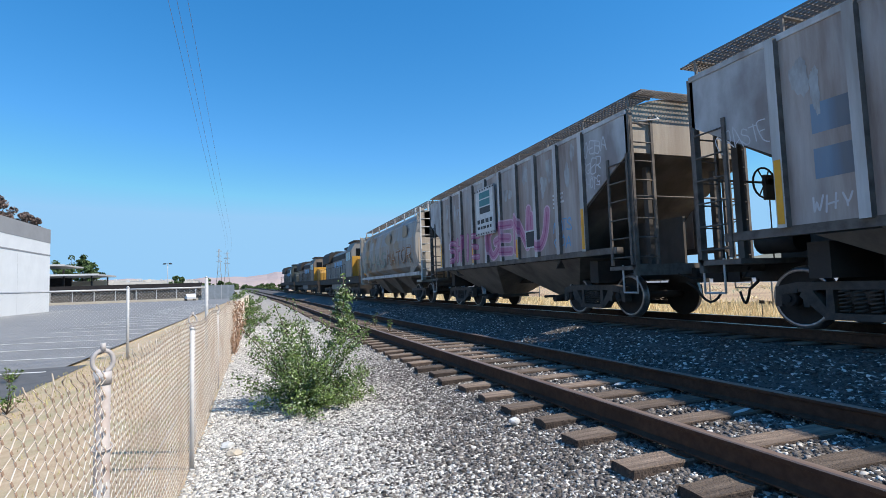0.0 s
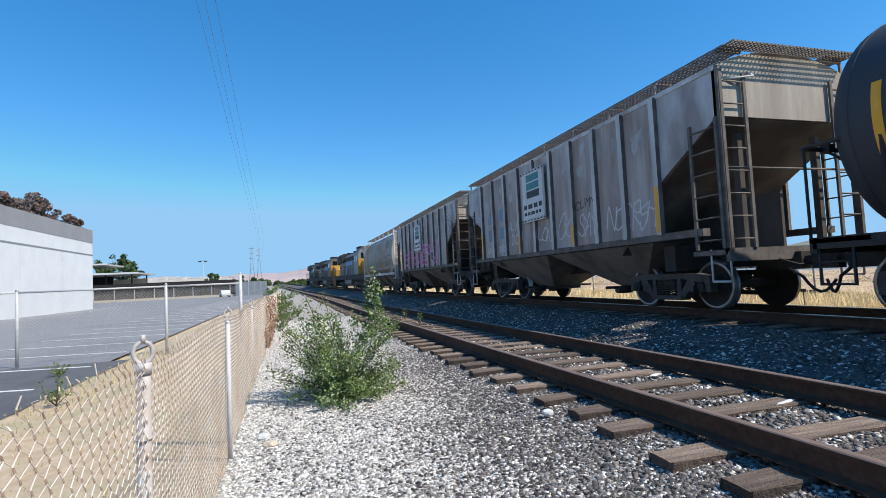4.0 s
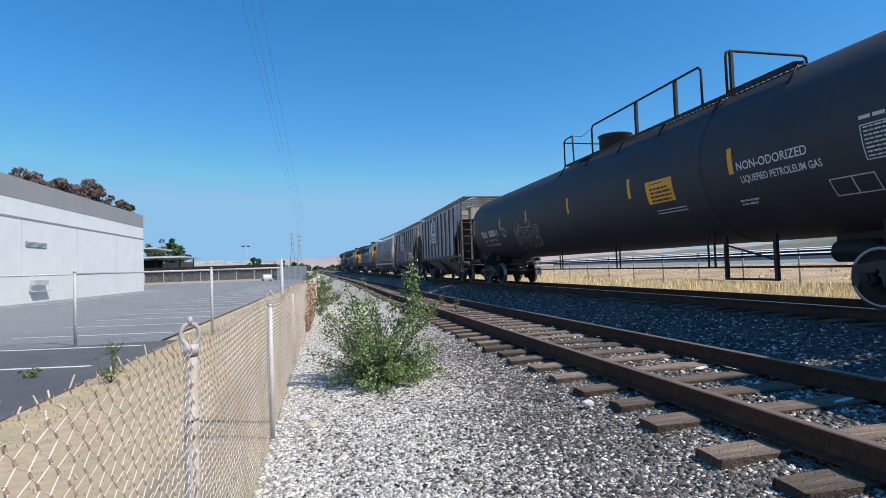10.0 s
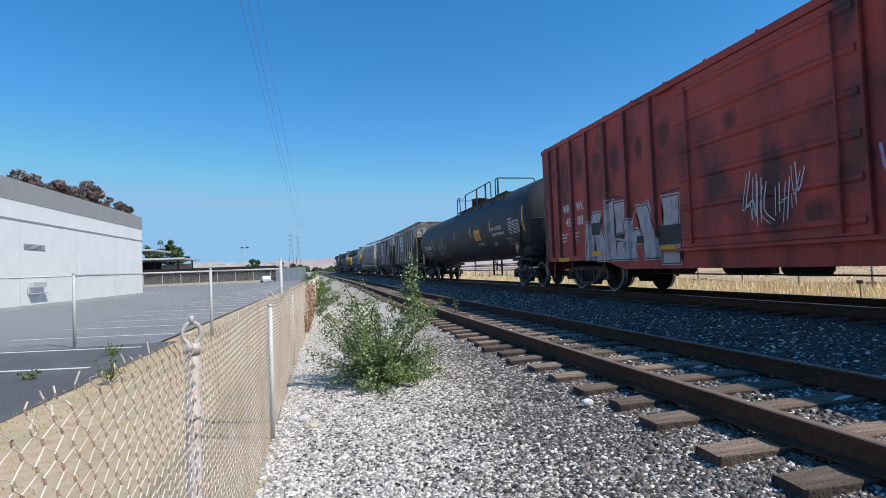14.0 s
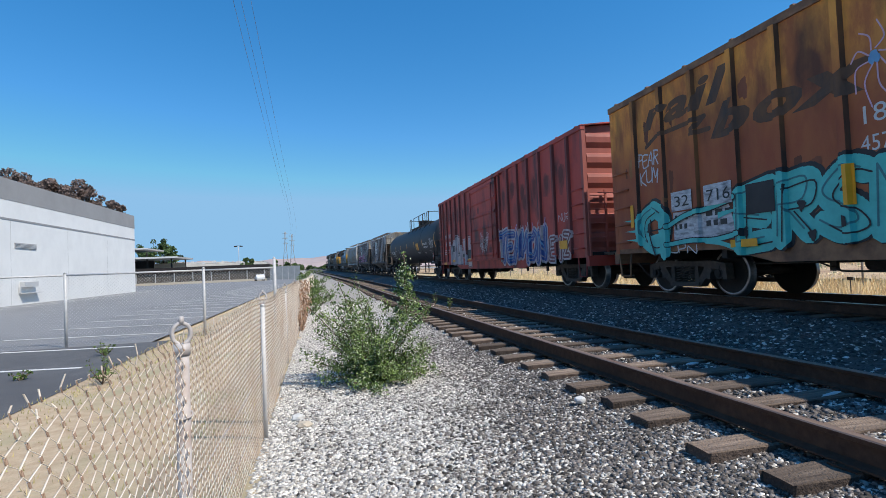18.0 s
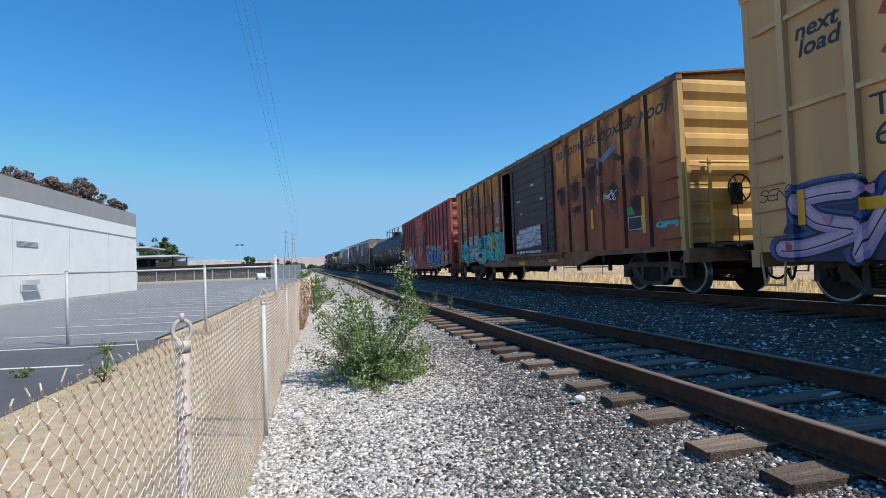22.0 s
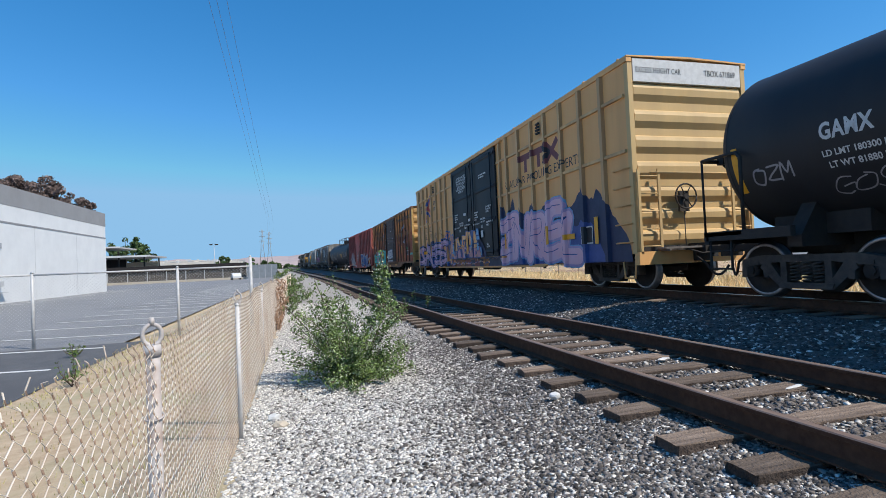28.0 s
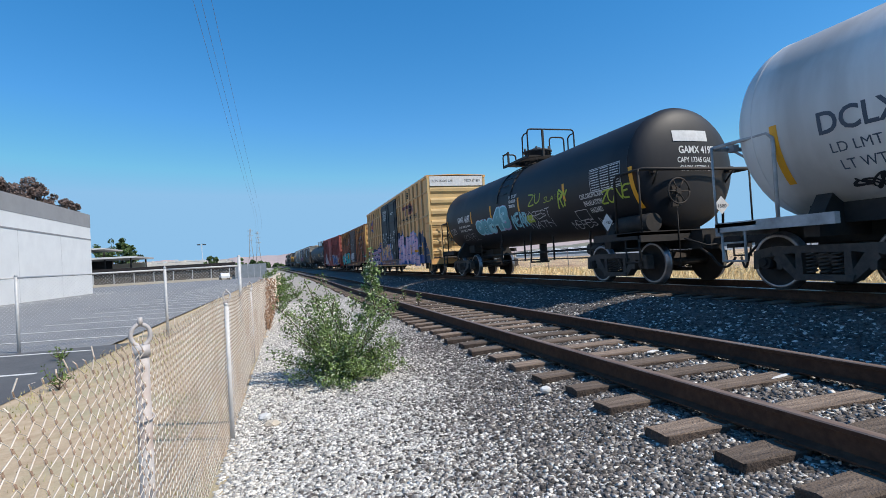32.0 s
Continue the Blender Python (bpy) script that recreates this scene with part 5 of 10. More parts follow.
    bars(board, 0.44 + 0.56, 2.64, [1.05], 0.09, 0.05, P_BLACK, b2, 4, "sign_print")
    for q in range(8):
        for zz in (2.40, 3.80):
            bm = B()
            cyl(bm, (-W - 0.135, 0.44 - 0.67 + 1.34 * q / 7, zz), (-W - 0.11, 0.44 - 0.67 + 1.34 * q / 7, zz), 0.022, seg=8)
            part("bolt", bm, M_STEEL_DARK, board)
    for k in (0, 3, 6, 9):
        y = -yp + 2 * yp * k / 9
        h = 0.9 if k in (0, 9) else 0.5
        patch(c, "reflective_strip", y - 0.05, y + 0.05, LOW + 0.03, LOW + 0.03 + h, M_YELLOW, ("flat", -W - 0.087), 0.004, "yellow reflective strip")
    RIBS[:] = [(-yp + 2 * yp * k / 9, 0.08, 0.068, 0.085) for k in range(10)]
    rr = random.Random(int(u0 * 10))
    for k in range(9):
        y = -yp + 2 * yp * (k + 0.5) / 9
        for q in range(rr.choice((1, 2, 2))):
            blotch(c, "peeled_paint", y + rr.uniform(-0.2, 0.2), rr.choice((3.8, 3.65, 3.4, 2.9)) + rr.uniform(-0.1, 0.1), rr.uniform(0.08, 0.22), rr.uniform(0.14, 0.4), M_PEEL, sh, rr.randrange(9999), 0.003 + 0.002 * q + 0.0003 * k, "patch of peeled paint")
    art(c, sh, uc)
    return c


def art_pink(c, sh, uc):
    Y = lambda u: u - uc
    s2 = ("ribs", sh[1], RIBS)
    lettering(c, "SHIE", Y(18.2), Y(15.4), 1.62, 2.42, [(0.20, P_MAG, (0, 0)), (0.13, P_PINK, (0, 0)), (0.03, P_ROSE, (0.03, 0.03))], s2, 3, label="faded pink bubble lettering in spray paint")
    lettering(c, "GENU", Y(14.8), Y(11.2), 1.66, 2.62, [(0.30, P_ROSE, (0, 0)), (0.22, P_PINK, (0, 0)), (0.035, P_MAG, (0, -0.03))], s2, 11, wob=0.08, label="pink bubble lettering in spray paint")
    for word, a, b, z0, z1, k in (("HOEBA", 9.75, 8.75, 3.55, 3.85, 5), ("EGER", 9.65, 8.95, 3.15, 3.42, 8), ("THOTS", 9.6, 9.0, 2.80, 3.05, 9)):
        lettering(c, word, Y(a), Y(b), z0, z1, [(0.026, P_WHITE, (0, 0))], sh, k, wob=0.14, gap=0.1)
    lettering(c, "MUTS", Y(10.9), Y(10.15), 2.0, 2.3, [(0.035, P_SKY, (0, 0))], sh, 7, wob=0.14, gap=0.1)
    lettering(c, "GOA", Y(10.9), Y(10.2), 1.6, 1.9, [(0.035, P_SKY, (0, 0))], sh, 17, wob=0.14, gap=0.1)
    patch(c, "stencil", Y(12.3), Y(11.75), 1.72, 2.2, P_BLACK, sh, 0.03)
    frame_box(c, Y(12.3), Y(11.75), 1.72, 2.2, 0.04, P_WHITE, ("flat", sh[1] - 0.028))
    text(c, "SD", Y(19.35), 2.55, 0.34, M_LETTERK, sh)
    text(c, "WX", Y(18.35), 2.55, 0.34, M_LETTERK, sh)
    bars(c, Y(19.3), 2.35, [0.5], 0.22, 0.1, M_LETTERW, sh, 5)
    bars(c, Y(18.3), 2.35, [0.5], 0.22, 0.1, M_LETTERW, sh, 6)
    bars(c, Y(10.9), 2.95, [0.5, 0.45, 0.5, 0.3], 0.05, 0.05, M_LETTERW, sh, 7)


def art_white(c, sh, uc):
    Y = lambda u: u - uc
    for k, (word, u, w, z0, z1) in enumerate((("LON", 0.75, 0.8, 1.75, 2.15), ("GO", -0.45, 0.8, 1.65, 2.35), ("SAY", -1.45, 0.75, 1.65, 2.2), ("NOC", -2.65, 0.85, 1.7, 2.2), ("RSH", -3.5, 0.72, 1.65, 2.2))):
        lettering(c, word, Y(u), Y(u - w), z0, z1, [(0.035, P_WHITE, (0, 0))], sh, 20 + k, 0.2, 0.16, 0.05)
    lettering(c, "CUMN", Y(-1.3), Y(-2.2), 2.35, 2.6, [(0.022, P_BLACK, (0, 0))], sh, 31, 0.2, 0.14)
    lettering(c, "ALVOL", Y(2.75), Y(1.75), 2.25, 2.5, [(0.028, P_WHITE, (0, 0))], sh, 33, 0.2, 0.14)
    lettering(c, "DON", Y(2.6), Y(1.8), 1.80, 2.12, [(0.032, P_WHITE, (0, 0))], sh, 34, 0.2, 0.14)
    lettering(c, "REATCHR", Y(0.9), Y(-0.3), 2.55, 2.85, [(0.016, P_SILVER, (0, 0))], sh, 35, 0.2, 0.16)
    for y in (4.55, 3.5):
        patch(c, "faded_patch", Y(y), Y(y - 0.62), 2.65, 3.05, M_FADEBLUE, sh, 0.004, "faded blue painted patch")
        patch(c, "faded_patch", Y(y), Y(y - 0.62), 2.05, 2.45, M_FADEBLUE, sh, 0.004, "faded blue painted patch")
    for k, word in enumerate(("WHY", "SAK")):
        lettering(c, word, Y(4.65 - k), Y(4.1 - k), 1.62, 1.82, [(0.026, P_WHITE, (0, 0))], sh, 41 + k, 0.1, 0.14)
    lettering(c, "XOTK", Y(3.6), Y(2.75), 1.62, 1.85, [(0.028, P_WHITE, (0, 0))], sh, 43, 0.1, 0.14)
    lettering(c, "CRASTE", Y(6.05), Y(5.15), 2.75, 3.05, [(0.018, P_WHITE, (0, 0))], sh, 45, -0.2, 0.16)


hopper_car(8.1, 20.45, "grey covered hopper car with pink spray-painted lettering", art_pink)
hopper_car(-5.85, 6.5, "weathered grey covered hopper car with white scribbles", art_white)


def round_hopper(u0, u1):
    """A smooth-sided centre-flow hopper."""
    uc, half = (u0 + u1) / 2, (u1 - u0) / 2
    c = car("covered_hopper", uc, "cream round-sided covered hopper car with rust and green scribbles", "hopper car")
    sect = [(-0.9, 1.45), (-1.42, 1.75), (-1.56, 2.4), (-1.56, 3.1), (-1.42, 3.85), (-1.1, 4.25), (-0.5, 4.42), (0.5, 4.42), (1.1, 4.25), (1.42, 3.85), (1.56, 3.1), (1.56, 2.4), (1.42, 1.75), (0.9, 1.45)]
    bm = B()
    prism(bm, sect, "y", -half + 0.75, half - 0.75)
    part("shell", bm, M_HOP0, c, "cream steel shell with rust stains", bevel=0.04)
    for e in (-1, 1):
        bm = B()
        prism(bm, [(e * (half - 0.78), 4.2), (e * (half - 0.72), 1.9), (e * (half - 2.2), 1.2), (e * (half - 2.3), 1.4)], "x", -1.4, 1.4)
        part("slope_sheet", bm, M_HOPEND, c)
        bm = B()
        for s in (-1, 1):
            bx(bm, s * 1.3, s * 1.5, min(e * half, e * (half - 0.12)), max(e * half, e * (half - 0.12)), 1.0, 4.3)
        bx(bm, -1.5, 1.5, min(e * half, e * (half - 0.8)), max(e * half, e * (half - 0.8)), 0.98, 1.08)
        part("end_frame", bm, M_HOPEND, c)
        for s in (-1, 1):
            part("end_ladder", ladder_bm(e * (half + 0.03), s * 1.0, s * 1.5, 1.2, 4.2, 9, "x"), M_LETTERW, c)
        part("end_wall", mesh_box(-1.3, 1.3, min(e * (half - 0.9), e * (half - 0.75)), max(e * (half - 0.9), e * (half - 0.75)), 3.0, 4.3, M_HOPEND), None, c)
    for s in (-1, 1):
        bm = B()
        for k in range(7):
            bx(bm, s * (0.5 + k * 0.1) - 0.006, s * (0.5 + k * 0.1) + 0.006, -half, half, 4.62, 4.65)
        for k in range(60):
            y = -half + 2 * half * k / 59
            bx(bm, s * 0.8 - 0.31, s * 0.8 + 0.31, y - 0.008, y + 0.008, 4.62, 4.645)
        part("running_board", bm, M_GRATE, c)
        for k in range(8):
            y = -half + 0.1 + (2 * half - 0.2) * k / 7
            part("walkway_bracket", mesh_box(s * 1.08 - 0.03, s * 1.08 + 0.03, y - 0.04, y + 0.04, 4.2, 4.62, M_HOPRIB), None, c)
        bm = B()
        bx(bm, s * 1.1, s * 1.5, -half + 0.4, half - 0.4, 1.30, 1.46)
        part("side_sill", bm, M_HOPRIB, c)
    for ym in (-3.0, 0.0, 3.0):
        bm = B()
        for a, b in ((-1.2, 1.2),):
            vl = [bm.verts.new(p) for p in ((-0.4, ym - 0.35, 0.4), (0.4, ym - 0.35, 0.4), (0.4, ym + 0.35, 0.4), (-0.4, ym + 0.35, 0.4))]
            vh = [bm.verts.new(p) for p in ((-1.35, ym - 1.4, 1.4), (1.35, ym - 1.4, 1.4), (1.35, ym + 1.4, 1.4), (-1.35, ym + 1.4, 1.4))]
            for i in range(4):
                bm.faces.new((vl[i], vl[(i + 1) % 4], vh[(i + 1) % 4], vh[i]))
            bm.faces.new(vl)
            bm.faces.new(vh)
        part("discharge_chute", bm, M_CHUTE, c)
    part("centre_sill", mesh_box(-0.17, 0.17, -half + 0.1, half - 0.1, 0.75, 1.05, M_STEEL_DARK), None, c)
    ends(c, -half, half)
    sh = ("flat", -1.565)
    lettering(c, "SOHAS", half - 1.2, -0.6, 1.85, 2.75, [(0.16, M_FADEGREEN, (0, 0)), (0.05, M_HOP0, (0.02, 0.02))], sh, 52, label="faded green scribbles")
    lettering(c, "MATOR", -0.8, -half + 1.3, 1.95, 2.7, [(0.16, M_PRIMER, (0, 0)), (0.07, M_HOP0, (0.02, 0.02))], sh, 53, label="faded rusty lettering")
    for k, (y, z, w, h) in enumerate(((-1.2, 3.5, 0.9, 0.35), (-4.6, 3.6, 0.6, 0.4), (2.6, 3.75, 0.5, 0.2), (4.6, 3.6, 0.35, 0.3), (-3.0, 3.0, 0.6, 0.3))):
        blotch(c, "rust_blotch", y, z, w, h, mat("thin_rust_stain", (0.38, 0.29, 0.19), (0.32, 0.27, 0.21), 0.8, 0, 3, bump=0.05), sh, 600 + k, 0.01, "rust patch")
    for s in (-1, 1):
        truck(c, s * (half - 1.9))


def mesh_box(x0, x1, y0, y1, z0, z1, material):
    bm = B()
    bx(bm, x0, x1, y0, y1, z0, z1)
    return mesh_of("panel", bm, material)


round_hopper(22.0, 36.2)


# ---- tank cars ----
def tank_car(name, u0, u1, r, zc, head, paintwork, label, art, dome, frame_mat, inset=1.05):
    """u0, u1: the two head seams; head: depth of the dished ends; dome(c): fittings on top."""
    uc, half = (u0 + u1) / 2, (u1 - u0) / 2
    c = car(name, uc, label, "tank car")
    bm = B()
    prof = []
    for k in range(9):
        a = radians(90 * k / 8)
        prof.append((-half - head * math.cos(a), max(0.02, r * math.sin(a) ** 0.88)))
    for k in range(1, 12):
        prof.append((-half + 2 * half * k / 12, r))
    for k in range(9):
        a = radians(90 - 90 * k / 8)
        prof.append((half + head * math.cos(a), max(0.02, r * math.sin(a) ** 0.88)))
    lathe(bm, prof, "y", 64, (0, 0, zc))
    part("tank_shell", bm, paintwork, c)
    for y in (-half, half):
        bm = B()
        lathe(bm, [(y - 0.012, r + 0.001), (y - 0.008, r + 0.006), (y + 0.008, r + 0.006), (y + 0.012, r + 0.001)], "y", 64, (0, 0, zc), closed=False)
        part("weld_seam", bm, paintwork, c)
    end = half + head
    for e in (-1, 1):
        # stub sill, bolster saddle, platform, safety rail
        bm = B()
        bx(bm, -0.22, 0.22, min(e * (end + 0.35), e * (half - 2.6)), max(e * (end + 0.35), e * (half - 2.6)), 0.72, 1.10)
        prism(bm, [(-1.25, 0.82), (1.25, 0.82), (1.25, 1.0), (0.9, zc - r * 0.72), (-0.9, zc - r * 0.72), (-1.25, 1.0)], "y", e * (half - inset) - 0.12, e * (half - inset) + 0.12)
        bx(bm, -0.75, 0.75, min(e * (half - 0.3), e * (half - 1.8)), max(e * (half - 0.3), e * (half - 1.8)), 1.0, zc - r * 0.86)
        part("stub_sill", bm, M_STEEL_DARK, c)
        bm = B()
        bx(bm, -1.5, 1.5, min(e * (end + 0.05), e * (end - 0.75)), max(e * (end + 0.05), e * (end - 0.75)), 1.06, 1.12)
        bx(bm, -1.5, 1.5, e * end - 0.05, e * end + 0.05, 0.92, 1.14)
        for s in (-1, 1):
            bx(bm, s * 1.40, s * 1.5, min(e * end, e * (half - 1.2)), max(e * end, e * (half - 1.2)), 0.98, 1.14)
        part("end_platform", bm, frame_mat, c)
        bm = B()
        z1 = 2.42
        tube(bm, [(-1.46, e * (half - 0.35), 1.12), (-1.46, e * (half - 0.35), z1 - 0.1), (-1.44, e * (half - 0.25), z1), (-1.44, e * (end - 0.1), z1), (-1.40, e * (end + 0.10), z1), (1.40, e * (end + 0.10), z1), (1.44, e * (half - 0.25), z1), (1.46, e * (half - 0.35), 1.12)], 0.028, 8)
        for x in (-1.0, 1.0):
            tube(bm, [(x, e * (end + 0.10), z1), (x * 0.95, e * (half + head * 0.5), z1 - 0.35)], 0.022)
            bx(bm, x - 0.06, x + 0.06, e * end - 0.02, e * end + 0.12, z1 - 0.06, z1 + 0.06)
        for x in (-1.46, 1.46):
            tube(bm, [(x, e * (end + 0.05), 1.1), (x, e * (end + 0.05), z1)], 0.022)
        part("safety_rail", bm, frame_mat, c)
        for s in (-1, 1):
            bm = B()
            tube(bm, [(s * 1.46, e * (end - 0.05), 1.1), (s * 1.46, e * (end - 0.05), 0.5), (s * 1.46, e * (end - 0.5), 0.5), (s * 1.46, e * (end - 0.5), 1.1)], 0.02)
            tube(bm, [(s * 1.46, e * (end - 0.05), 0.8), (s * 1.46, e * (end - 0.5), 0.8)], 0.016)
            part("step", bm, frame_mat, c)
        truck(c, e * (half - inset))
    bm = B()
    cyl(bm, (-1.05, -half - 0.35, 1.33), (-1.05, -half + 0.75, 1.33), 0.2, seg=18)
    part("air_reservoir", bm, M_STEEL_DARK, c)
    bm = B()
    cyl(bm, (-0.55, -half + 2.1, 0.85), (-0.55, -half + 2.8, 0.85), 0.17, seg=14)
    bx(bm, -0.35, 0.35, -half + 1.9, -half + 3.0, 0.95, 1.15)
    tube(bm, [(-0.5, -half + 2.8, 0.88), (-0.4, half - 2.2, 0.86)], 0.018)
    part("brake_cylinder", bm, M_STEEL_DARK, c)
    brake_wheel(c, -0.55, -end - 0.02, 1.95, -1)
    ends(c, -end - 0.35, end + 0.35)
    dome(c, r, zc, half)
    art(c, ("round", r, zc), uc, half, r, zc, end)
    return c


def dome_long(c, r, zc, half):
    """A long walkway with rails and a low manway in the middle of the tank."""
    top = zc + r + 0.10
    Y = lambda u: u - (-18.1)
    y0, y1 = Y(-25.35), Y(-16.95)
    bm = B()
    for x in (-0.95, -0.72, -0.5):
        bx(bm, x - 0.02, x + 0.02, y0, y1, top - 0.33, top - 0.27)
    n = 70
    for k in range(n):
        y = y0 + (y1 - y0) * k / (n - 1)
        bx(bm, -0.95, -0.5, y - 0.01, y + 0.01, top - 0.30, top - 0.275)
    for k in range(6):
        y = y0 + (y1 - y0) * k / 5
        tube(bm, [(-0.93, y, top - 0.3), (-1.15, y, top - 0.62)], 0.02)
    part("top_walkway", bm, M_STEEL_DARK, c)
    bm = B()
    z0 = top - 0.3
    tube(bm, [(-0.95, Y(-23.87), z0), (-0.95, Y(-23.87), z0 + 0.74), (-0.93, Y(-23.87), z0 + 0.82), (-0.85, Y(-23.87), z0 + 0.86), (0.85, Y(-23.87), z0 + 0.86), (0.93, Y(-23.87), z0 + 0.82), (0.95, Y(-23.87), z0 + 0.70), (0.90, Y(-23.8), z0 + 0.62)], 0.025, 8)
    bx(bm, -0.86, -0.80, Y(-23.87) - 0.03, Y(-23.87) + 0.03, z0, z0 + 0.84)
    part("cross_rail", bm, M_STEEL_DARK, c)
    bm = B()
    tube(bm, [(-0.95, Y(-23.9), z0 + 0.05), (-0.95, Y(-25.3), z0 + 0.05), (-0.98, Y(-25.5), z0 - 0.02)], 0.025, 8)
    part("handrail", bm, M_STEEL_DARK, c)
    for a, b, tall in ((Y(-23.2), Y(-18.75), 0.82),):
        bm = B()
        z0, z1 = top - 0.3, top - 0.3 + tall
        tube(bm, [(-0.95, a, z0), (-0.95, a, z1 - 0.08), (-0.95, a + 0.08, z1), (-0.95, b - 0.08, z1), (-0.95, b, z1 - 0.08), (-0.95, b, z0)], 0.025, 8)
        for k in (1, 2):
            y = a + (b - a) * (0.18, 0.51)[k - 1]
            if b - a > 2:
                bx(bm, -0.985, -0.925, y - 0.04, y + 0.04, z0, z1)
        part("handrail", bm, M_STEEL_DARK, c)
    bm = B()
    z0 = top - 0.3
    tube(bm, [(-0.95, Y(-16.98), z0), (-0.95, Y(-16.98), z0 + 0.78), (-0.95, Y(-17.1), z0 + 0.84), (-0.95, Y(-17.55), z0 + 0.84), (-0.95, Y(-17.6), z0)], 0.022)
    tube(bm, [(-0.95, Y(-17.0), z0 + 0.75), (0.6, Y(-17.0), z0 + 0.75), (0.6, Y(-17.0), z0 + 0.2)], 0.02)
    tube(bm, [(-0.95, Y(-17.6), z0 + 0.80), (-0.95, Y(-18.2), z0 + 0.66), (-0.95, Y(-18.75), z0 + 0.76)], 0.008)
    part("gate_rail", bm, M_STEEL_DARK, c)
    bm = B()
    lathe(bm, [(top - 0.1, 0.46), (top + 0.30, 0.46), (top + 0.32, 0.50), (top + 0.35, 0.50), (top + 0.37, 0.42), (top + 0.38, 0.02)], "z", 26, (0, Y(-18.4), 0))
    part("manway", bm, M_TANK, c)
    bm = B()
    lathe(bm, [(Y(-23.63) - 0.09, r + 0.002), (Y(-23.63) - 0.08, r + 0.012), (Y(-23.63) + 0.08, r + 0.012), (Y(-23.63) + 0.09, r + 0.002)], "y", 64, (0, 0, zc), closed=False)
    part("reinforcing_band", bm, M_TANK, c)
    # piping under the belly
    bm = B()
    for z in (0.62, 0.82):
        tube(bm, [(-0.75, Y(-27), z), (-0.75, Y(-10.5), z)], 0.02)
    for k in range(5):
        y = Y(-26.5) + k * 3.5
        for d in (-0.09, 0.09):
            bx(bm, -0.765, -0.735, y + d - 0.015, y + d + 0.015, 0.60, 1.30)
    for k in range(2):
        y = Y(-25.0) + k * 1.1
        bx(bm, -1.22, -1.16, y - 0.03, y + 0.03, 0.40, 1.2)
    tube(bm, [(-1.2, Y(-25.0), 0.42), (-1.2, Y(-23.9), 0.42)], 0.02)
    tube(bm, [(-1.2, Y(-25.0), 0.75), (-1.2, Y(-23.9), 1.05)], 0.02)
    part("belly_piping", bm, M_STEEL_DARK, c)


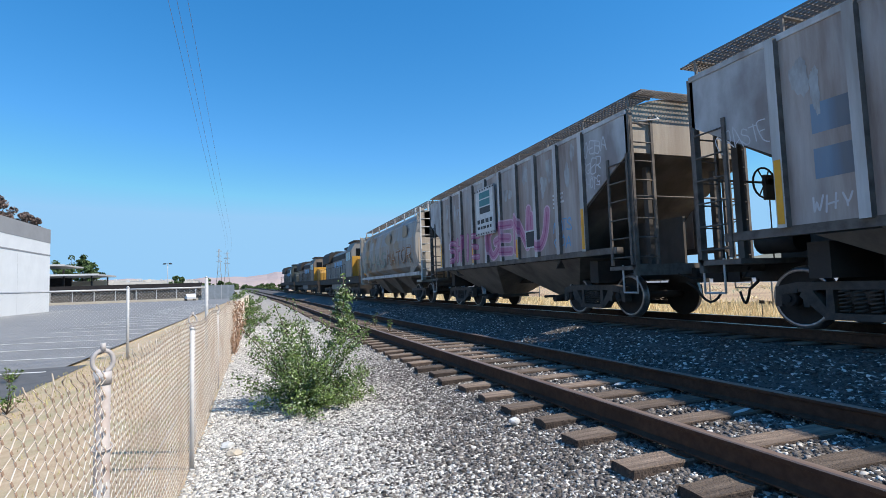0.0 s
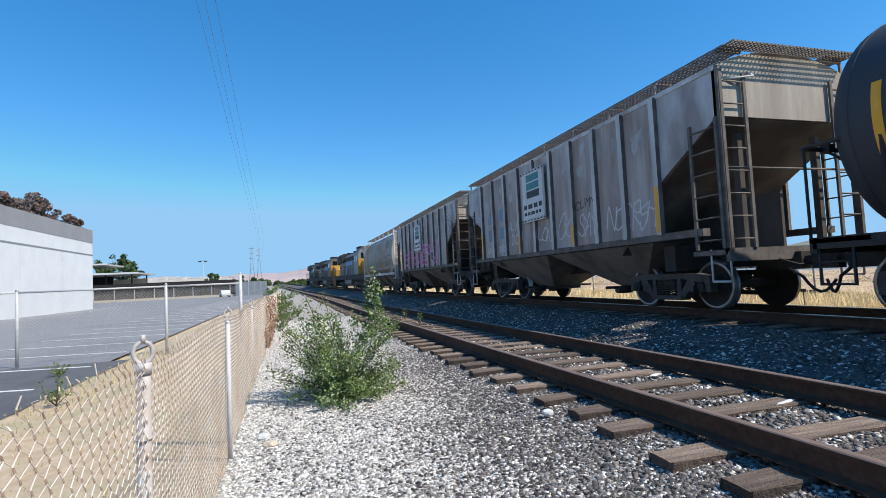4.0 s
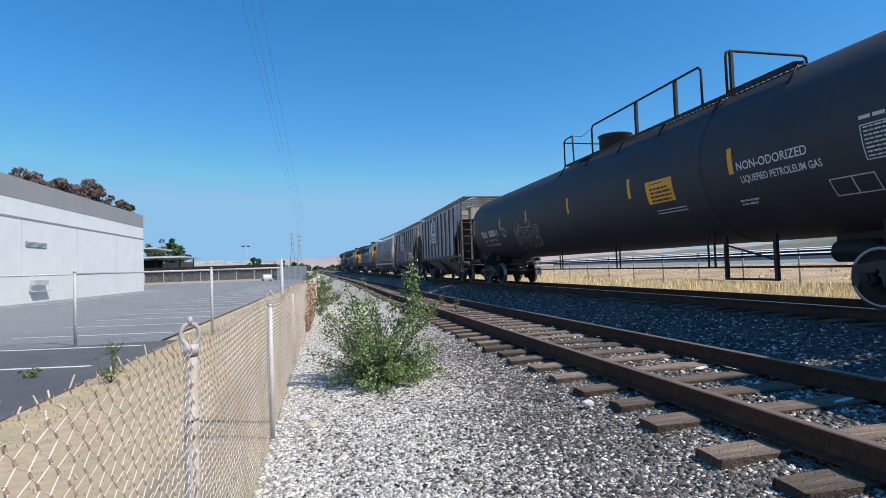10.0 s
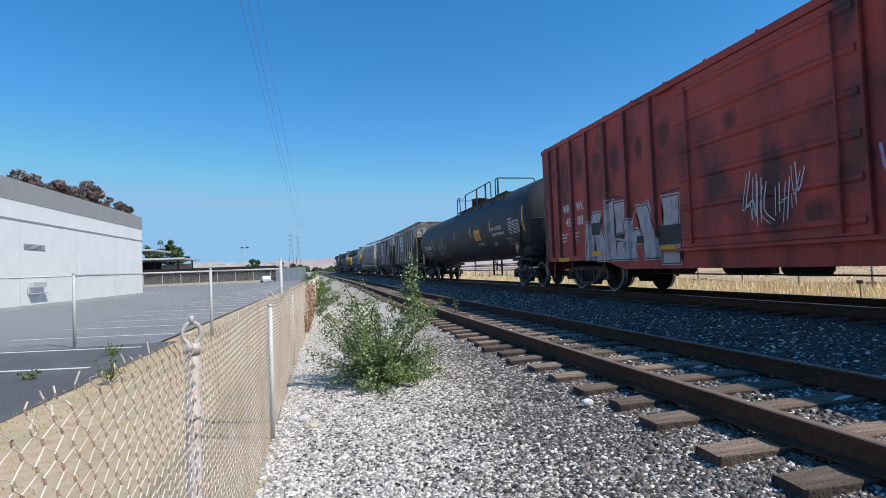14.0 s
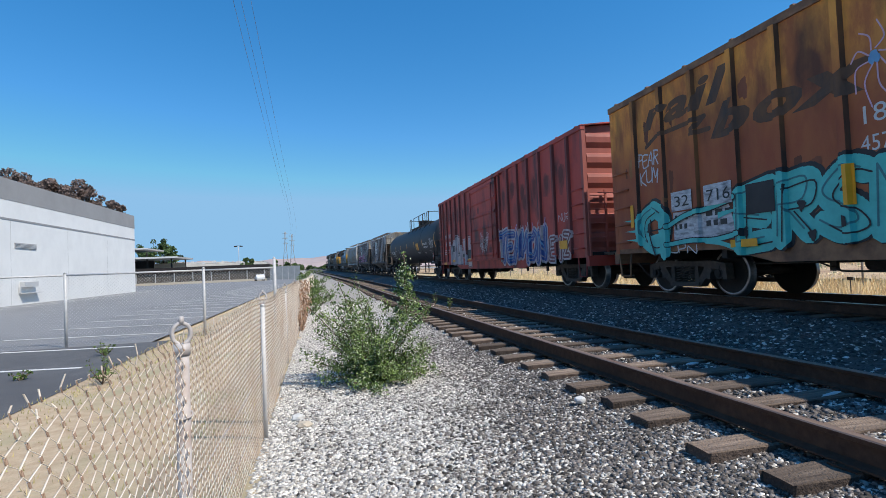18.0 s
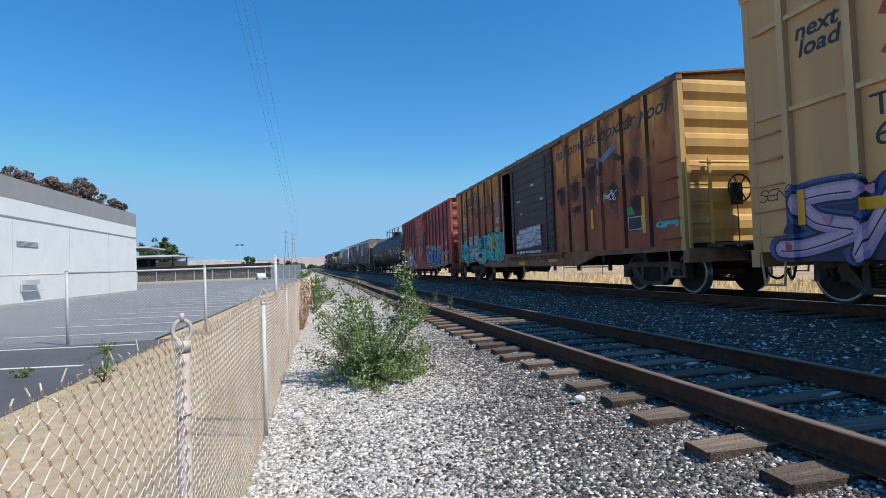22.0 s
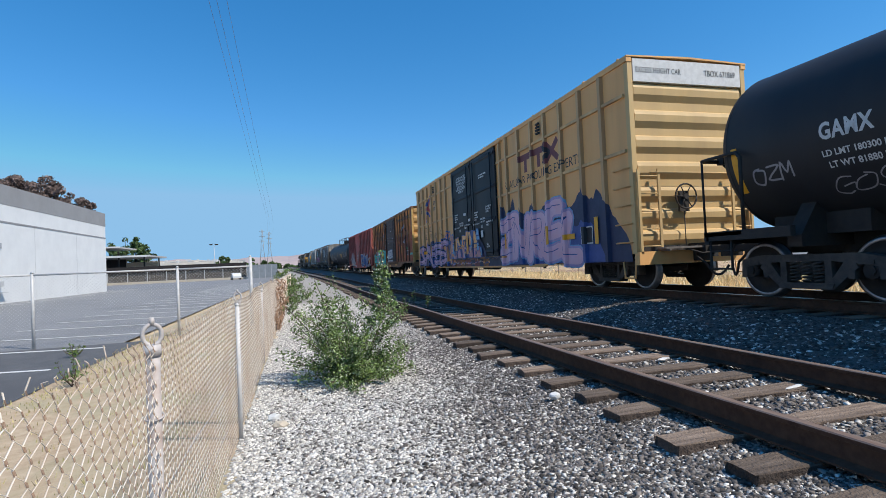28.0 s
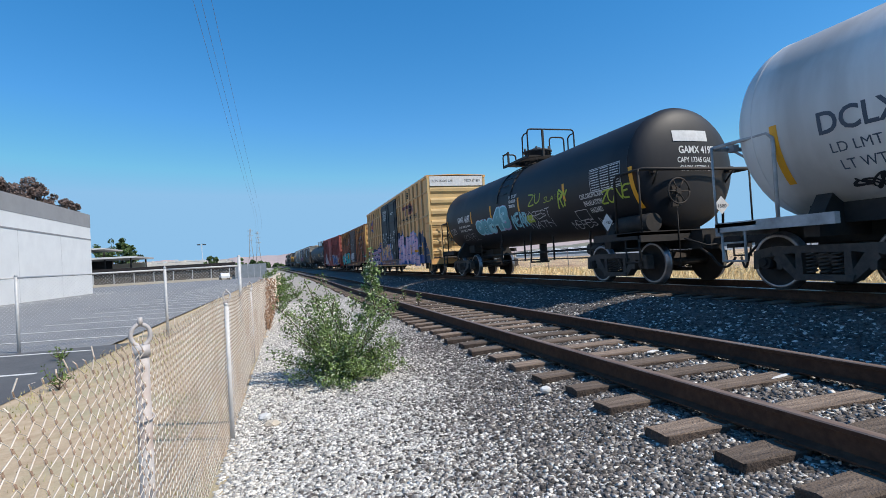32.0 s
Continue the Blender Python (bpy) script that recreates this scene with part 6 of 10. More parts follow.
def art_til(c, sh, uc, half, r, zc, end):
    Y = lambda u: u - uc
    text(c, "TILX", Y(-9.24), 2.08, 0.37, M_LETTERW, sh, width=0.84, bold=0.008)
    text(c, "308311", Y(-10.30), 2.08, 0.37, M_LETTERW, sh, width=1.12, bold=0.008)
    text(c, "LD LMT 162 500LB   73700KG", Y(-9.36), 1.87, 0.13, M_LETTERW, sh, width=1.82)
    text(c, "LT WT 100 500LB   45600KG", Y(-9.40), 1.68, 0.13, M_LETTERW, sh, width=1.80)
    frame_box(c, Y(-12.1), Y(-12.44), 1.98, 2.32, 0.018, M_LETTERW, sh)
    text(c, "PLATE", Y(-12.15), 2.21, 0.07, M_LETTERW, sh, width=0.22)
    text(c, "C", Y(-12.22), 2.03, 0.15, M_LETTERW, sh)
    for u in (-11.95, -14.83, -18.11, -21.30, -24.44):
        strip_yellow(c, Y(u), 2.28, 2.74, sh, 0.11)
    strip_yellow(c, Y(-8.2), 2.08, 3.0, sh, 0.12)
    strip_yellow(c, Y(-28.3), 2.05, 2.96, sh, 0.12)
    lettering(c, "ACRES", Y(-13.2), Y(-15.45), 1.58, 2.20, [(0.215, P_WHITE, (0, 0)), (0.185, M_TANK, (0, 0)), (0.10, P_WHITE, (0.05, -0.04)), (0.078, M_TANK, (0.05, -0.04))], sh, 71, 0.25, 0.20, 0.16, label="white outline lettering sprayed on the black tank")
    patch(c, "notice", Y(-21.95), Y(-22.85), 2.05, 2.54, M_YELLOW, sh, 0.005, "yellow notice")
    bars(c, Y(-22.05), 2.48, [0.5], 0.02, 0.02, P_BLACK, ("round", r + 0.004, zc), 3)
    bars(c, Y(-22.08), 2.38, [0.62, 0.7, 0.7, 0.66], 0.04, 0.045, P_BLACK, ("round", r + 0.004, zc), 4)
    bars(c, Y(-22.1), 1.90, [0.95, 0.95], 0.02, 0.04, M_LETTERW, sh, 5)
    text(c, "NON-ODORIZED", Y(-24.56), 2.32, 0.20, M_LETTERW, sh, width=1.35, bold=0.004)
    text(c, "LIQUEFIED PETROLEUM GAS", Y(-24.6), 2.10, 0.16, M_LETTERW, sh, width=1.5, bold=0.003)
    frame_box(c, Y(-26.72), Y(-27.88), 2.05, 2.52, 0.015, M_LETTERW, sh)
    bars(c, Y(-26.72), 2.64, [0.5], 0.05, 0.04, M_LETTERW, sh, 6)
    for k in range(3):
        bars(c, Y(-26.76) - k * 0.38, 2.49, [0.33] * 8, 0.022, 0.032, M_LETTERW, sh, 7 + k)
    frame_box(c, Y(-26.1), Y(-26.75), 1.65, 1.90, 0.016, M_LETTERW, sh)
    patch(c, "stencil", Y(-26.42), Y(-26.44), 1.67, 1.88, M_LETTERW, sh)
    bars(c, Y(-24.4), 1.82, [0.4, 0.35], 0.03, 0.03, M_LETTERW, sh, 9)
    placard(c, Y(-27.35), 1.50, 0.23, ("flat", -1.36), P_RED, "1075")
    bars(c, Y(-27.6), 1.15, [0.45, 0.0], 0.05, 0.04, M_LETTERW, ("flat", -1.53), 10)
    text(c, "TILX 308311", 0, 2.99, 0.18, M_LETTERW, sh, end=(-0.74, 0), dish=(half, end - half, r, zc), width=0.92, bold=0.004)
    text(c, "CAPY 33680 US GAL", 0, 2.87, 0.10, M_LETTERW, sh, end=(-0.66, 0), dish=(half, end - half, r, zc), width=0.80)
    text(c, "CAPY 127493 L", 0, 2.76, 0.10, M_LETTERW, sh, end=(-0.64, 0), dish=(half, end - half, r, zc), width=0.66)
    bm = B()
    d = 0.2
    bm.faces.new([bm.verts.new(p) for p in ((0.85 - d, -end - 0.13, 1.75), (0.85, -end - 0.13, 1.75 - d), (0.85 + d, -end - 0.13, 1.75), (0.85, -end - 0.13, 1.75 + d))])
    part("hazard_placard", bm, P_RED, c)


def placard(c, y, z, d, sh, material, digits):
    """A diamond placard on an upright bracket; sh: ('flat', x)."""
    bm = B()
    bx(bm, sh[1] + 0.004, sh[1] + 0.012, y - d * 0.75, y + d * 0.75, z - d * 0.75, z + d * 0.75)
    bx(bm, sh[1] + 0.012, sh[1] + 0.35, y - 0.02, y + 0.02, z - 0.02, z + 0.02)
    part("placard_bracket", bm, M_STEEL_DARK, c)
    bm = B()
    bm.faces.new([bm.verts.new(p) for p in ((0, y + d, z), (0, y, z - d), (0, y - d, z), (0, y, z + d))])
    lay(bm, sh, 0.004)
    part("hazard_placard", bm, material, c, "diamond hazard placard")
    patch(c, "placard_field", y + d * 0.62, y - d * 0.62, z - d * 0.25, z + d * 0.25, M_LETTERW, sh, 0.008)
    text(c, digits, y + d * 0.52, z - d * 0.2, d * 0.52, M_LETTERK, sh, width=d * 1.05, lift=0.012)


tank_car("tank_car", -28.35, -7.85, 1.505, 2.61, 0.60, M_TANK, "long black pressure tank car with yellow strips and white lettering", art_til, dome_long, M_STEEL_DARK)


def dome_short(c, r, zc, half):
    """A small manway platform with rails in the middle."""
    top = zc + r
    bm = B()
    for k in range(24):
        y = -0.95 + 1.9 * k / 23
        bx(bm, -0.85, 0.85, y - 0.014, y + 0.014, top + 0.10, top + 0.13)
    for x in (-0.85, 0.85):
        bx(bm, x - 0.03, x + 0.03, -1.0, 1.0, top + 0.06, top + 0.14)
    part("top_platform", bm, M_STEEL_DARK, c)
    z0, z1 = top + 0.1, top + 0.98
    for y, x0, x1, h in ((-1.0, -0.85, 0.85, z1), (-0.35, 0.30, 0.85, z1 - 0.1), (1.0, -0.85, -0.35, z1 - 0.42)):
        bm = B()
        tube(bm, [(x0, y, z0), (x0, y, h - 0.10), (x0 + 0.03, y, h - 0.03), (x0 + 0.10, y, h), (x1 - 0.10, y, h), (x1 - 0.03, y, h - 0.03), (x1, y, h - 0.10), (x1, y, z0)], 0.025, 8)
        part("handrail", bm, M_STEEL_DARK, c)
    for x, y in ((-0.30, -1.0), (-0.85, 0.55)):
        bm = B()
        bx(bm, x - 0.03, x + 0.03, y - 0.03, y + 0.03, z0, z1 - 0.02 if y < 0 else z1 - 0.42)
        part("rail_post", bm, M_STEEL_DARK, c)
    for x in (-0.85, 0.85):
        bm = B()
        tube(bm, [(x, -1.0, z1 - 0.12), (x, -0.75, z1 - 0.12), (x, -0.62, z1 - 0.2), (x, -0.6, z0)], 0.022, 8)
        part("handrail", bm, M_STEEL_DARK, c)
        bm = B()
        tube(bm, [(x, 1.0, z1 - 0.45), (x, 0.55, z1 - 0.45)], 0.02, 8)
        part("handrail", bm, M_STEEL_DARK, c)
    bm = B()
    lathe(bm, [(top - 0.1, 0.42), (top + 0.40, 0.42), (top + 0.42, 0.50), (top + 0.47, 0.50), (top + 0.52, 0.25), (top + 0.60, 0.1), (top + 0.61, 0.02)], "z", 22)
    for k in range(6):
        a = 6.2832 * k / 6
        cyl(bm, (0.46 * math.cos(a), 0.46 * math.sin(a), top + 0.40), (0.46 * math.cos(a), 0.46 * math.sin(a), top + 0.56), 0.035, seg=6)
    part("manway", bm, M_TANK, c)
    bm = B()
    for y in (-0.55, 0.55):
        for k in range(8):
            a = radians(95 + 10 * k)
            b = radians(105 + 10 * k)
            cyl(bm, (r * 1.02 * math.cos(a), y, zc + r * 1.02 * math.sin(a)), (r * 1.02 * math.cos(b), y, zc + r * 1.02 * math.sin(b)), 0.02, seg=6)
    for k in range(6):
        a = radians(105 + 12 * k)
        tube(bm, [(r * 1.03 * math.cos(a), -0.25, zc + r * 1.03 * math.sin(a)), (r * 1.03 * math.cos(a), 0.25, zc + r * 1.03 * math.sin(a))], 0.014)
    part("side_ladder", bm, M_STEEL_DARK, c)
    # rods, hangers and outlet under the belly
    for z in (0.62, 0.84):
        bm = B()
        tube(bm, [(-0.7, -half + 2.3, z), (-0.7, half - 2.3, z)], 0.02)
        part("belly_rod", bm, M_STEEL_DARK, c)
    low = zc - math.sqrt(r * r - 0.49) + 0.03
    for k in range(5):
        y = -half + 2.6 + k * (2 * half - 5.2) / 4
        bm = B()
        bx(bm, -0.72, -0.68, y - 0.02, y + 0.02, 0.58, low)
        part("rod_hanger", bm, M_STEEL_DARK, c)
    bm = B()
    cyl(bm, (0, 0, 0.55), (0, 0, zc - r + 0.05), 0.13, seg=14)
    cyl(bm, (0, 0, 0.50), (0, 0, 0.56), 0.19, seg=14)
    part("bottom_outlet", bm, M_STEEL_DARK, c)
    for y in (-1.15, 1.15):
        bm = B()
        tube(bm, [(-1.0, y, zc - r * 0.55), (-1.05, y, 0.55), (-0.75, y, 0.55)], 0.025)
        part("side_step", bm, M_STEEL_DARK, c)


def art_gam(c, sh, uc, half, r, zc, end):
    Y = lambda u: u - uc
    text(c, "GAMX", Y(-92.06), 2.30, 0.32, M_LETTERW, sh, width=0.72, bold=0.011, spacing=1.08)
    text(c, "4197", Y(-92.95), 2.26, 0.36, M_LETTERW, sh, width=0.62, bold=0.018)
    text(c, "LD LMT 180300 LB", Y(-92.05), 2.06, 0.12, M_LETTERW, sh, width=0.92, bold=0.003)
    text(c, "LT WT 81880 LB", Y(-92.1), 1.90, 0.12, M_LETTERW, sh, width=0.84, bold=0.003)
    for z in (2.135, 1.975):
        bars(c, Y(-93.05), z, [0.42], 0.06, 0.05, M_LETTERW, sh, 3)
    for u in (-93.72, -95.79, -98.14, -100.95):
        strip_yellow(c, Y(u), 2.15, 2.62, sh, 0.11)
    strip_yellow(c, Y(-90.6), 1.75, 2.5, sh, 0.12)
    strip_yellow(c, Y(-103.75), 1.65, 2.55, sh, 0.13)
    for k, (m, b) in enumerate(((P_LAV, 0.105), (P_AQUA, 0.092), (P_SEA, 0.045))):
        for word, u, z, h, w in (("one", -94.05, 1.74, 0.84, 1.72), ("43", -95.85, 1.78, 0.92, 1.35)):
            text(c, word, Y(u), z, h, m, sh, "spray_block", 0.15, w + 2 * b, b, 0.006 + 0.006 * k)
    lettering(c, "NEAR", Y(-97.4), Y(-98.5), 1.70, 2.10, [(0.13, P_DARKB, (0, 0)), (0.09, P_AQUA, (0, 0)), (0.03, P_SEA, (0.02, 0.02))], sh, 83, 0.2, 0.16, label="cyan lettering sprayed on the black tank")
    for word, a, b, z0, z1, w, m, k, sl in (("ZU", -98.85, -99.65, 2.24, 2.54, 0.035, P_LIME, 84, 0.4), ("SLAIO", -99.8, -100.8, 2.26, 2.40, 0.018, P_LIME, 184, 0.4), ("NOREST", -98.3, -100.0, 1.84, 2.08, 0.020, P_WHITE, 85, 0.2), ("NATH", -98.5, -99.9, 1.56, 1.80, 0.020, P_WHITE, 185, 0.2),
                                          ("MEHES NO", -100.7, -102.4, 1.42, 1.60, 0.018, P_WHITE, 86, 0.2), ("ZONE", -102.55, -103.6, 1.90, 2.20, 0.040, P_LIME, 87, 0.4), ("OZM", -90.85, -91.6, 1.85, 2.1, 0.03, P_SILVER, 88, 0.1), ("GOSPEL", -92.0, -93.8, 1.52, 1.78, 0.018, P_SILVER, 89, 0.2), ("RY", -100.6, -101.1, 2.0, 2.5, 0.06, P_LIME, 90, 0.3)):
        lettering(c, word, Y(a), Y(b), z0, z1, [(w, m, (0, 0))], sh, k, sl, 0.13, 0.12)
    patch(c, "notice", Y(-98.1), Y(-98.9), 1.78, 2.0, P_LIME, sh, 0.005)
    frame_box(c, Y(-102.2), Y(-103.4), 2.2, 2.75, 0.014, M_LETTERW, sh)
    for k in range(3):
        bars(c, Y(-102.25) - k * 0.39, 2.72, [0.33] * 9, 0.022, 0.036, M_LETTERW, sh, 17 + k)
    text(c, "CHLOROPICRIN", Y(-101.65), 2.10, 0.17, M_LETTERW, sh, width=0.98, bold=0.003)
    text(c, "INHALATION", Y(-101.75), 1.92, 0.17, M_LETTERW, sh, width=0.78, bold=0.003)
    text(c, "HAZARD", Y(-101.9), 1.74, 0.17, M_LETTERW, sh, width=0.5, bold=0.003)
    frame_box(c, Y(-101.2), Y(-101.75), 1.60, 1.86, 0.015, M_LETTERW, sh)
    for k, (body, w) in enumerate((("WATER CAPY", 0.62), ("173450 LB", 0.5), ("78840 KG", 0.46))):
        text(c, body, Y(-97.42), 2.66 - 0.15 * k, 0.14, M_LETTERW, sh, width=w, bold=0.005)
    placard(c, Y(-102.72), 1.44, 0.21, ("flat", -1.30), M_LETTERW, "1580")
    bm = B()
    d = 0.2
    bm.faces.new([bm.verts.new(p) for p in ((0.55 - d, -end - 0.13, 1.62), (0.55, -end - 0.13, 1.62 - d), (0.55 + d, -end - 0.13, 1.62), (0.55, -end - 0.13, 1.62 + d))])
    part("hazard_placard", bm, M_LETTERW, c, "white diamond hazard placard")
    text(c, "1580", 0, 1.57, 0.11, M_LETTERK, sh, end=(0.43, -end - 0.136), width=0.22)
    bm = B()
    dish = (half, end - half, r, zc)
    grid = [[bm.verts.new((-0.45 + 0.9 * i / 8, dish_y(-0.45 + 0.9 * i / 8, 3.04 + 0.24 * j / 3, dish) - 0.004, 3.04 + 0.24 * j / 3)) for i in range(9)] for j in range(4)]
    for j in range(3):
        for i in range(8):
            bm.faces.new((grid[j][i], grid[j][i + 1], grid[j + 1][i + 1], grid[j + 1][i]))
    part("notice", bm, M_LETTERW, c, "pale notice board on the tank end")
    text(c, "GAMX 4197", 0, 2.78, 0.22, M_LETTERW, sh, end=(-0.35, 0), dish=dish, width=0.95, bold=0.006)
    text(c, "CAPY 17345 GALS", 0, 2.58, 0.16, M_LETTERW, sh, end=(-0.40, 0), dish=dish, width=0.95, bold=0.004)
    text(c, "CAPY 65700 L", 0, 2.40, 0.16, M_LETTERW, sh, end=(-0.35, 0), dish=dish, width=0.8, bold=0.004)


tank_car("tank_car", -103.65, -90.45, 1.37, 2.50, 0.42, M_TANKK, "black chemical tank car with cyan and lime spray paint", art_gam, dome_short, M_STEEL_DARK)


def art_dcl(c, sh, uc, half, r, zc, end):
    Y = lambda u: u - uc
    text(c, "DCLX", Y(-107.85), 2.2, 0.42, M_LETTERN, sh, width=1.05, bold=0.008)
    text(c, "LD LMT  213000 LB", Y(-107.95), 1.93, 0.19, M_LETTERN, sh, width=1.6)
    text(c, "LT WT     73500 LB", Y(-108.0), 1.70, 0.19, M_LETTERN, sh, width=1.55)
    tag_scribble(c, Y(-108.0), Y(-108.7), 1.38, 1.62, P_BLACK, sh, 91, 0.025, 4)
    strip_yellow(c, Y(-107.22), 1.62, 2.5, sh, 0.12)
    for u in (-110.5, -113, -116):
        strip_yellow(c, Y(u), 1.9, 2.4, sh, 0.11)


tank_car("tank_car", -121.3, -106.85, 1.47, 2.56, 0.75, M_TANKW, "dusty white tank car with navy lettering", art_dcl, dome_short, mat("dusty_frame", (0.52, 0.51, 0.50), (0.38, 0.37, 0.36), 0.8, 0, 5, bump=0.15, stain=(0.10, 0.085, 0.075), sscale=2), 0.68)


# ---- boxcars ----
def box_car(name, u0, u1, eave, low, label, paintwork, endpaint, roofpaint, posts, door, ribs, sill_mat, art, post_w=0.075, post_d=0.075, post_paint=None, flank=None, open_door=None, W=1.55, peak=0.16, end_rows=None, belts=()):
    """u0 rear end, u1 front end; door: list of (u_front, u_rear, material) panels; open_door: (u_front, u_rear) hole."""
    uc, half = (u0 + u1) / 2, (u1 - u0) / 2
    c = car(name, uc, label, "boxcar")
    Y = lambda u: u - uc
    for s in (-1, 1):
        bm = B()
        if open_door:
            a, b = Y(open_door[1]), Y(open_door[0])
            bx(bm, s * W, s * (W - 0.05), -half, a, low, eave)
            bx(bm, s * W, s * (W - 0.05), b, half, low, eave)
            bx(bm, s * W, s * (W - 0.05), a, b, eave - 0.22, eave)
            bx(bm, s * W, s * (W - 0.05), a, b, low, low + 0.12)
        else:
            bx(bm, s * W, s * (W - 0.05), -half, half, low, eave)
        part("side_wall", bm, paintwork, c)
        bm = B()
        prism(bm, [(-half, low), (half, low), (half, low - 0.10), (half - 3.4, low - 0.12), (half - 4.4, low - 0.36), (-half + 4.4, low - 0.36), (-half + 3.4, low - 0.12), (-half, low - 0.10)], "x", s * (W - 0.01), s * (W - 0.10))
        part("side_sill", bm, sill_mat, c)
        bm = B()
        bx(bm, s * (W + 0.035), s * (W - 0.10), -half - 0.02, half + 0.02, eave - 0.10, eave + 0.02)
        part("eave_rail", bm, roofpaint, c)
        for u in posts:
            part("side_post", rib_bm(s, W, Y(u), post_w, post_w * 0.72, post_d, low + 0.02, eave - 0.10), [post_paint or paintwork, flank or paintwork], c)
        for z, ua, ub in belts:
            bm = B()
            bx(bm, s * W, s * (W + 0.06), Y(ub), Y(ua), z - 0.035, z + 0.035)
            part("side_belt", bm, post_paint or paintwork, c)
        if s == -1:
            for a, b, m in door:
                bm = B()
                bx(bm, -W - 0.085, -W - 0.02, Y(b), Y(a), low + 0.05, eave - 0.16)
                d = part("door", bm, m, c, "closed steel car door", bevel=0.01)
                n = ribs
                for k in range(n):
                    z = low + 0.25 + (eave - low - 0.6) * k / max(1, n - 1)
                    bm = B()
                    prism(bm, [(-W - 0.085, z - 0.07), (-W - 0.115, z - 0.03), (-W - 0.115, z + 0.03), (-W - 0.085, z + 0.07)], "y", Y(b) + 0.06, Y(a) - 0.06)
                    part("door_rib", bm, m, d)
                for dy in (0.35, (a - b) - 0.35):
                    bm = B()
                    tube(bm, [(-W - 0.13, Y(b) + dy, low + 0.1), (-W - 0.13, Y(b) + dy, eave - 0.3)], 0.022)
                    part("lock_rod", bm, m, d)
            bm = B()
            ua, ub = max(q[0] for q in door), min(q[1] for q in door)
            bx(bm, -W - 0.13, -W, Y(ub) - 0.6, Y(ua) + 0.6, low - 0.02, low + 0.04)
            part("door_track", bm, sill_mat, c)
            bm = B()
            bx(bm, -W - 0.11, -W, Y(ub) - 0.6, Y(ua) + 0.6, eave - 0.15, eave - 0.09)
            part("door_track", bm, sill_mat, c)
            if open_door:
                for k in range(26):
                    bm = B()
                    y = Y(ub) - 0.4 + k * (Y(ua) - Y(ub) + 0.8) / 25
                    bx(bm, -W - 0.10, -W, y - 0.035, y + 0.035, low - 0.14, low - 0.03)
                    part("track_bracket", bm, sill_mat, c)
    bm = B()
    prism(bm, [(-W - 0.03, eave), (0, eave + peak), (W + 0.03, eave), (W + 0.03, eave + 0.03), (0, eave + peak + 0.04), (-W - 0.03, eave + 0.03)], "y", -half - 0.03, half + 0.03)
    part("roof", bm, roofpaint, c)
    for k in range(15):
        y = -half + 0.3 + (2 * half - 0.6) * k / 14
        bm = B()
        prism(bm, [(-W - 0.03, eave + 0.03), (0, eave + peak + 0.04), (W + 0.03, eave + 0.03), (W + 0.03, eave + 0.06), (0, eave + peak + 0.075), (-W - 0.03, eave + 0.06)], "y", y - 0.03, y + 0.03)
        part("roof_seam", bm, roofpaint, c)
    # added near-black sheets: the shade inside the open car as colour
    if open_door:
        part("lining", mesh_box(W - 0.09, W - 0.055, -half + 0.16, half - 0.16, low + 0.07, eave - 0.02, M_INTERIOR), None, c, "near-black sheet that stands in for the shade inside")
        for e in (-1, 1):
            part("lining", mesh_box(-W + 0.08, W - 0.1, e * (half - 0.17) - 0.015, e * (half - 0.17) + 0.015, low + 0.07, eave - 0.02, M_INTERIOR), None, c, "near-black sheet that stands in for the shade inside")
    part("floor", mesh_box(-W + 0.06, W - 0.06, -half + 0.06, half - 0.06, low - 0.08, low + 0.06, M_INTERIOR), None, c)
    for e in (-1, 1):
        bm = B()
        prism(bm, [(-W + 0.05, low - 0.1), (W - 0.05, low - 0.1), (W - 0.05, eave - 0.01), (0, eave + peak - 0.02), (-W + 0.05, eave - 0.01)], "y", e * (half - 0.10), e * (half - 0.14))
        part("end_wall", bm, endpaint, c)
        for s in (-1, 1):
            part("corner_post", mesh_box(min(s * (W + 0.005), s * (W - 0.11)), max(s * (W + 0.005), s * (W - 0.11)), e * (half - 0.06) - 0.065, e * (half - 0.06) + 0.065, low - 0.1, eave, endpaint if e < 0 else paintwork), None, c)
        for z, hh in end_rows:
            bm = B()
            y = e * (half - 0.10)
            prism(bm, [(y, z - hh / 2), (y + e * 0.075, z - hh * 0.16), (y + e * 0.085, z + hh * 0.2), (y + e * 0.06, z + hh * 0.4), (y, z + hh / 2)], "x", -W + 0.14, W - 0.14)
            part("end_rib", bm, endpaint, c)
        part("end_sill", mesh_box(-W, W, e * half - 0.08, e * half + 0.08, low - 0.34, low - 0.06, sill_mat), None, c)
        for s in (-1, 1):
            for k in range(5):
                bm = B()
                z, ya, yb = low + 0.15 + 0.4 * k, e * (half - 0.62), e * (half - 0.10)
                tube(bm, [(s * W, ya, z), (s * (W + 0.06), ya, z), (s * (W + 0.06), yb, z), (s * W, yb, z)], 0.014)
                part("grab_iron", bm, paintwork, c)
            part("end_ladder", ladder_bm(e * (half + 0.06), s * (W - 0.58), s * (W - 0.08), low + 0.05, low + 1.55, 5, "x"), endpaint, c)
            bm = B()
            ya, yb = e * (half - 0.08), e * (half - 0.55)
            tube(bm, [(s * (W - 0.03), ya, low - 0.1), (s * (W - 0.03), ya - e * 0.06, low - 0.62), (s * (W - 0.03), yb + e * 0.06, low - 0.62), (s * (W - 0.03), yb, low - 0.1)], 0.018)
            part("step", bm, sill_mat, c)
        bm = B()
        for k in range(10):
            y = e * (half + 0.08 + 0.03 * k)
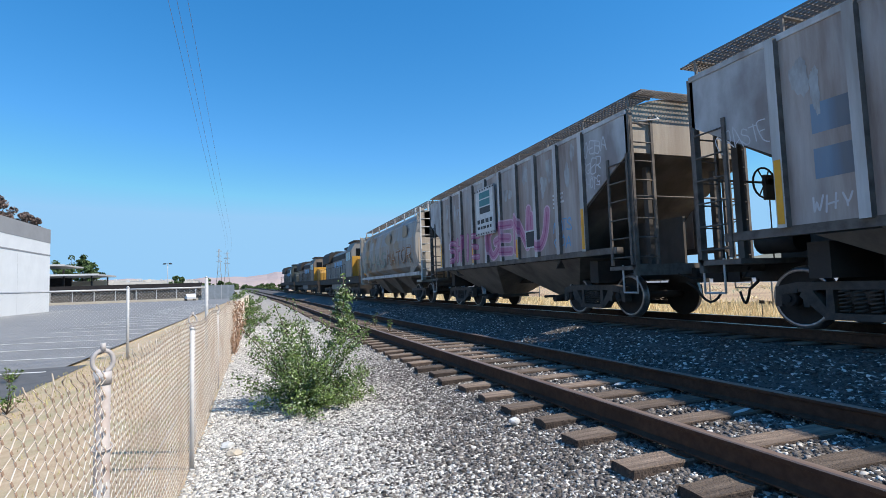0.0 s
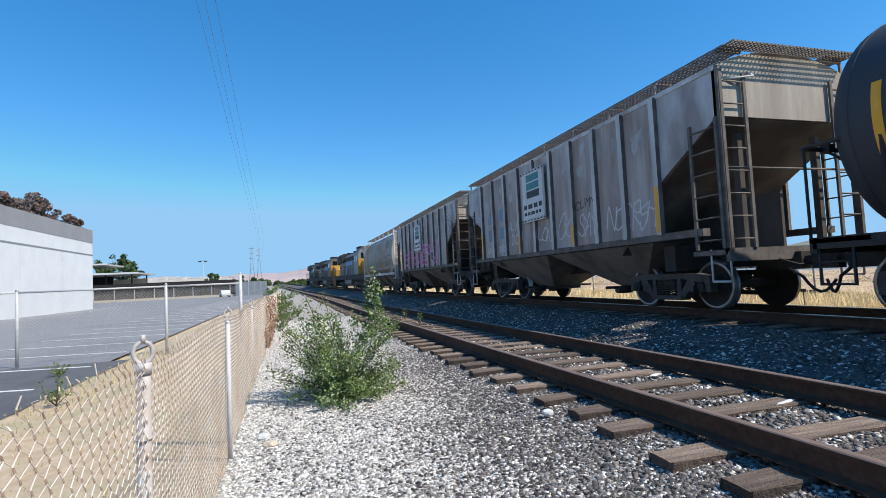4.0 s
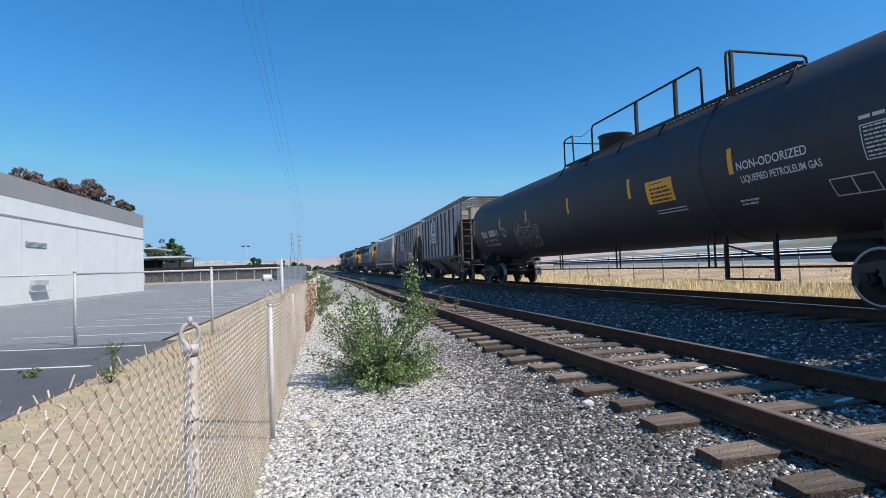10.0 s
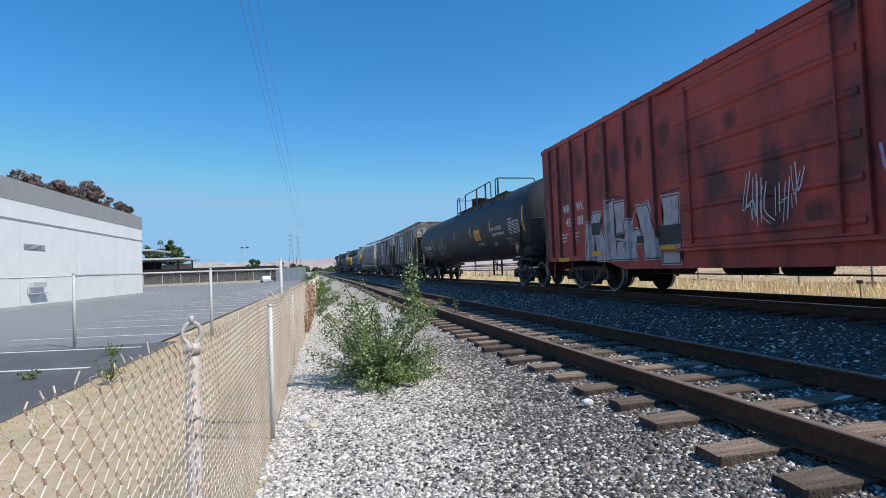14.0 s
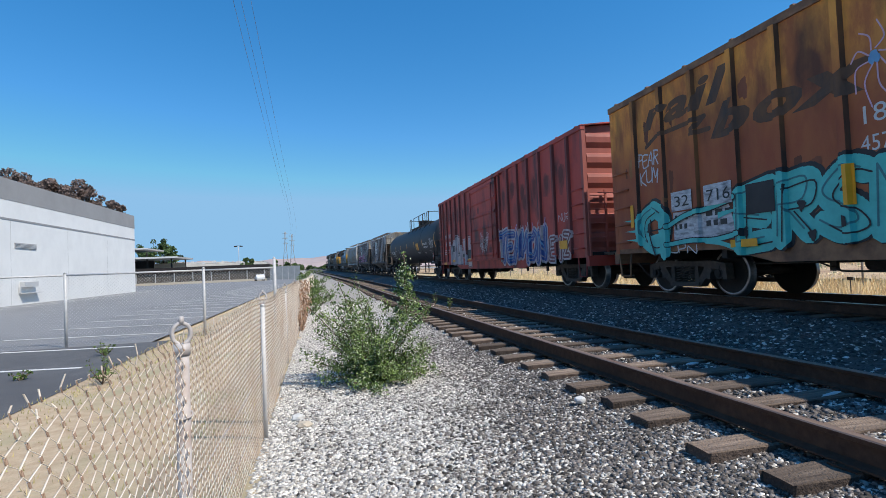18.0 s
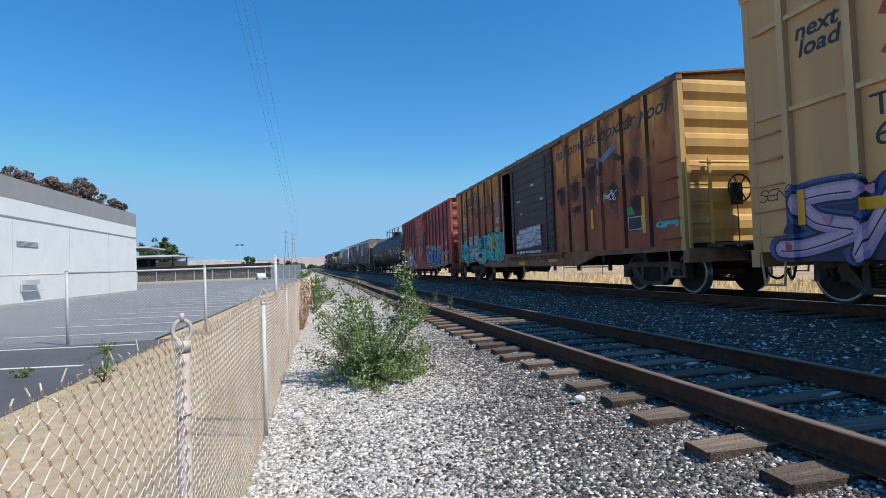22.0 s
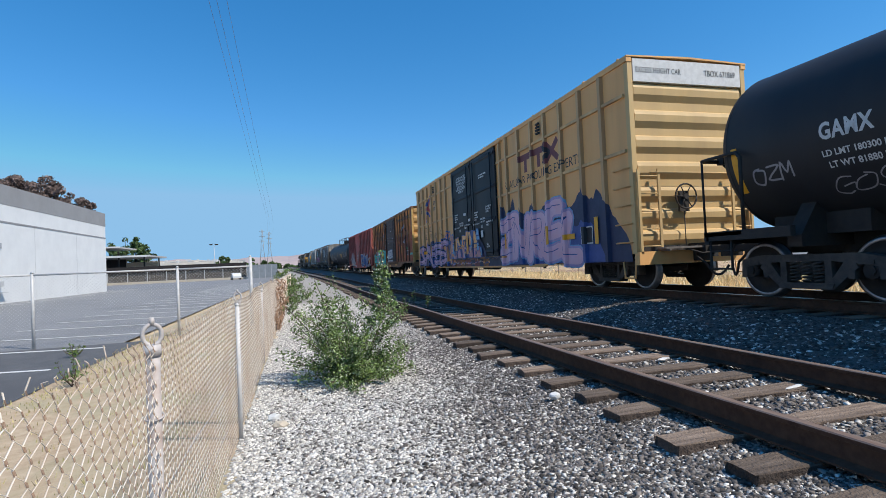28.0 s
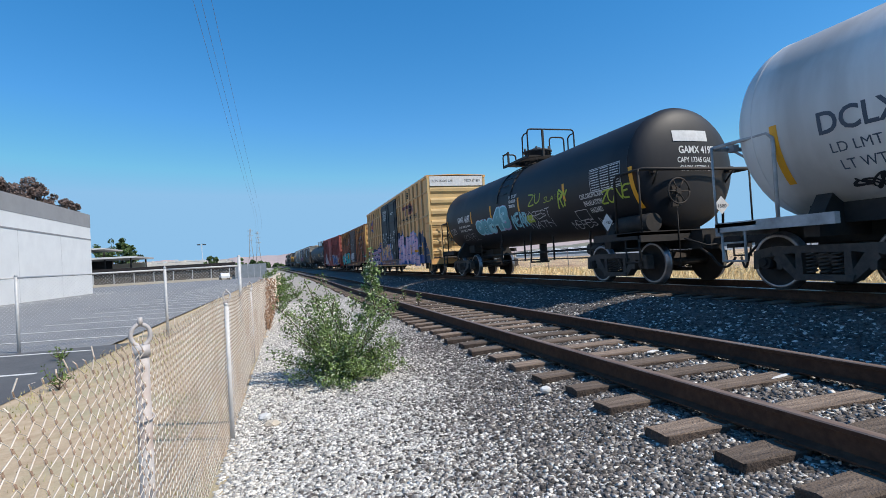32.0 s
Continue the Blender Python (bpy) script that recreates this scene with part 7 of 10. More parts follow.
            bx(bm, -1.1, 1.1, y - 0.008, y + 0.008, low - 0.02, low + 0.02)
        for x in (-1.0, 0, 1.0):
            bx(bm, x - 0.02, x + 0.02, min(e * (half - 0.05), e * (half + 0.36)), max(e * (half - 0.05), e * (half + 0.36)), low - 0.06, low - 0.02)
        part("crossover_step", bm, M_GRATE, c)
        bm = B()
        tube(bm, [(-1.2, e * (half + 0.08), low + 1.62), (1.2, e * (half + 0.08), low + 1.62)], 0.018)
        part("end_grab", bm, endpaint, c)
    brake_wheel(c, -0.35, -half - 0.02, low + 1.1, -1)
    part("centre_sill", mesh_box(-0.2, 0.2, -half - 0.2, half + 0.2, 0.62, 0.98, M_STEEL_DARK), None, c)
    for k in range(9):
        y = -half + 1.5 + k * (2 * half - 3) / 8
        part("cross_bearer", mesh_box(-W + 0.12, W - 0.12, y - 0.06, y + 0.06, low - 0.28, low - 0.08, M_STEEL_DARK), None, c)
    for pts, r in (([(-0.9, -half + 2.9, 0.66), (-0.75, half - 3.2, 0.62)], 0.018), ([(-1.1, -half + 3.4, 0.60), (-1.05, -half + 6.2, 0.60)], 0.015), ([(-1.2, -1.5, 0.48), (-1.2, half - 5.2, 0.50), (-1.0, half - 4.6, 0.66)], 0.015)):
        bm = B()
        tube(bm, pts, r)
        part("brake_rod", bm, M_STEEL_DARK, c)
    for y in (-half + 3.5, -half + 5.2, -half + 6.8, 0.4, half - 5.0):
        part("rod_hanger", mesh_box(-1.12, -1.06, y - 0.05, y + 0.05, 0.5, low - 0.2, M_STEEL_DARK), None, c)
    for x, y0, y1, r, name in ((-0.7, -0.2, 0.5, 0.18, "brake_cylinder"), (-0.4, 1.2, 2.2, 0.16, "air_reservoir"), (-0.95, 2.6, 3.1, 0.13, "control_valve")):
        bm = B()
        cyl(bm, (x, y0, 0.62), (x, y1, 0.62), r, seg=14)
        cyl(bm, (x, y0 - 0.04, 0.62), (x, y0, 0.62), r * 0.6, r, seg=14)
        cyl(bm, (x, y1, 0.62), (x, y1 + 0.04, 0.62), r, r * 0.6, seg=14)
        part(name, bm, M_STEEL_DARK, c)
    ends(c, -half - 0.25, half + 0.25)
    for s in (-1, 1):
        truck(c, s * (half - 1.75), 0.95)
    RIBS[:] = [(Y(u), post_w, post_w * 0.72, post_d) for u in posts]
    art(c, ("flat", -W), uc, half, low, eave)
    return c


def art_red(c, sh, uc, half, low, eave):
    Y = lambda u: u - uc
    s2 = ("ribs", sh[1], RIBS)
    for word, u, z, w in (("WR", -31.73, 2.28, 0.42), ("WK", -32.55, 2.28, 0.44), ("45", -31.88, 1.88, 0.30), ("88", -32.58, 1.88, 0.34)):
        text(c, word, Y(u), z, 0.34, M_LETTERW, s2, width=w, bold=0.008)
    bars(c, Y(-31.5), 1.68, [0.5, 0.4, 0.4], 0.05, 0.05, M_LETTERW, sh, 3)
    bars(c, Y(-32.2), 1.68, [0.45, 0.4, 0.3], 0.05, 0.05, M_LETTERW, sh, 4)
    s2 = ("ribs", sh[1], RIBS)
    letters = [(-33.02, -33.4, -33.12, -33.5, 0.9, 1.85), (-33.22, -33.82, -33.5, -33.88, 1.62, 2.08), (-33.6, -34.15, -33.5, -33.88, 0.86, 1.6),
               (-34.2, -34.52, -34.1, -34.48, 0.86, 2.3), (-34.54, -34.82, -34.5, -34.98, 1.5, 2.22), (-34.52, -34.95, -34.6, -34.88, 0.86, 1.3),
               (-35.04, -35.36, -35.0, -35.22, 0.86, 1.75), (-35.3, -35.76, -35.3, -35.66, 1.22, 1.5), (-35.68, -36.26, -35.42, -35.82, 0.86, 2.02),
               (-36.3, -36.82, -36.4, -36.88, 0.74, 1.16), (-36.36, -36.8, -36.36, -36.86, 1.45, 2.1)]
    slabs(c, [tuple(Y(v) for v in q[:4]) + q[4:] for q in letters], [P_WORN, P_MAROON, P_WORN], s2, label="worn white block lettering in spray paint")
    for u0, u1, z0, z1 in ((-33.38, -33.8, 1.52, 1.84), (-34.52, -34.85, 1.28, 1.46), (-35.4, -35.66, 1.2, 1.36)):
        patch(c, "spray_block", Y(u0), Y(u1), z0, z1, P_BLACK, s2, 0.02)
    patch(c, "stencil", Y(-36.2), Y(-36.95), 1.12, 1.52, P_BLACK, s2, 0.022)
    for q, (pts, w) in enumerate((([(-33.05, 1.7), (-33.0, 0.88), (-34.1, 0.86)], 0.03), ([(-34.15, 2.2), (-34.5, 2.42), (-35.0, 2.3)], 0.03), ([(-35.0, 0.9), (-35.35, 1.9), (-35.9, 2.14), (-36.25, 0.9)], 0.03), ([(-36.35, 2.2), (-36.95, 2.22), (-36.9, 0.8)], 0.03), ([(-34.12, 1.2), (-34.6, 1.35), (-34.95, 1.3)], 0.05))):
        bm = B()
        brush(bm, [(Y(a), b) for a, b in pts], w)
        lay(bm, s2, 0.024 + 0.001 * q)
        part("spray_line", bm, P_BLACK if q % 2 else P_WORN, c)
    lettering(c, "TEAMON", Y(-40.9), Y(-45.1), 0.92, 1.84, [(0.42, P_WORN, (0, 0)), (0.27, P_BLUE, (0, 0)), (0.14, P_SILVER, (0.03, 0.02)), (0.09, P_BLUE, (0.03, 0.02)), (0.03, P_SKY, (-0.08, 0.06))], s2, 104, 0.12, 0.13, 0.22, label="blue block lettering outlined in worn pale spray paint")
    rr = random.Random(88)
    for q in range(16):
        u = -40.8 - 0.28 * q
        brushed = B()
        brush(brushed, [(Y(u), 1.9 + rr.uniform(-0.1, 0.1)), (Y(u - rr.uniform(-0.1, 0.2)), 2.05 + rr.uniform(0, 0.14))], rr.uniform(0.02, 0.06))
        lay(brushed, s2, 0.012)
        part("spray_line", brushed, P_WORN if q % 3 else P_LAV, c)
    lettering(c, "EIZ", Y(-45.3), Y(-46.75), 0.88, 1.5, [(0.27, P_WORN, (0, 0)), (0.17, P_MAROON, (0, 0)), (0.05, P_WORN, (0, 0))], s2, 105, 0.1, 0.1, label="worn white scrawl in spray paint")
    lettering(c, "WILHY", Y(-38.7), Y(-39.75), 1.45, 2.05, [(0.02, P_WHITE, (0, 0)), (0.014, P_WHITE, (0.07, -0.05))], ("flat", -1.67), 106, 0.1, 0.34, 0.02)
    lettering(c, "NUR", Y(-46.0), Y(-46.7), 1.95, 2.2, [(0.02, P_WHITE, (0, 0))], sh, 107, 0.1, 0.14)
    rr = random.Random(78)
    panels = [-30.7, -31.2, -31.92, -32.8, -33.72, -34.65, -35.6, -36.5, -41.5, -42.44, -43.4, -44.34, -45.3, -46.3]
    for k, u in enumerate(panels):
        smudge(c, "soot_blotch", Y(u) + rr.uniform(-0.08, 0.08), rr.uniform(3.35, 3.65), rr.uniform(0.16, 0.30), rr.uniform(0.30, 0.55), M_REDSOOT, sh, 500 + k, 0.003, "dark sooty smudge on the red side")
    for k, (u, z) in enumerate(((-30.75, 3.0), (-31.3, 1.6), (-31.35, 2.0), (-43.5, 2.9), (-38.4, 3.2), (-39.9, 1.4))):
        smudge(c, "soot_blotch", Y(u), z, rr.uniform(0.15, 0.3), rr.uniform(0.15, 0.4), M_REDSOOT, sh if u > -37 or u < -41 else ("flat", -1.64), 540 + k, 0.003, "dark sooty smudge on the red side")
    for u in (-33.6, -36.5, -46.3):
        patch(c, "reflective_strip", Y(u) + 0.25, Y(u) - 0.25, 0.98 if u > -40 else 1.16, 1.10 if u > -40 else 1.40, M_YELLOW, sh, 0.034, "yellow reflective strip")
    patch(c, "reflective_strip", Y(-31.3), Y(-31.95), 0.86, 1.0, M_YELLOW, ("flat", -1.52), 0.03)


posts = [-30.95, -31.5, -32.35, -33.25, -34.2, -35.1, -36.1, -41.0, -41.96, -42.93, -43.85, -44.82, -45.83, -46.79]
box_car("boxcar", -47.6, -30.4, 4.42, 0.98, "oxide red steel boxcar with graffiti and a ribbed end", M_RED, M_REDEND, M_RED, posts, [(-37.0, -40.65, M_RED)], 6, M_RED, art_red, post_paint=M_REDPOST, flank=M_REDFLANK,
        end_rows=[(1.35, 0.42), (1.85, 0.42), (2.4, 0.42), (2.95, 0.42), (3.5, 0.42), (4.05, 0.42)])


def art_rust(c, sh, uc, half, low, eave):
    Y = lambda u: u - uc
    # faded dark name on the fore part, slogan on the aft part
    s3 = ("ribs", sh[1], RIBS)
    text(c, "rail", Y(-50.25), 3.55, 0.80, M_FADEINK, s3, "faded_lettering", 0.30, 2.45, 0.028, spacing=1.12)
    text(c, "box", Y(-52.2), 2.90, 0.80, M_FADEINK, s3, "faded_lettering", 0.30, 2.95, 0.032, spacing=1.12)
    bm = B()
    brush(bm, [(Y(-50.35), 3.18), (Y(-50.7), 3.34), (Y(-52.1), 3.36), (Y(-51.7), 3.12), (Y(-52.2), 3.10)], 0.09)
    lay(bm, s3, 0.005)
    part("faded_lettering", bm, M_FADEINK, c, "faded dark painted stripe")
    text(c, "next", Y(-61.5), 3.05, 0.24, M_FADEINK, s3, "faded_lettering", 0.2, 0.5)
    text(c, "load", Y(-61.55), 2.84, 0.24, M_FADEINK, s3, "faded_lettering", 0.2, 0.5)
    text(c, "nationwide boxcar pool", Y(-60.55), 3.78, 0.46, M_LETTERK, ("ribs", sh[1], RIBS), shear=0.25, width=5.2, bold=0.006)
    for q, (pts, m, w) in enumerate((([(-62.45, 3.42), (-63.0, 3.28)], M_FADEINK, 0.16), ([(-63.2, 3.30), (-63.75, 3.52)], M_FADEBLUE, 0.15), ([(-63.05, 3.2), (-63.0, 2.72)], M_FADEBLUE, 0.15), ([(-62.5, 3.1), (-62.9, 3.22), (-63.1, 2.95)], M_RUSTPOST, 0.12), ([(-63.6, 3.3), (-64.05, 3.15)], M_RUSTPOST, 0.14))):
        bm = B()
        brush(bm, [(Y(a), b) for a, b in pts], w)
        lay(bm, s3, 0.006 + 0.002 * q)
        part("faded_emblem", bm, m, c, "worn remains of an arrow emblem")
    # turquoise lettering
    cyan = [(0.44, P_BLACK, (-0.03, 0.02)), (0.36, P_CYAN, (0, 0)), (0.03, P_TEAL, (0.07, 0.05)), (0.025, P_BLACK, (-0.08, -0.04))]
    lettering(c, "O", Y(-49.9), Y(-51.05), 1.02, 1.80, cyan, s3, 128, 0.02, 0.03, 0.36, label="turquoise bubble lettering in spray paint")
    for q, (pts, w, m) in enumerate((([(-50.8, 1.6), (-50.82, 0.9)], 0.34, P_CYAN), ([(-50.36, 1.16), (-50.62, 1.2)], 0.2, P_CYAN), ([(-50.25, 1.36), (-50.95, 1.4)], 0.03, P_BLACK), ([(-50.4, 1.6), (-50.34, 1.3), (-50.5, 0.84)], 0.04, P_BLACK),
                                     ([(-50.95, 1.42), (-51.5, 1.60), (-52.1, 1.66), (-52.75, 1.78)], 0.13, P_BLACK), ([(-50.95, 1.42), (-51.5, 1.60), (-52.1, 1.66), (-52.75, 1.78)], 0.085, P_CYAN),
                                     ([(-50.95, 1.05), (-51.6, 1.10), (-52.2, 1.08), (-52.8, 1.16)], 0.12, P_BLACK), ([(-50.95, 1.05), (-51.6, 1.10), (-52.2, 1.08), (-52.8, 1.16)], 0.08, P_CYAN), ([(-52.0, 1.06), (-52.4, 1.0), (-52.8, 0.86)], 0.08, P_CYAN))):
        bm = B()
        brush(bm, rounded([(Y(a), b) for a, b in pts]), w)
        lay(bm, s3, 0.022 + 0.002 * q)
        part("spray_stroke", bm, m, c)
    lettering(c, "ERSM", Y(-52.7), Y(-55.68), 1.0, 1.88, cyan, s3, 134, 0.05, 0.09, 0.34, label="turquoise bubble lettering in spray paint")
    for q, (u, v, z) in enumerate(((-49.35, -50.2, 1.62), (-49.4, -50.2, 1.38), (-49.45, -50.2, 1.18), (-52.3, -52.9, 1.5))):
        bm = B()
        bm.faces.new([bm.verts.new((0, *p)) for p in ((Y(u), z + 0.09 * (1 if u > -50 else -1) - 0.05), (Y(v), z - 0.05), (Y(v), z + 0.06))] if u > -50 else [bm.verts.new((0, *p)) for p in ((Y(u), z - 0.05), (Y(v), z + 0.1), (Y(u), z + 0.06))])
        lay(bm, s3, 0.012 + 0.001 * q)
        part("spray_spike", bm, P_CYAN, c)
    patch(c, "stencil", Y(-52.95), Y(-53.5), 1.45, 1.95, P_BLACK, s3, 0.022)
    for q, (u, z) in enumerate(((-53.95, 1.5), (-54.1, 1.05), (-54.6, 1.2), (-55.2, 1.75), (-55.35, 1.15), (-52.9, 1.2), (-50.35, 1.45))):
        blotch(c, "spray_hole", Y(u), z, 0.09, 0.11, P_BLACK, s3, 650 + q, 0.021)
    lettering(c, "PEAR", Y(-50.05), Y(-50.75), 2.76, 3.05, [(0.03, P_WHITE, (0, 0))], sh, 129, 0.1, 0.12, 0.08)
    lettering(c, "KUM", Y(-50.1), Y(-50.7), 2.38, 2.68, [(0.03, P_WHITE, (0, 0))], sh, 130, 0.1, 0.12, 0.08)
    lettering(c, "UPN", Y(-50.95), Y(-51.7), 0.86, 1.02, [(0.025, P_WHITE, (0, 0))], s3, 136, 0.1, 0.12, 0.1)
    # a pale many-armed doodle
    for q in range(8):
        a = 0.785 * q + 0.3
        bm = B()
        brush(bm, rounded([(Y(-55.08) + 0.07 * math.cos(a), 3.25 + 0.1 * math.sin(a)), (Y(-55.08) + 0.24 * math.cos(a + 0.3), 3.2 + 0.32 * math.sin(a + 0.3)), (Y(-55.08) + 0.30 * math.cos(a - 0.1), 3.15 + 0.55 * math.sin(a - 0.1))], 4), 0.02)
        lay(bm, sh, 0.005 + 0.0006 * q)
        part("spray_line", bm, P_ROSE, c)
    blotch(c, "spray_spot", Y(-55.08), 3.25, 0.09, 0.12, P_SKY, sh, 671, 0.011)
    patch(c, "worn_panel", Y(-51.1), Y(-52.7), 1.12, 1.68, P_BUFF, s3, 0.003, "worn white stencil panel")
    bars(c, Y(-51.15), 1.62, [0.4, 0.35], 0.10, 0.08, M_LETTERK, s3, 18)
    bars(c, Y(-52.0), 1.62, [0.6, 0.5], 0.10, 0.08, M_LETTERK, s3, 19)
    smudge(c, "soot_blotch", Y(-64.52), 2.1, 0.36, 0.30, M_RUSTSOOT, sh, 660, 0.003, "black painted-over patch")
    patch(c, "number_panel", Y(-51.12), Y(-51.7), 1.70, 2.08, P_BUFF, ("flat", sh[1] - 0.028), 0.02, "white number panel")
    patch(c, "number_panel", Y(-52.02), Y(-52.68), 1.70, 2.08, P_BUFF, ("flat", sh[1] - 0.028), 0.02, "white number panel")
    text(c, "32", Y(-51.2), 1.78, 0.3, M_LETTERK, ("flat", sh[1] - 0.054), width=0.4)
    text(c, "716", Y(-52.08), 1.78, 0.3, M_LETTERK, ("flat", sh[1] - 0.054), width=0.55)
    text(c, "180", Y(-54.82), 2.42, 0.34, M_LETTERW, sh, width=0.48)
    text(c, "4574", Y(-54.84), 2.06, 0.30, M_LETTERW, sh, width=0.5)
    for u, z in ((-52.9, 0.92), (-57.6, 0.70), (-60.06, 0.78)):
        patch(c, "reflective_strip", Y(u) + 0.28, Y(u) - 0.28, z, z + 0.13, M_YELLOW, sh, 0.075 if u > -56 else 0.0, "yellow reflective strip")
    for u, z0, z1 in ((-49.75, 1.5, 2.0), (-54.7, 1.4, 1.95), (-62.6, 1.6, 2.1), (-64.8, 1.35, 2.15)):
        patch(c, "reflective_strip", Y(u) + 0.06, Y(u) - 0.06, z0, z1, M_YELLOW, ("ribs", sh[1], RIBS), 0.03, "yellow reflective strip")
    patch(c, "sticker", Y(-64.15), Y(-64.45), 1.8, 1.98, P_GREEN, sh, 0.005)
    patch(c, "stencil", Y(-64.15), Y(-64.72), 1.42, 1.76, P_BLACK, sh, 0.005)
    frame_box(c, Y(-64.18), Y(-64.70), 1.44, 1.74, 0.02, M_LETTERW, ("flat", sh[1] - 0.003))
    tag_scribble(c, Y(-65.2), Y(-65.9), 1.4, 1.6, P_CYAN, sh, 131, 0.03, 4)
    tag_scribble(c, Y(-62.9), Y(-63.7), 2.2, 2.5, P_WHITE, sh, 132, 0.02, 6)
    ribs = ("ribs", sh[1], RIBS)
    for k, u in enumerate((-60.75, -61.31, -62.19, -63.08, -64.05, -65.0)):
        patch(c, "primer_patch", Y(u) + 0.16, Y(u) - 0.16, 2.72 + 0.02 * (k % 3), 3.0, M_PRIMER, ribs, 0.004, "tan primer patch over a side post")
    for u0, u1, z0, z1 in ((-60.65, -61.2, 1.12, 1.5), (-61.45, -62.1, 1.08, 1.28)):
        patch(c, "primer_patch", Y(u0), Y(u1), z0, z1, M_PRIMER, sh, 0.004)
    for k, (u, z, w, h) in enumerate(((-60.95, 2.78, 0.30, 0.32), (-61.75, 2.86, 0.34, 0.30), (-62.6, 3.0, 0.35, 0.5), (-63.6, 2.5, 0.3, 0.4), (-61.8, 2.25, 0.35, 0.12), (-64.5, 2.9, 0.3, 0.45))):
        smudge(c, "soot_blotch", Y(u), z, w, h, M_RUSTSOOT, sh, 300 + k, 0.004, "black splash mark on the rusty side")
    rr = random.Random(77)
    for k in range(26):
        u = rr.choice((rr.uniform(-49.5, -55.4), rr.uniform(-60.7, -65.6)))
        blotch(c, "rust_blotch", Y(u), rr.uniform(1.6, 4.0), rr.uniform(0.04, 0.14), rr.uniform(0.08, 0.3), rr.choice((M_PRIMER, M_RUSTSOOT[1], M_RUSTSOOT[0])), ribs, 400 + k, 0.0035, "rust patch")
    patch(c, "worn_edge", Y(-55.80), Y(-55.86), 1.1, eave - 0.25, M_GALV, sh, 0.012, "scraped pale edge of the door opening")
    # white buffed area on the door
    dsh = ("flat", sh[1] - 0.118)
    rr = random.Random(31)
    for k in range(4):
        bm, haze = B(), B()
        for q in range(7):
            if k == 3 and q < 1:
                continue
            u, z = -57.55 - 0.29 * q - rr.uniform(0, 0.05), 1.36 + 0.155 * k + 0.012 * q + rr.uniform(-0.015, 0.015)
            stroke = [(Y(u), z), (Y(u - 0.11), z + rr.uniform(-0.01, 0.03)), (Y(u - rr.uniform(0.18, 0.22)), z)]
            brush(haze, stroke, 0.21, 0.0002 * q)
            brush(bm, stroke, rr.uniform(0.12, 0.15), 0.0002 * q)
        lay(haze, dsh, 0.014 + 0.002 * k)
        part("buffed_haze", haze, P_STEELBLUE, c)
        lay(bm, dsh, 0.026 + 0.002 * k)
        part("buffed_paint", bm, P_BUFF, c, "scuffed white paint over the black door")
    for k in range(8):
        bm = B()
        u, z = -57.5 - 0.27 * k, 1.12 + rr.uniform(0, 0.03)
        brush(bm, [(Y(u), z), (Y(u - rr.uniform(0.12, 0.24)), z + 0.02)], rr.uniform(0.06, 0.12))
        lay(bm, dsh, 0.016 + 0.001 * k)
        part("buffed_paint", bm, P_BUFF, c)
    for k, (u, z) in enumerate(((-57.6, 2.9), (-58.9, 3.3), (-59.6, 2.75), (-57.9, 2.45), (-60.0, 3.6))):
        patch(c, "scuff", Y(u), Y(u - 0.3 + 0.05 * k), z, z + 0.05 + 0.015 * (k % 3), P_WHITE, dsh, 0.004)


posts = [-49.97, -50.89, -51.82, -52.79, -53.66, -54.64, -55.62, -61.31, -62.19, -63.08, -64.05, -65.0]
box_car("boxcar", -66.05, -49.0, 4.40, 1.02, "rust-stained yellow boxcar with its black door partly open", M_RUST, M_RUSTEND, M_SILL, posts, [(-56.95, -60.4, M_RUSTDOOR)], 12, M_SILL, art_rust,
        open_door=(-55.85, -57.2), post_paint=M_RUST, flank=M_RUSTPOST, end_rows=[(1.4, 0.44), (1.95, 0.44), (2.5, 0.44), (3.05, 0.44), (3.6, 0.44), (4.15, 0.44)])


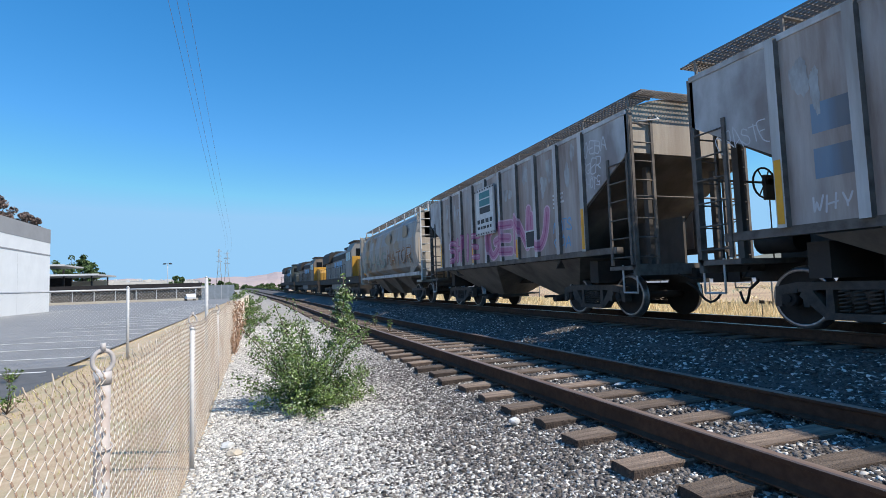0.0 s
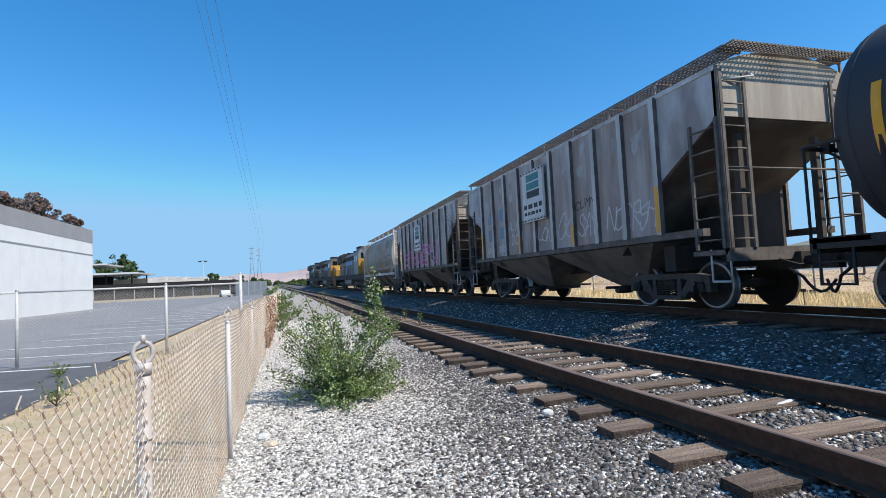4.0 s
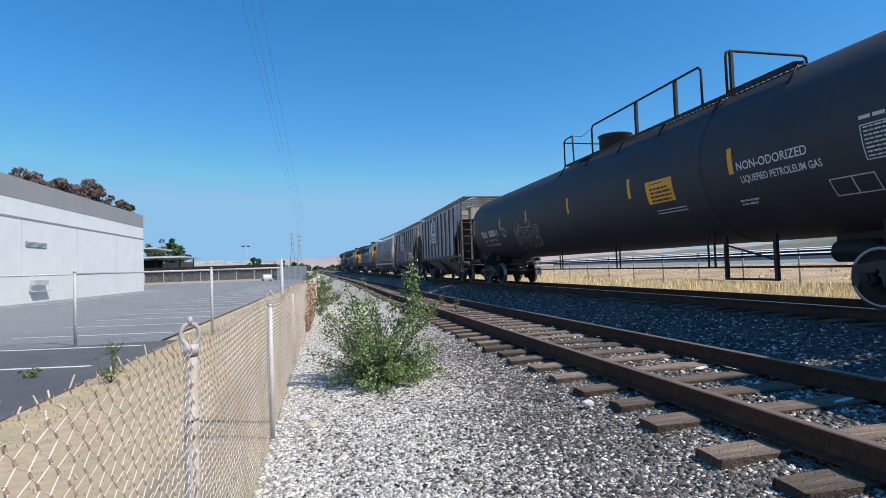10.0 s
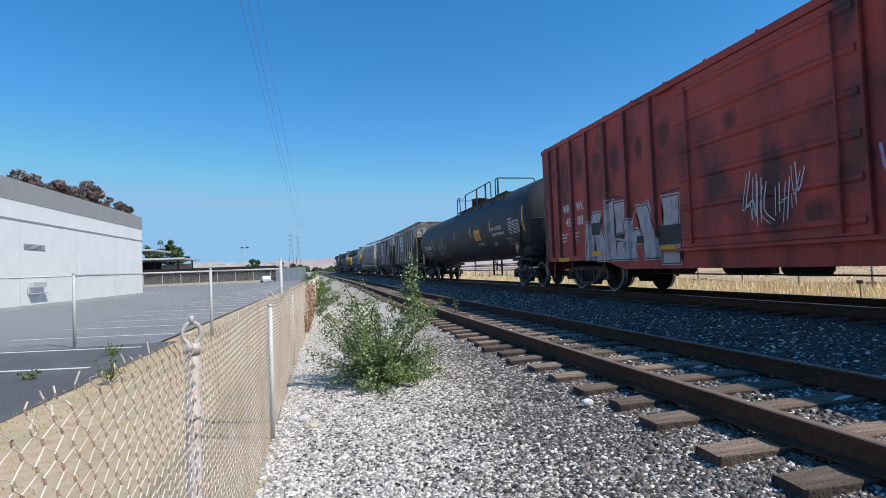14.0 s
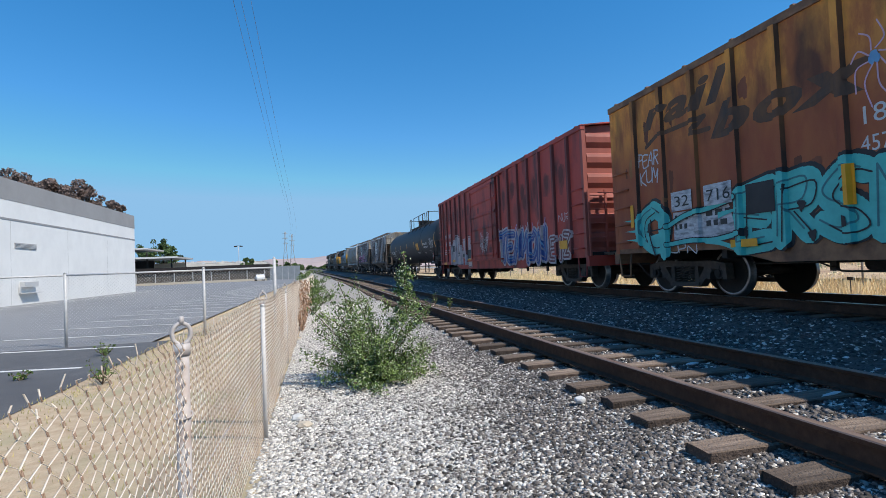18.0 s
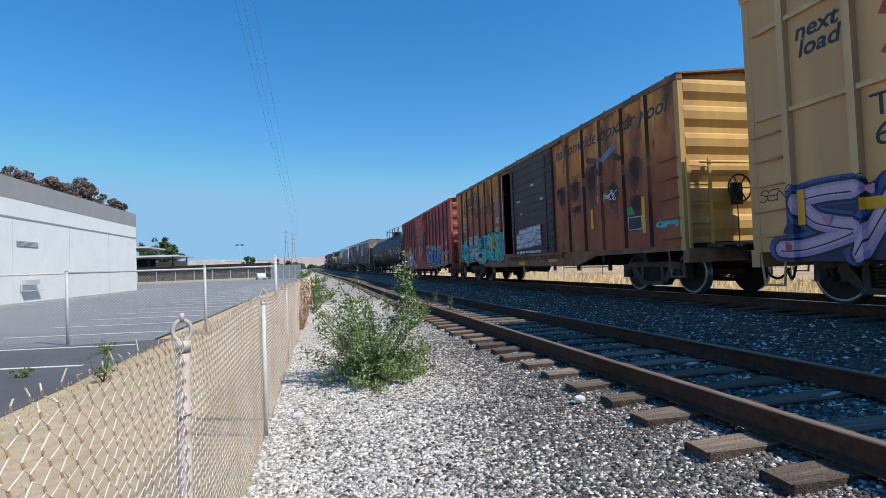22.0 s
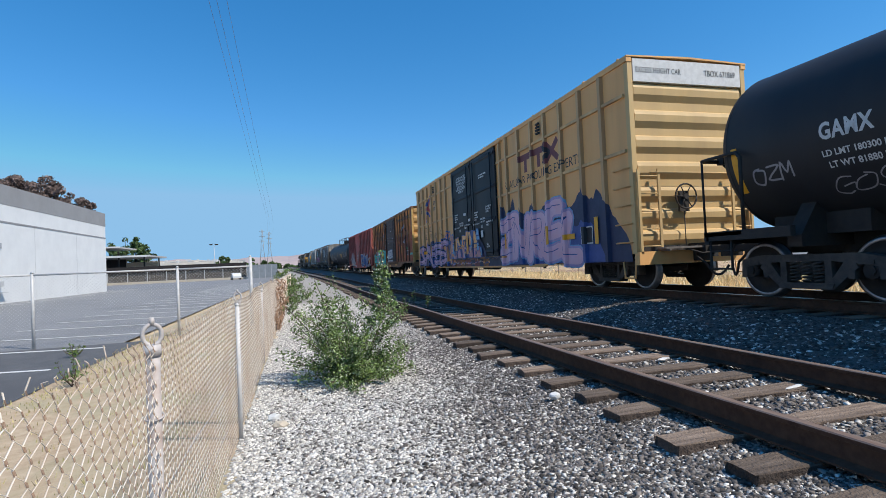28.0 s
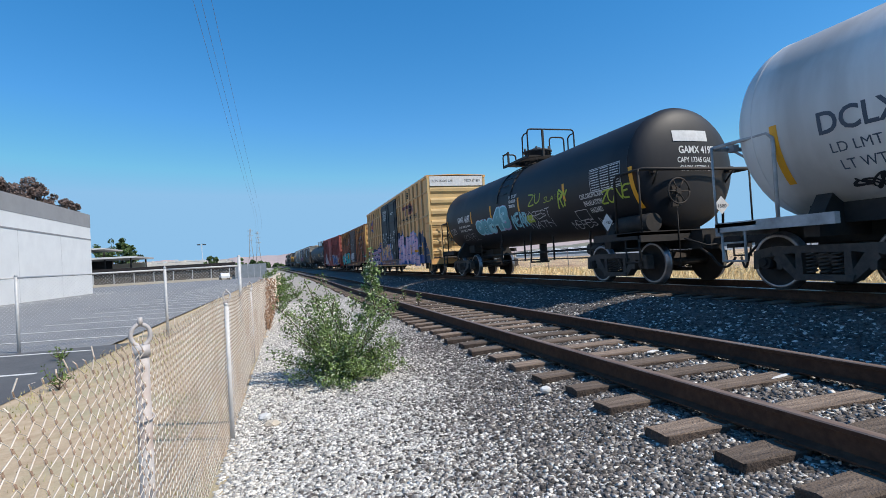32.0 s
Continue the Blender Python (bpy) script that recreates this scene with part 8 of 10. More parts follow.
def art_tan(c, sh, uc, half, low, eave):
    Y = lambda u: u - uc
    s2 = ("ribs", sh[1], RIBS)
    text(c, "next", Y(-68.62), 3.92, 0.34, M_LETTERK, sh, shear=0.2, width=0.68, bold=0.008)
    text(c, "load", Y(-68.66), 3.66, 0.34, M_LETTERK, sh, shear=0.2, width=0.66, bold=0.008)
    text(c, "any", Y(-71.5), 3.86, 0.36, M_LETTERK, sh, shear=0.2, width=0.62, bold=0.008)
    text(c, "road", Y(-71.5), 3.56, 0.36, M_LETTERK, sh, shear=0.2, width=0.68, bold=0.008)
    for k, (m, pts) in enumerate(((P_BLUE, [(0.46, 0.36), (0.08, 0.04), (0.09, -0.07), (0.43, -0.62)]), (P_RED, [(0.50, 0.12), (0.17, -0.05), (0.48, -0.44)]), (P_BLUE, [(-0.43, 0.71), (-0.02, 0.27)]),
                                  (P_RED, [(-0.48, 0.52), (-0.08, 0.06), (-0.5, -0.08)]), (P_BLUE, [(-0.02, -0.14), (-0.44, -0.40)]))):
        bm = B()
        ribbon(bm, [(Y(-70.36) + a, 3.70 + b) for a, b in pts], 0.15, 0.0)
        lay(bm, s2, 0.004 + 0.002 * k)
        part("emblem", bm, m, c, "bar of the crossed red and blue arrow emblem")
    text(c, "TB", Y(-69.62), 2.50, 0.42, M_LETTERK, sh, width=0.55)
    text(c, "OX", Y(-70.5), 2.50, 0.42, M_LETTERK, sh, width=0.62)
    text(c, "67", Y(-69.65), 2.12, 0.42, M_LETTERK, sh, width=0.48)
    text(c, "18", Y(-70.55), 2.12, 0.42, M_LETTERK, sh, width=0.40)
    text(c, "69", Y(-71.52), 2.10, 0.42, M_LETTERK, sh, width=0.52)
    frame_box(c, Y(-72.55), Y(-72.95), 2.28, 2.62, 0.015, M_LETTERK, sh)
    text(c, "F", Y(-72.68), 2.34, 0.16, M_LETTERK, sh)
    cloud(c, Y(-68.1), Y(-73.6), 0.66, 1.80, P_DARKB, s2, 13, 0.003, 9, label="dark blue spray paint along the lower side")
    cloud(c, Y(-70.3), Y(-72.3), 0.66, 2.25, P_DARKB, s2, 14, 0.0035, 3)
    lettering(c, "SAS", Y(-68.25), Y(-72.0), 0.80, 1.75, [(0.40, P_BLUE, (0.05, 0.02)), (0.33, P_BLACK, (0, 0)), (0.25, P_LAV, (0, 0)), (0.15, P_ROSE, (0, 0.01)), (0.02, P_DARKB, (0.02, -0.03))], s2, 141, 0.3, 0.16, 0.24, label="lavender and pink lettering outlined in dark blue spray paint")
    lettering(c, "SE", Y(-71.6), Y(-73.9), 0.82, 1.70, [(0.40, P_BLUE, (0.04, 0.02)), (0.33, P_BLACK, (0, 0)), (0.25, P_LAV, (0, 0)), (0.15, P_ROSE, (0, 0.01)), (0.02, P_DARKB, (0.02, -0.03))], ("ribs", sh[1] - 0.022, RIBS), 144, 0.45, 0.15, 0.22, label="lavender lettering outlined in dark blue spray paint")
    for q in range(9):
        blotch(c, "spray_spot", Y(-68.4 - 0.6 * q), 0.9 + 0.35 * (q % 3), 0.10, 0.08, P_RED if q % 3 == 0 else P_PINK, ("ribs", sh[1] - 0.045, RIBS), 690 + q, 0.004)
    cloud(c, Y(-73.4), Y(-75.1), 0.66, 2.0, P_BLUE, s2, 15, 0.004, 3)
    lettering(c, "TA", Y(-73.6), Y(-75.1), 0.90, 1.98, [(0.40, P_SKY, (0, 0)), (0.36, P_ULTRA, (0, 0)), (0.25, P_EMBER, (0, 0)), (0.09, P_TERRA, (0.03, 0.03)), (0.03, P_BLUE, (-0.06, 0.04))], s2, 145, 0.0, 0.10, 0.3, label="orange and pink lettering outlined in blue spray paint")
    lettering(c, "KN", Y(-72.9), Y(-73.4), 2.02, 2.2, [(0.02, P_BLACK, (0, 0))], s2, 146, 0.3, 0.08, 0.1)
    lettering(c, "SENSR", Y(-67.85), Y(-68.7), 1.62, 1.8, [(0.016, P_BLACK, (0, 0))], s2, 147, 0.1, 0.12, 0.1)
    lettering(c, "IBK", Y(-69.0), Y(-69.5), 1.62, 1.82, [(0.02, P_BLACK, (0, 0))], s2, 148, 0.1, 0.12, 0.1)
    cloud(c, Y(-80.55), Y(-88.0), 0.66, 2.62, P_DARKB, s2, 17, 0.003, 10, label="dark halo of spray paint")
    cloud(c, Y(-80.45), Y(-82.1), 0.66, 3.0, P_DARKB, s2, 18, 0.0045, 2)
    cloud(c, Y(-80.55), Y(-87.0), 0.66, 2.05, P_BLUE, s2, 19, 0.006, 12)
    lettering(c, "ZNREL", Y(-80.75), Y(-86.2), 0.92, 1.98, [(0.60, P_SKY, (0, 0)), (0.54, P_LAV, (0, 0)), (0.42, P_MAUVE, (0, 0)), (0.025, P_BLUE, (0.08, 0.05))], s2, 151, 0.25, 0.12, 0.22, label="pink and lavender block lettering in spray paint", lift=0.010)
    dsh = ("flat", sh[1] - 0.118)
    cloud(c, Y(-75.2), Y(-79.4), 0.98, 1.85, P_DARKB, dsh, 29, 0.002, 8)
    cloud(c, Y(-75.2), Y(-79.2), 0.98, 1.32, P_MAROON, dsh, 23, 0.005, 11)
    cloud(c, Y(-76.6), Y(-78.9), 0.98, 2.12, P_DARKB, dsh, 31, 0.008, 5)
    cloud(c, Y(-75.3), Y(-79.1), 0.98, 1.72, P_ULTRA, dsh, 33, 0.011, 10)
    # block letters: rows of (foot from, foot to, head from, head to, z0, z1)
    for k, (m, label, rows) in enumerate((
            (P_TERRA, "brown and mauve spray paint along the foot of the doors", ((-75.3, -75.8, -75.35, -75.8, 0.98, 1.28), (-75.95, -76.5, -75.9, -76.5, 1.0, 1.36), (-76.6, -77.0, -76.55, -77.05, 0.98, 1.4), (-77.5, -77.95, -77.5, -77.9, 1.0, 1.42), (-78.05, -78.9, -78.1, -78.8, 0.98, 1.34))),
            (P_EMBER, "orange and peach block letters in spray paint", ((-75.6, -75.9, -75.68, -76.02, 1.3, 1.84), (-76.12, -76.34, -75.92, -76.12, 1.5, 1.88), (-76.0, -76.5, -76.0, -76.45, 1.36, 1.46), (-76.62, -77.0, -76.62, -76.95, 1.42, 1.92), (-76.92, -77.36, -76.9, -77.4, 1.74, 1.9), (-77.12, -77.46, -77.16, -77.42, 1.12, 2.06), (-77.54, -77.78, -77.48, -77.72, 1.5, 2.02), (-78.12, -78.56, -78.14, -78.3, 1.55, 2.02), (-78.1, -78.5, -78.15, -78.55, 1.36, 1.5))),
            (P_BLUE, "blue strokes of spray paint", ((-75.92, -76.1, -75.98, -76.04, 1.34, 1.62), (-77.8, -78.04, -77.84, -78.1, 1.32, 2.04), (-76.72, -76.86, -76.76, -76.84, 1.55, 1.72), (-76.45, -76.6, -76.35, -76.5, 1.05, 1.34), (-77.0, -77.12, -76.95, -77.1, 1.0, 1.5), (-78.36, -78.46, -78.3, -78.38, 1.0, 1.2))),
            (P_SKY, "pale blue bubbles of spray paint", ((-78.46, -78.76, -78.5, -78.7, 1.84, 2.06), (-78.52, -78.84, -78.5, -78.82, 1.66, 1.79), (-78.5, -78.72, -78.54, -78.7, 1.26, 1.52), (-77.88, -77.99, -77.9, -78.02, 1.52, 1.76), (-78.92, -79.04, -78.86, -79.0, 1.04, 1.34), (-75.28, -75.42, -75.26, -75.4, 1.2, 1.6), (-76.44, -76.56, -76.42, -76.54, 1.56, 1.74), (-75.5, -75.62, -75.5, -75.6, 1.12, 1.3))))):
        slabs(c, [tuple(Y(v) for v in q[:4]) + q[4:] for q in rows], [P_BLUE, m], dsh, 0.030 + 0.006 * k, "spray_letters", label, 0.028)
    rr = random.Random(47)
    for q in range(34):
        u, z = rr.uniform(-78.9, -75.3), rr.uniform(1.0, 1.75)
        bm = B()
        brush(bm, [(Y(u), z), (Y(u + rr.uniform(-0.15, 0.15)), z + rr.uniform(-0.1, 0.1)), (Y(u - rr.uniform(0.05, 0.25)), z + rr.uniform(-0.2, 0.2))], rr.uniform(0.015, 0.05))
        lay(bm, dsh, 0.060 + 0.0006 * q)
        part("spray_line", bm, rr.choice((P_BLUE, P_BLUE, P_DARKB, P_ROSE, P_PEACH, P_SKY)), c)
    for q, (u, z) in enumerate(((-78.55, 1.9), (-78.64, 1.96), (-78.57, 1.36), (-78.62, 1.43), (-77.93, 1.6), (-77.96, 1.68))):
        blotch(c, "spray_spot", Y(u), z, 0.03, 0.025, P_DARKB, dsh, 710 + q, 0.085)
    patch(c, "reflective_strip", Y(-77.38), Y(-77.5), 1.25, 1.78, M_YELLOW, ("flat", dsh[1] - 0.09), 0.004, "yellow reflective strip")
    patch(c, "reflective_strip", Y(-74.35), Y(-74.45), 1.2, 1.65, M_YELLOW, s2, 0.04, "yellow reflective strip")
    # sill band under the doors, sprayed over
    rr = random.Random(53)
    u = -71.0
    while u > -87.0:
        w = rr.uniform(0.25, 0.6)
        m = rr.choice((P_MAROON, P_MAROON, M_RUSTPOST, P_DARKB, M_SILL)) if u > -79.2 else P_DARKB
        patch(c, "spray_band", Y(u), Y(u - w), 0.62 if -83 < u < -73 else 0.78, 0.90, m, ("flat", sh[1] - 0.001), 0.004)
        if -74.8 > u > -80.5:
            patch(c, "spray_band", Y(u), Y(u - w), 0.90, 0.958, rr.choice((m, P_DARKB, P_BLACK)), ("flat", sh[1] - 0.13), 0.004)
        u -= w
    for q in range(44):
        u = -71.2 - 0.19 * q
        blotch(c, "spray_spot", Y(u), rr.uniform(0.72, 0.84), rr.uniform(0.06, 0.2), rr.uniform(0.02, 0.05), rr.choice((P_PEACH, P_LAV, P_TERRA, P_ULTRA, P_BLUE, P_SILVER)), ("flat", sh[1] - 0.001), 760 + q, 0.008)
    # faded emblem and slogan on the aft part
    bm = B()
    for k, u in enumerate((-82.55, -83.45)):
        ribbon(bm, [(Y(u), 3.98), (Y(u - 0.72), 3.98)], 0.20, 0.001 * k)
        ribbon(bm, [(Y(u - 0.36), 3.9), (Y(u - 0.36), 3.55)], 0.20, 0.002 + 0.001 * k)
    ribbon(bm, [(Y(-84.3), 4.05), (Y(-84.95), 3.56)], 0.18, 0.004)
    ribbon(bm, [(Y(-84.95), 4.05), (Y(-84.3), 3.56)], 0.18, 0.005)
    lay(bm, s2, 0.004)
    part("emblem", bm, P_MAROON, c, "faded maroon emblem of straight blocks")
    bm = B()
    ribbon(bm, [(Y(-84.1), 4.05), (Y(-84.5), 3.8), (Y(-84.1), 3.56)], 0.13)
    lay(bm, s2, 0.012)
    part("emblem", bm, P_BLACK, c, "black chevron of the emblem")
    text(c, "RAILCAR POOLING EXPERTS", Y(-81.35), 3.18, 0.36, M_LETTERK, s2, width=4.75)
    for s, u, z, h, w in (("CERRAR Y BLOQUEAR", -76.09, 4.36, 0.13, 1.2), ("AMBAS PUERTAS ANTES", -76.02, 4.24, 0.13, 1.3), ("DE MOVER EL CARRO", -76.09, 4.12, 0.13, 1.2), ("CLOSE AND LOCK", -76.18, 4.00, 0.13, 1.0),
                          ("BOTH DOORS BEFORE", -76.03, 3.88, 0.13, 1.25), ("MOVING CAR", -76.31, 3.76, 0.13, 0.72), ("ABRIR CERRAR", -78.94, 2.39, 0.09, 0.53), ("OPEN  CLOSE", -78.97, 2.28, 0.09, 0.48),
                          ("DO NOT LUBE DOOR", -79.56, 2.80, 0.08, 0.56), ("ROLLERS LUBED", -79.56, 2.71, 0.08, 0.46), ("DATE 08-16", -79.56, 2.62, 0.08, 0.30), ("ABRIR ESTA PUERTA", -79.56, 2.23, 0.09, 0.7), ("PRIMERO", -79.56, 2.12, 0.09, 0.30),
                          ("CERRAR ESTA PUERTA", -76.94, 2.30, 0.09, 0.78), ("PRIMERO", -76.94, 2.20, 0.09, 0.3), ("OPEN THIS DOOR FIRST", -78.10, 2.24, 0.08, 0.74), ("ASD", -78.98, 2.09, 0.14, 0.22), ("ASD", -76.25, 2.10, 0.14, 0.22),
                          ("CLOSE THIS DOOR FIRST", -75.52, 2.26, 0.08, 0.76), ("ABRIR CERRAR", -76.29, 2.43, 0.09, 0.54), ("OPEN  CLOSE", -76.31, 2.34, 0.09, 0.48), ("SEAL", -79.52, 1.41, 0.10, 0.18), ("CANDADO", -79.52, 1.31, 0.10, 0.32)):
        text(c, s, Y(u), z, h, M_LETTERW, ("flat", dsh[1] - 0.012), width=w, bold=0.003)
    bars(c, Y(-78.87), 4.12, [0.83, 0.6], 0.05, 0.04, M_LETTERW, dsh, 41)
    for k, (u, z, w) in enumerate(((-75.6, 2.9, 0.45), (-78.25, 2.75, 0.4))):
        bars(c, Y(u), z, [w, w * 0.9, w, w * 0.7], 0.05, 0.045, M_LETTERW, dsh, 50 + k)
    for u, z in ((-77.4, 2.46), (-76.85, 2.74)):
        patch(c, "number_panel", Y(u), Y(u - 0.34), z, z + 0.11, M_LETTERW, dsh, 0.008, "small white panel")
    patch(c, "notice", Y(-78.95), Y(-79.2), 1.72, 1.98, M_LETTERW, dsh, 0.02)
    for u in (-68.6, -70.8, -81.1, -84.3):
        patch(c, "reflective_strip", Y(u) + 0.06, Y(u) - 0.06, 1.2, 1.72, M_YELLOW, s2, 0.035, "yellow reflective strip")
    patch(c, "reflective_strip", Y(-86.62), Y(-86.78), 1.1, 1.75, M_YELLOW, s2, 0.035, "yellow reflective strip")
    patch(c, "stencil", Y(-86.0), Y(-86.55), 1.12, 1.55, P_BLACK, s2, 0.03)
    frame_box(c, Y(-86.0), Y(-86.55), 1.12, 1.55, 0.03, M_LETTERW, ("flat", sh[1] - 0.034))
    patch(c, "notice", Y(-69.5), Y(-69.95), 1.32, 1.48, M_YELLOW, s2, 0.035)
    patch(c, "notice", Y(-85.2), Y(-85.7), 1.28, 1.42, M_YELLOW, s2, 0.035)
    for u in (-71.9, -84.0):
        bm = B()
        for k in range(4):
            bx(bm, sh[1] - 0.12, sh[1] - 0.06, Y(u) - 0.09, Y(u) + 0.09, 4.42 + 0.09 * k, 4.47 + 0.09 * k)
        part("louvre", bm, M_STEEL_DARK, c)
    # white panel on the end with lettering
    bm = B()
    bx(bm, -1.42, 1.42, -half - 0.01, -half + 0.08, 4.52, 5.02)
    part("end_panel", bm, M_LETTERW, c, "white warning panel on the car's end")
    text(c, "EXCESS HEIGHT CAR", 0, 4.72, 0.17, M_LETTERK, sh, end=(-1.36, -half - 0.016), width=1.15)
    text(c, "TBOX 671869", 0, 4.72, 0.19, M_LETTERK, sh, end=(0.42, -half - 0.016), width=0.85)


posts = [-68.45, -69.45, -70.37, -71.28, -72.25, -73.15, -74.0, -80.9, -81.5, -82.47, -83.43, -84.30, -85.22, -86.20, -87.15]
box_car("boxcar", -88.15, -67.7, 5.04, 0.92, "tall tan boxcar with dark double doors and graffiti", M_TAN, M_TANEND, M_TAN, posts, [(-75.15, -77.80, M_NAVY), (-77.88, -80.5, M_NAVY)], 4, M_TAN, art_tan,
        post_w=0.075, post_d=0.085, peak=0.04, post_paint=M_TANPOST, flank=M_TANFLANK, belts=[(4.32, -67.9, -75.1), (2.94, -67.9, -75.1), (4.25, -80.55, -88.0), (3.05, -80.55, -88.0)],
        end_rows=[(1.15, 0.34), (1.62, 0.34), (2.1, 0.34), (2.62, 0.40), (3.18, 0.40), (3.74, 0.40), (4.32, 0.40)])


# ---- locomotives ----
def locomotive(u0, u1, label, side, front):
    """A six-axle road engine with its cab at the rear end u0."""
    uc, half = (u0 + u1) / 2, (u1 - u0) / 2
    c = car("locomotive", uc, label, "locomotive")
    part("frame", mesh_box(-1.5, 1.5, -half, half, 1.15, 1.62, M_STEEL_DARK), None, c)
    part("walkway_edge", mesh_box(-1.55, 1.55, -half, half, 1.62, 1.68, M_STEEL_DARK), None, c)
    bm = B()
    prism(bm, [(-1.15, 0.45), (1.15, 0.45), (1.4, 0.7), (1.4, 1.15), (-1.4, 1.15), (-1.4, 0.7)], "y", -2.6, 2.6)
    part("fuel_tank", bm, M_LOCOG, c, bevel=0.05)
    bm = B()
    prism(bm, [(-0.95, 1.68), (0.95, 1.68), (0.95, 3.9), (0.7, 4.2), (-0.7, 4.2), (-0.95, 3.9)], "y", -half + 5.3, half - 1.2)
    part("hood", bm, side, c, "grey engine hood", bevel=0.03)
    for k in range(12):
        y = -half + 5.8 + k * 1.05
        part("hood_door", mesh_box(-0.975, -0.94, y, y + 0.9, 1.9, 3.4, side), None, c)
    bm = B()
    prism(bm, [(-1.3, 3.35), (1.3, 3.35), (1.3, 4.1), (1.05, 4.45), (-1.05, 4.45), (-1.3, 4.1)], "y", half - 6.2, half - 1.3)
    part("radiator", bm, M_STEEL_DARK, c)
    for k in range(3):
        bm = B()
        cyl(bm, (0, half - 5.4 + k * 1.5, 4.44), (0, half - 5.4 + k * 1.5, 4.56), 0.6, seg=18)
        part("roof_fan", bm, M_STEEL_DARK, c)
    part("upper_band", mesh_box(-0.985, -0.94, -half + 8.5, half - 6.2, 3.42, 3.88, M_STEEL_DARK), None, c, "dark intake grilles")
    bm = B()
    bx(bm, -0.95, 0.95, -half + 6, -half + 9, 4.15, 4.35)
    part("dynamic_brake", bm, M_STEEL_DARK, c)
    bm = B()
    prism(bm, [(-1.5, 1.68), (1.5, 1.68), (1.5, 3.75), (1.1, 4.5), (-1.1, 4.5), (-1.5, 3.75)], "y", -half + 2.9, -half + 5.3)
    cab = part("cab", bm, side, c, "driver's cab", bevel=0.05)
    part("cab_front", mesh_box(-1.42, 1.42, -half + 2.86, -half + 2.9, 1.7, 3.30, front), None, cab, "painted front of the cab")
    for y in (-half + 3.2, -half + 4.2):
        part("window", mesh_box(-1.515, -1.49, y, y + 0.8, 3.0, 3.65, M_GLASS), None, cab)
    for x in (-1.1, -0.35, 0.4):
        part("window", mesh_box(x, x + 0.65, -half + 2.87, -half + 2.91, 3.25, 3.9, M_GLASS), None, cab)
    part("cab_roof", mesh_box(-1.25, 1.25, -half + 2.8, -half + 5.4, 4.45, 4.55, M_STEEL_DARK), None, c)
    bm = B()
    prism(bm, [(-half + 0.9, 1.68), (-half + 2.9, 1.68), (-half + 2.9, 3.1), (-half + 1.3, 3.0), (-half + 0.9, 2.6)], "x", -1.05, 1.05)
    part("nose", bm, front, c, "short nose", bevel=0.08)
    for s in (-1, 1):
        bm = B()
        for k in range(14):
            y = -half + 5.6 + k * (2 * half - 6.2) / 13
            tube(bm, [(s * 1.5, y, 1.68), (s * 1.5, y, 2.75)], 0.018)
        tube(bm, [(s * 1.5, -half + 5.6, 2.75), (s * 1.5, half - 0.6, 2.75)], 0.018)
        part("handrail", bm, M_STEEL_DARK, c)
        for e in (-1, 1):
            bm = B()
            for k in range(4):
                bx(bm, min(s * 1.15, s * 1.5), max(s * 1.15, s * 1.5), min(e * (half - 0.1), e * (half - 0.45)), max(e * (half - 0.1), e * (half - 0.45)), 0.35 + 0.33 * k, 0.39 + 0.33 * k)
            tube(bm, [(s * 1.45, e * (half - 0.05), 1.0), (s * 1.45, e * (half - 0.05), 2.8)], 0.02)
            part("steps", bm, M_STEEL_DARK, c)
    for e in (-1, 1):
        part("pilot", mesh_box(-1.45, 1.45, e * half - 0.06, e * half + 0.06, 0.35, 1.2, M_STEEL_DARK), None, c)
        bm = B()
        bx(bm, -1.15, 1.15, -2.4, 2.4, 0.62, 0.85)
        for s in (-1, 1):
            prism(bm, [(-2.6, 0.55), (-2.3, 0.85), (2.3, 0.85), (2.6, 0.55), (2.2, 0.38), (1.2, 0.6), (0.6, 0.38), (-0.6, 0.38), (-1.2, 0.6), (-2.2, 0.38)], "x", s * 1.0 - 0.08, s * 1.0 + 0.08)
        t = part("truck", bm, M_TRUCK, c, "three-axle bogie", pose(0, e * (half - 4.0), 0))
        for k in (-1, 0, 1):
            w = part("wheelset", WHEELSET, None, t, m=pose(0, k * 1.8, R_WHEEL))
            WHEELS.append((w, k * 1.8, R_WHEEL))
        bm = B()
        for k in (-1, 0, 1):
            cyl(bm, (-1.2, k * 1.8, 0.5), (-1.05, k * 1.8, 0.5), 0.17, seg=12)
        part("axle_box", bm, M_TRUCK, t)
    ends(c, -half, half)
    bars(c, half - 7.5, 3.3, [4.6], 0.55, 0.1, P_SKY, ("flat", -0.98), 61, "painted_name")


locomotive(37.6, 59.6, "grey diesel locomotive with a yellow nose to the rear", M_LOCOG, M_LOCOY)
locomotive(61.0, 83.0, "dusty brown-grey diesel locomotive with a yellow nose", mat("dusty_brown_paint", (0.17, 0.14, 0.115), (0.12, 0.10, 0.085), 0.6, 0, 2, STREAK, 0.05, 30), M_LOCOY)
locomotive(84.4, 106.4, "dark green-black diesel locomotive at the train's head", mat("dark_green_paint", (0.035, 0.045, 0.04), (0.05, 0.055, 0.05), 0.55, 0, 2, STREAK, 0.05, 30), mat("dark_green_paint", (0, 0, 0)))


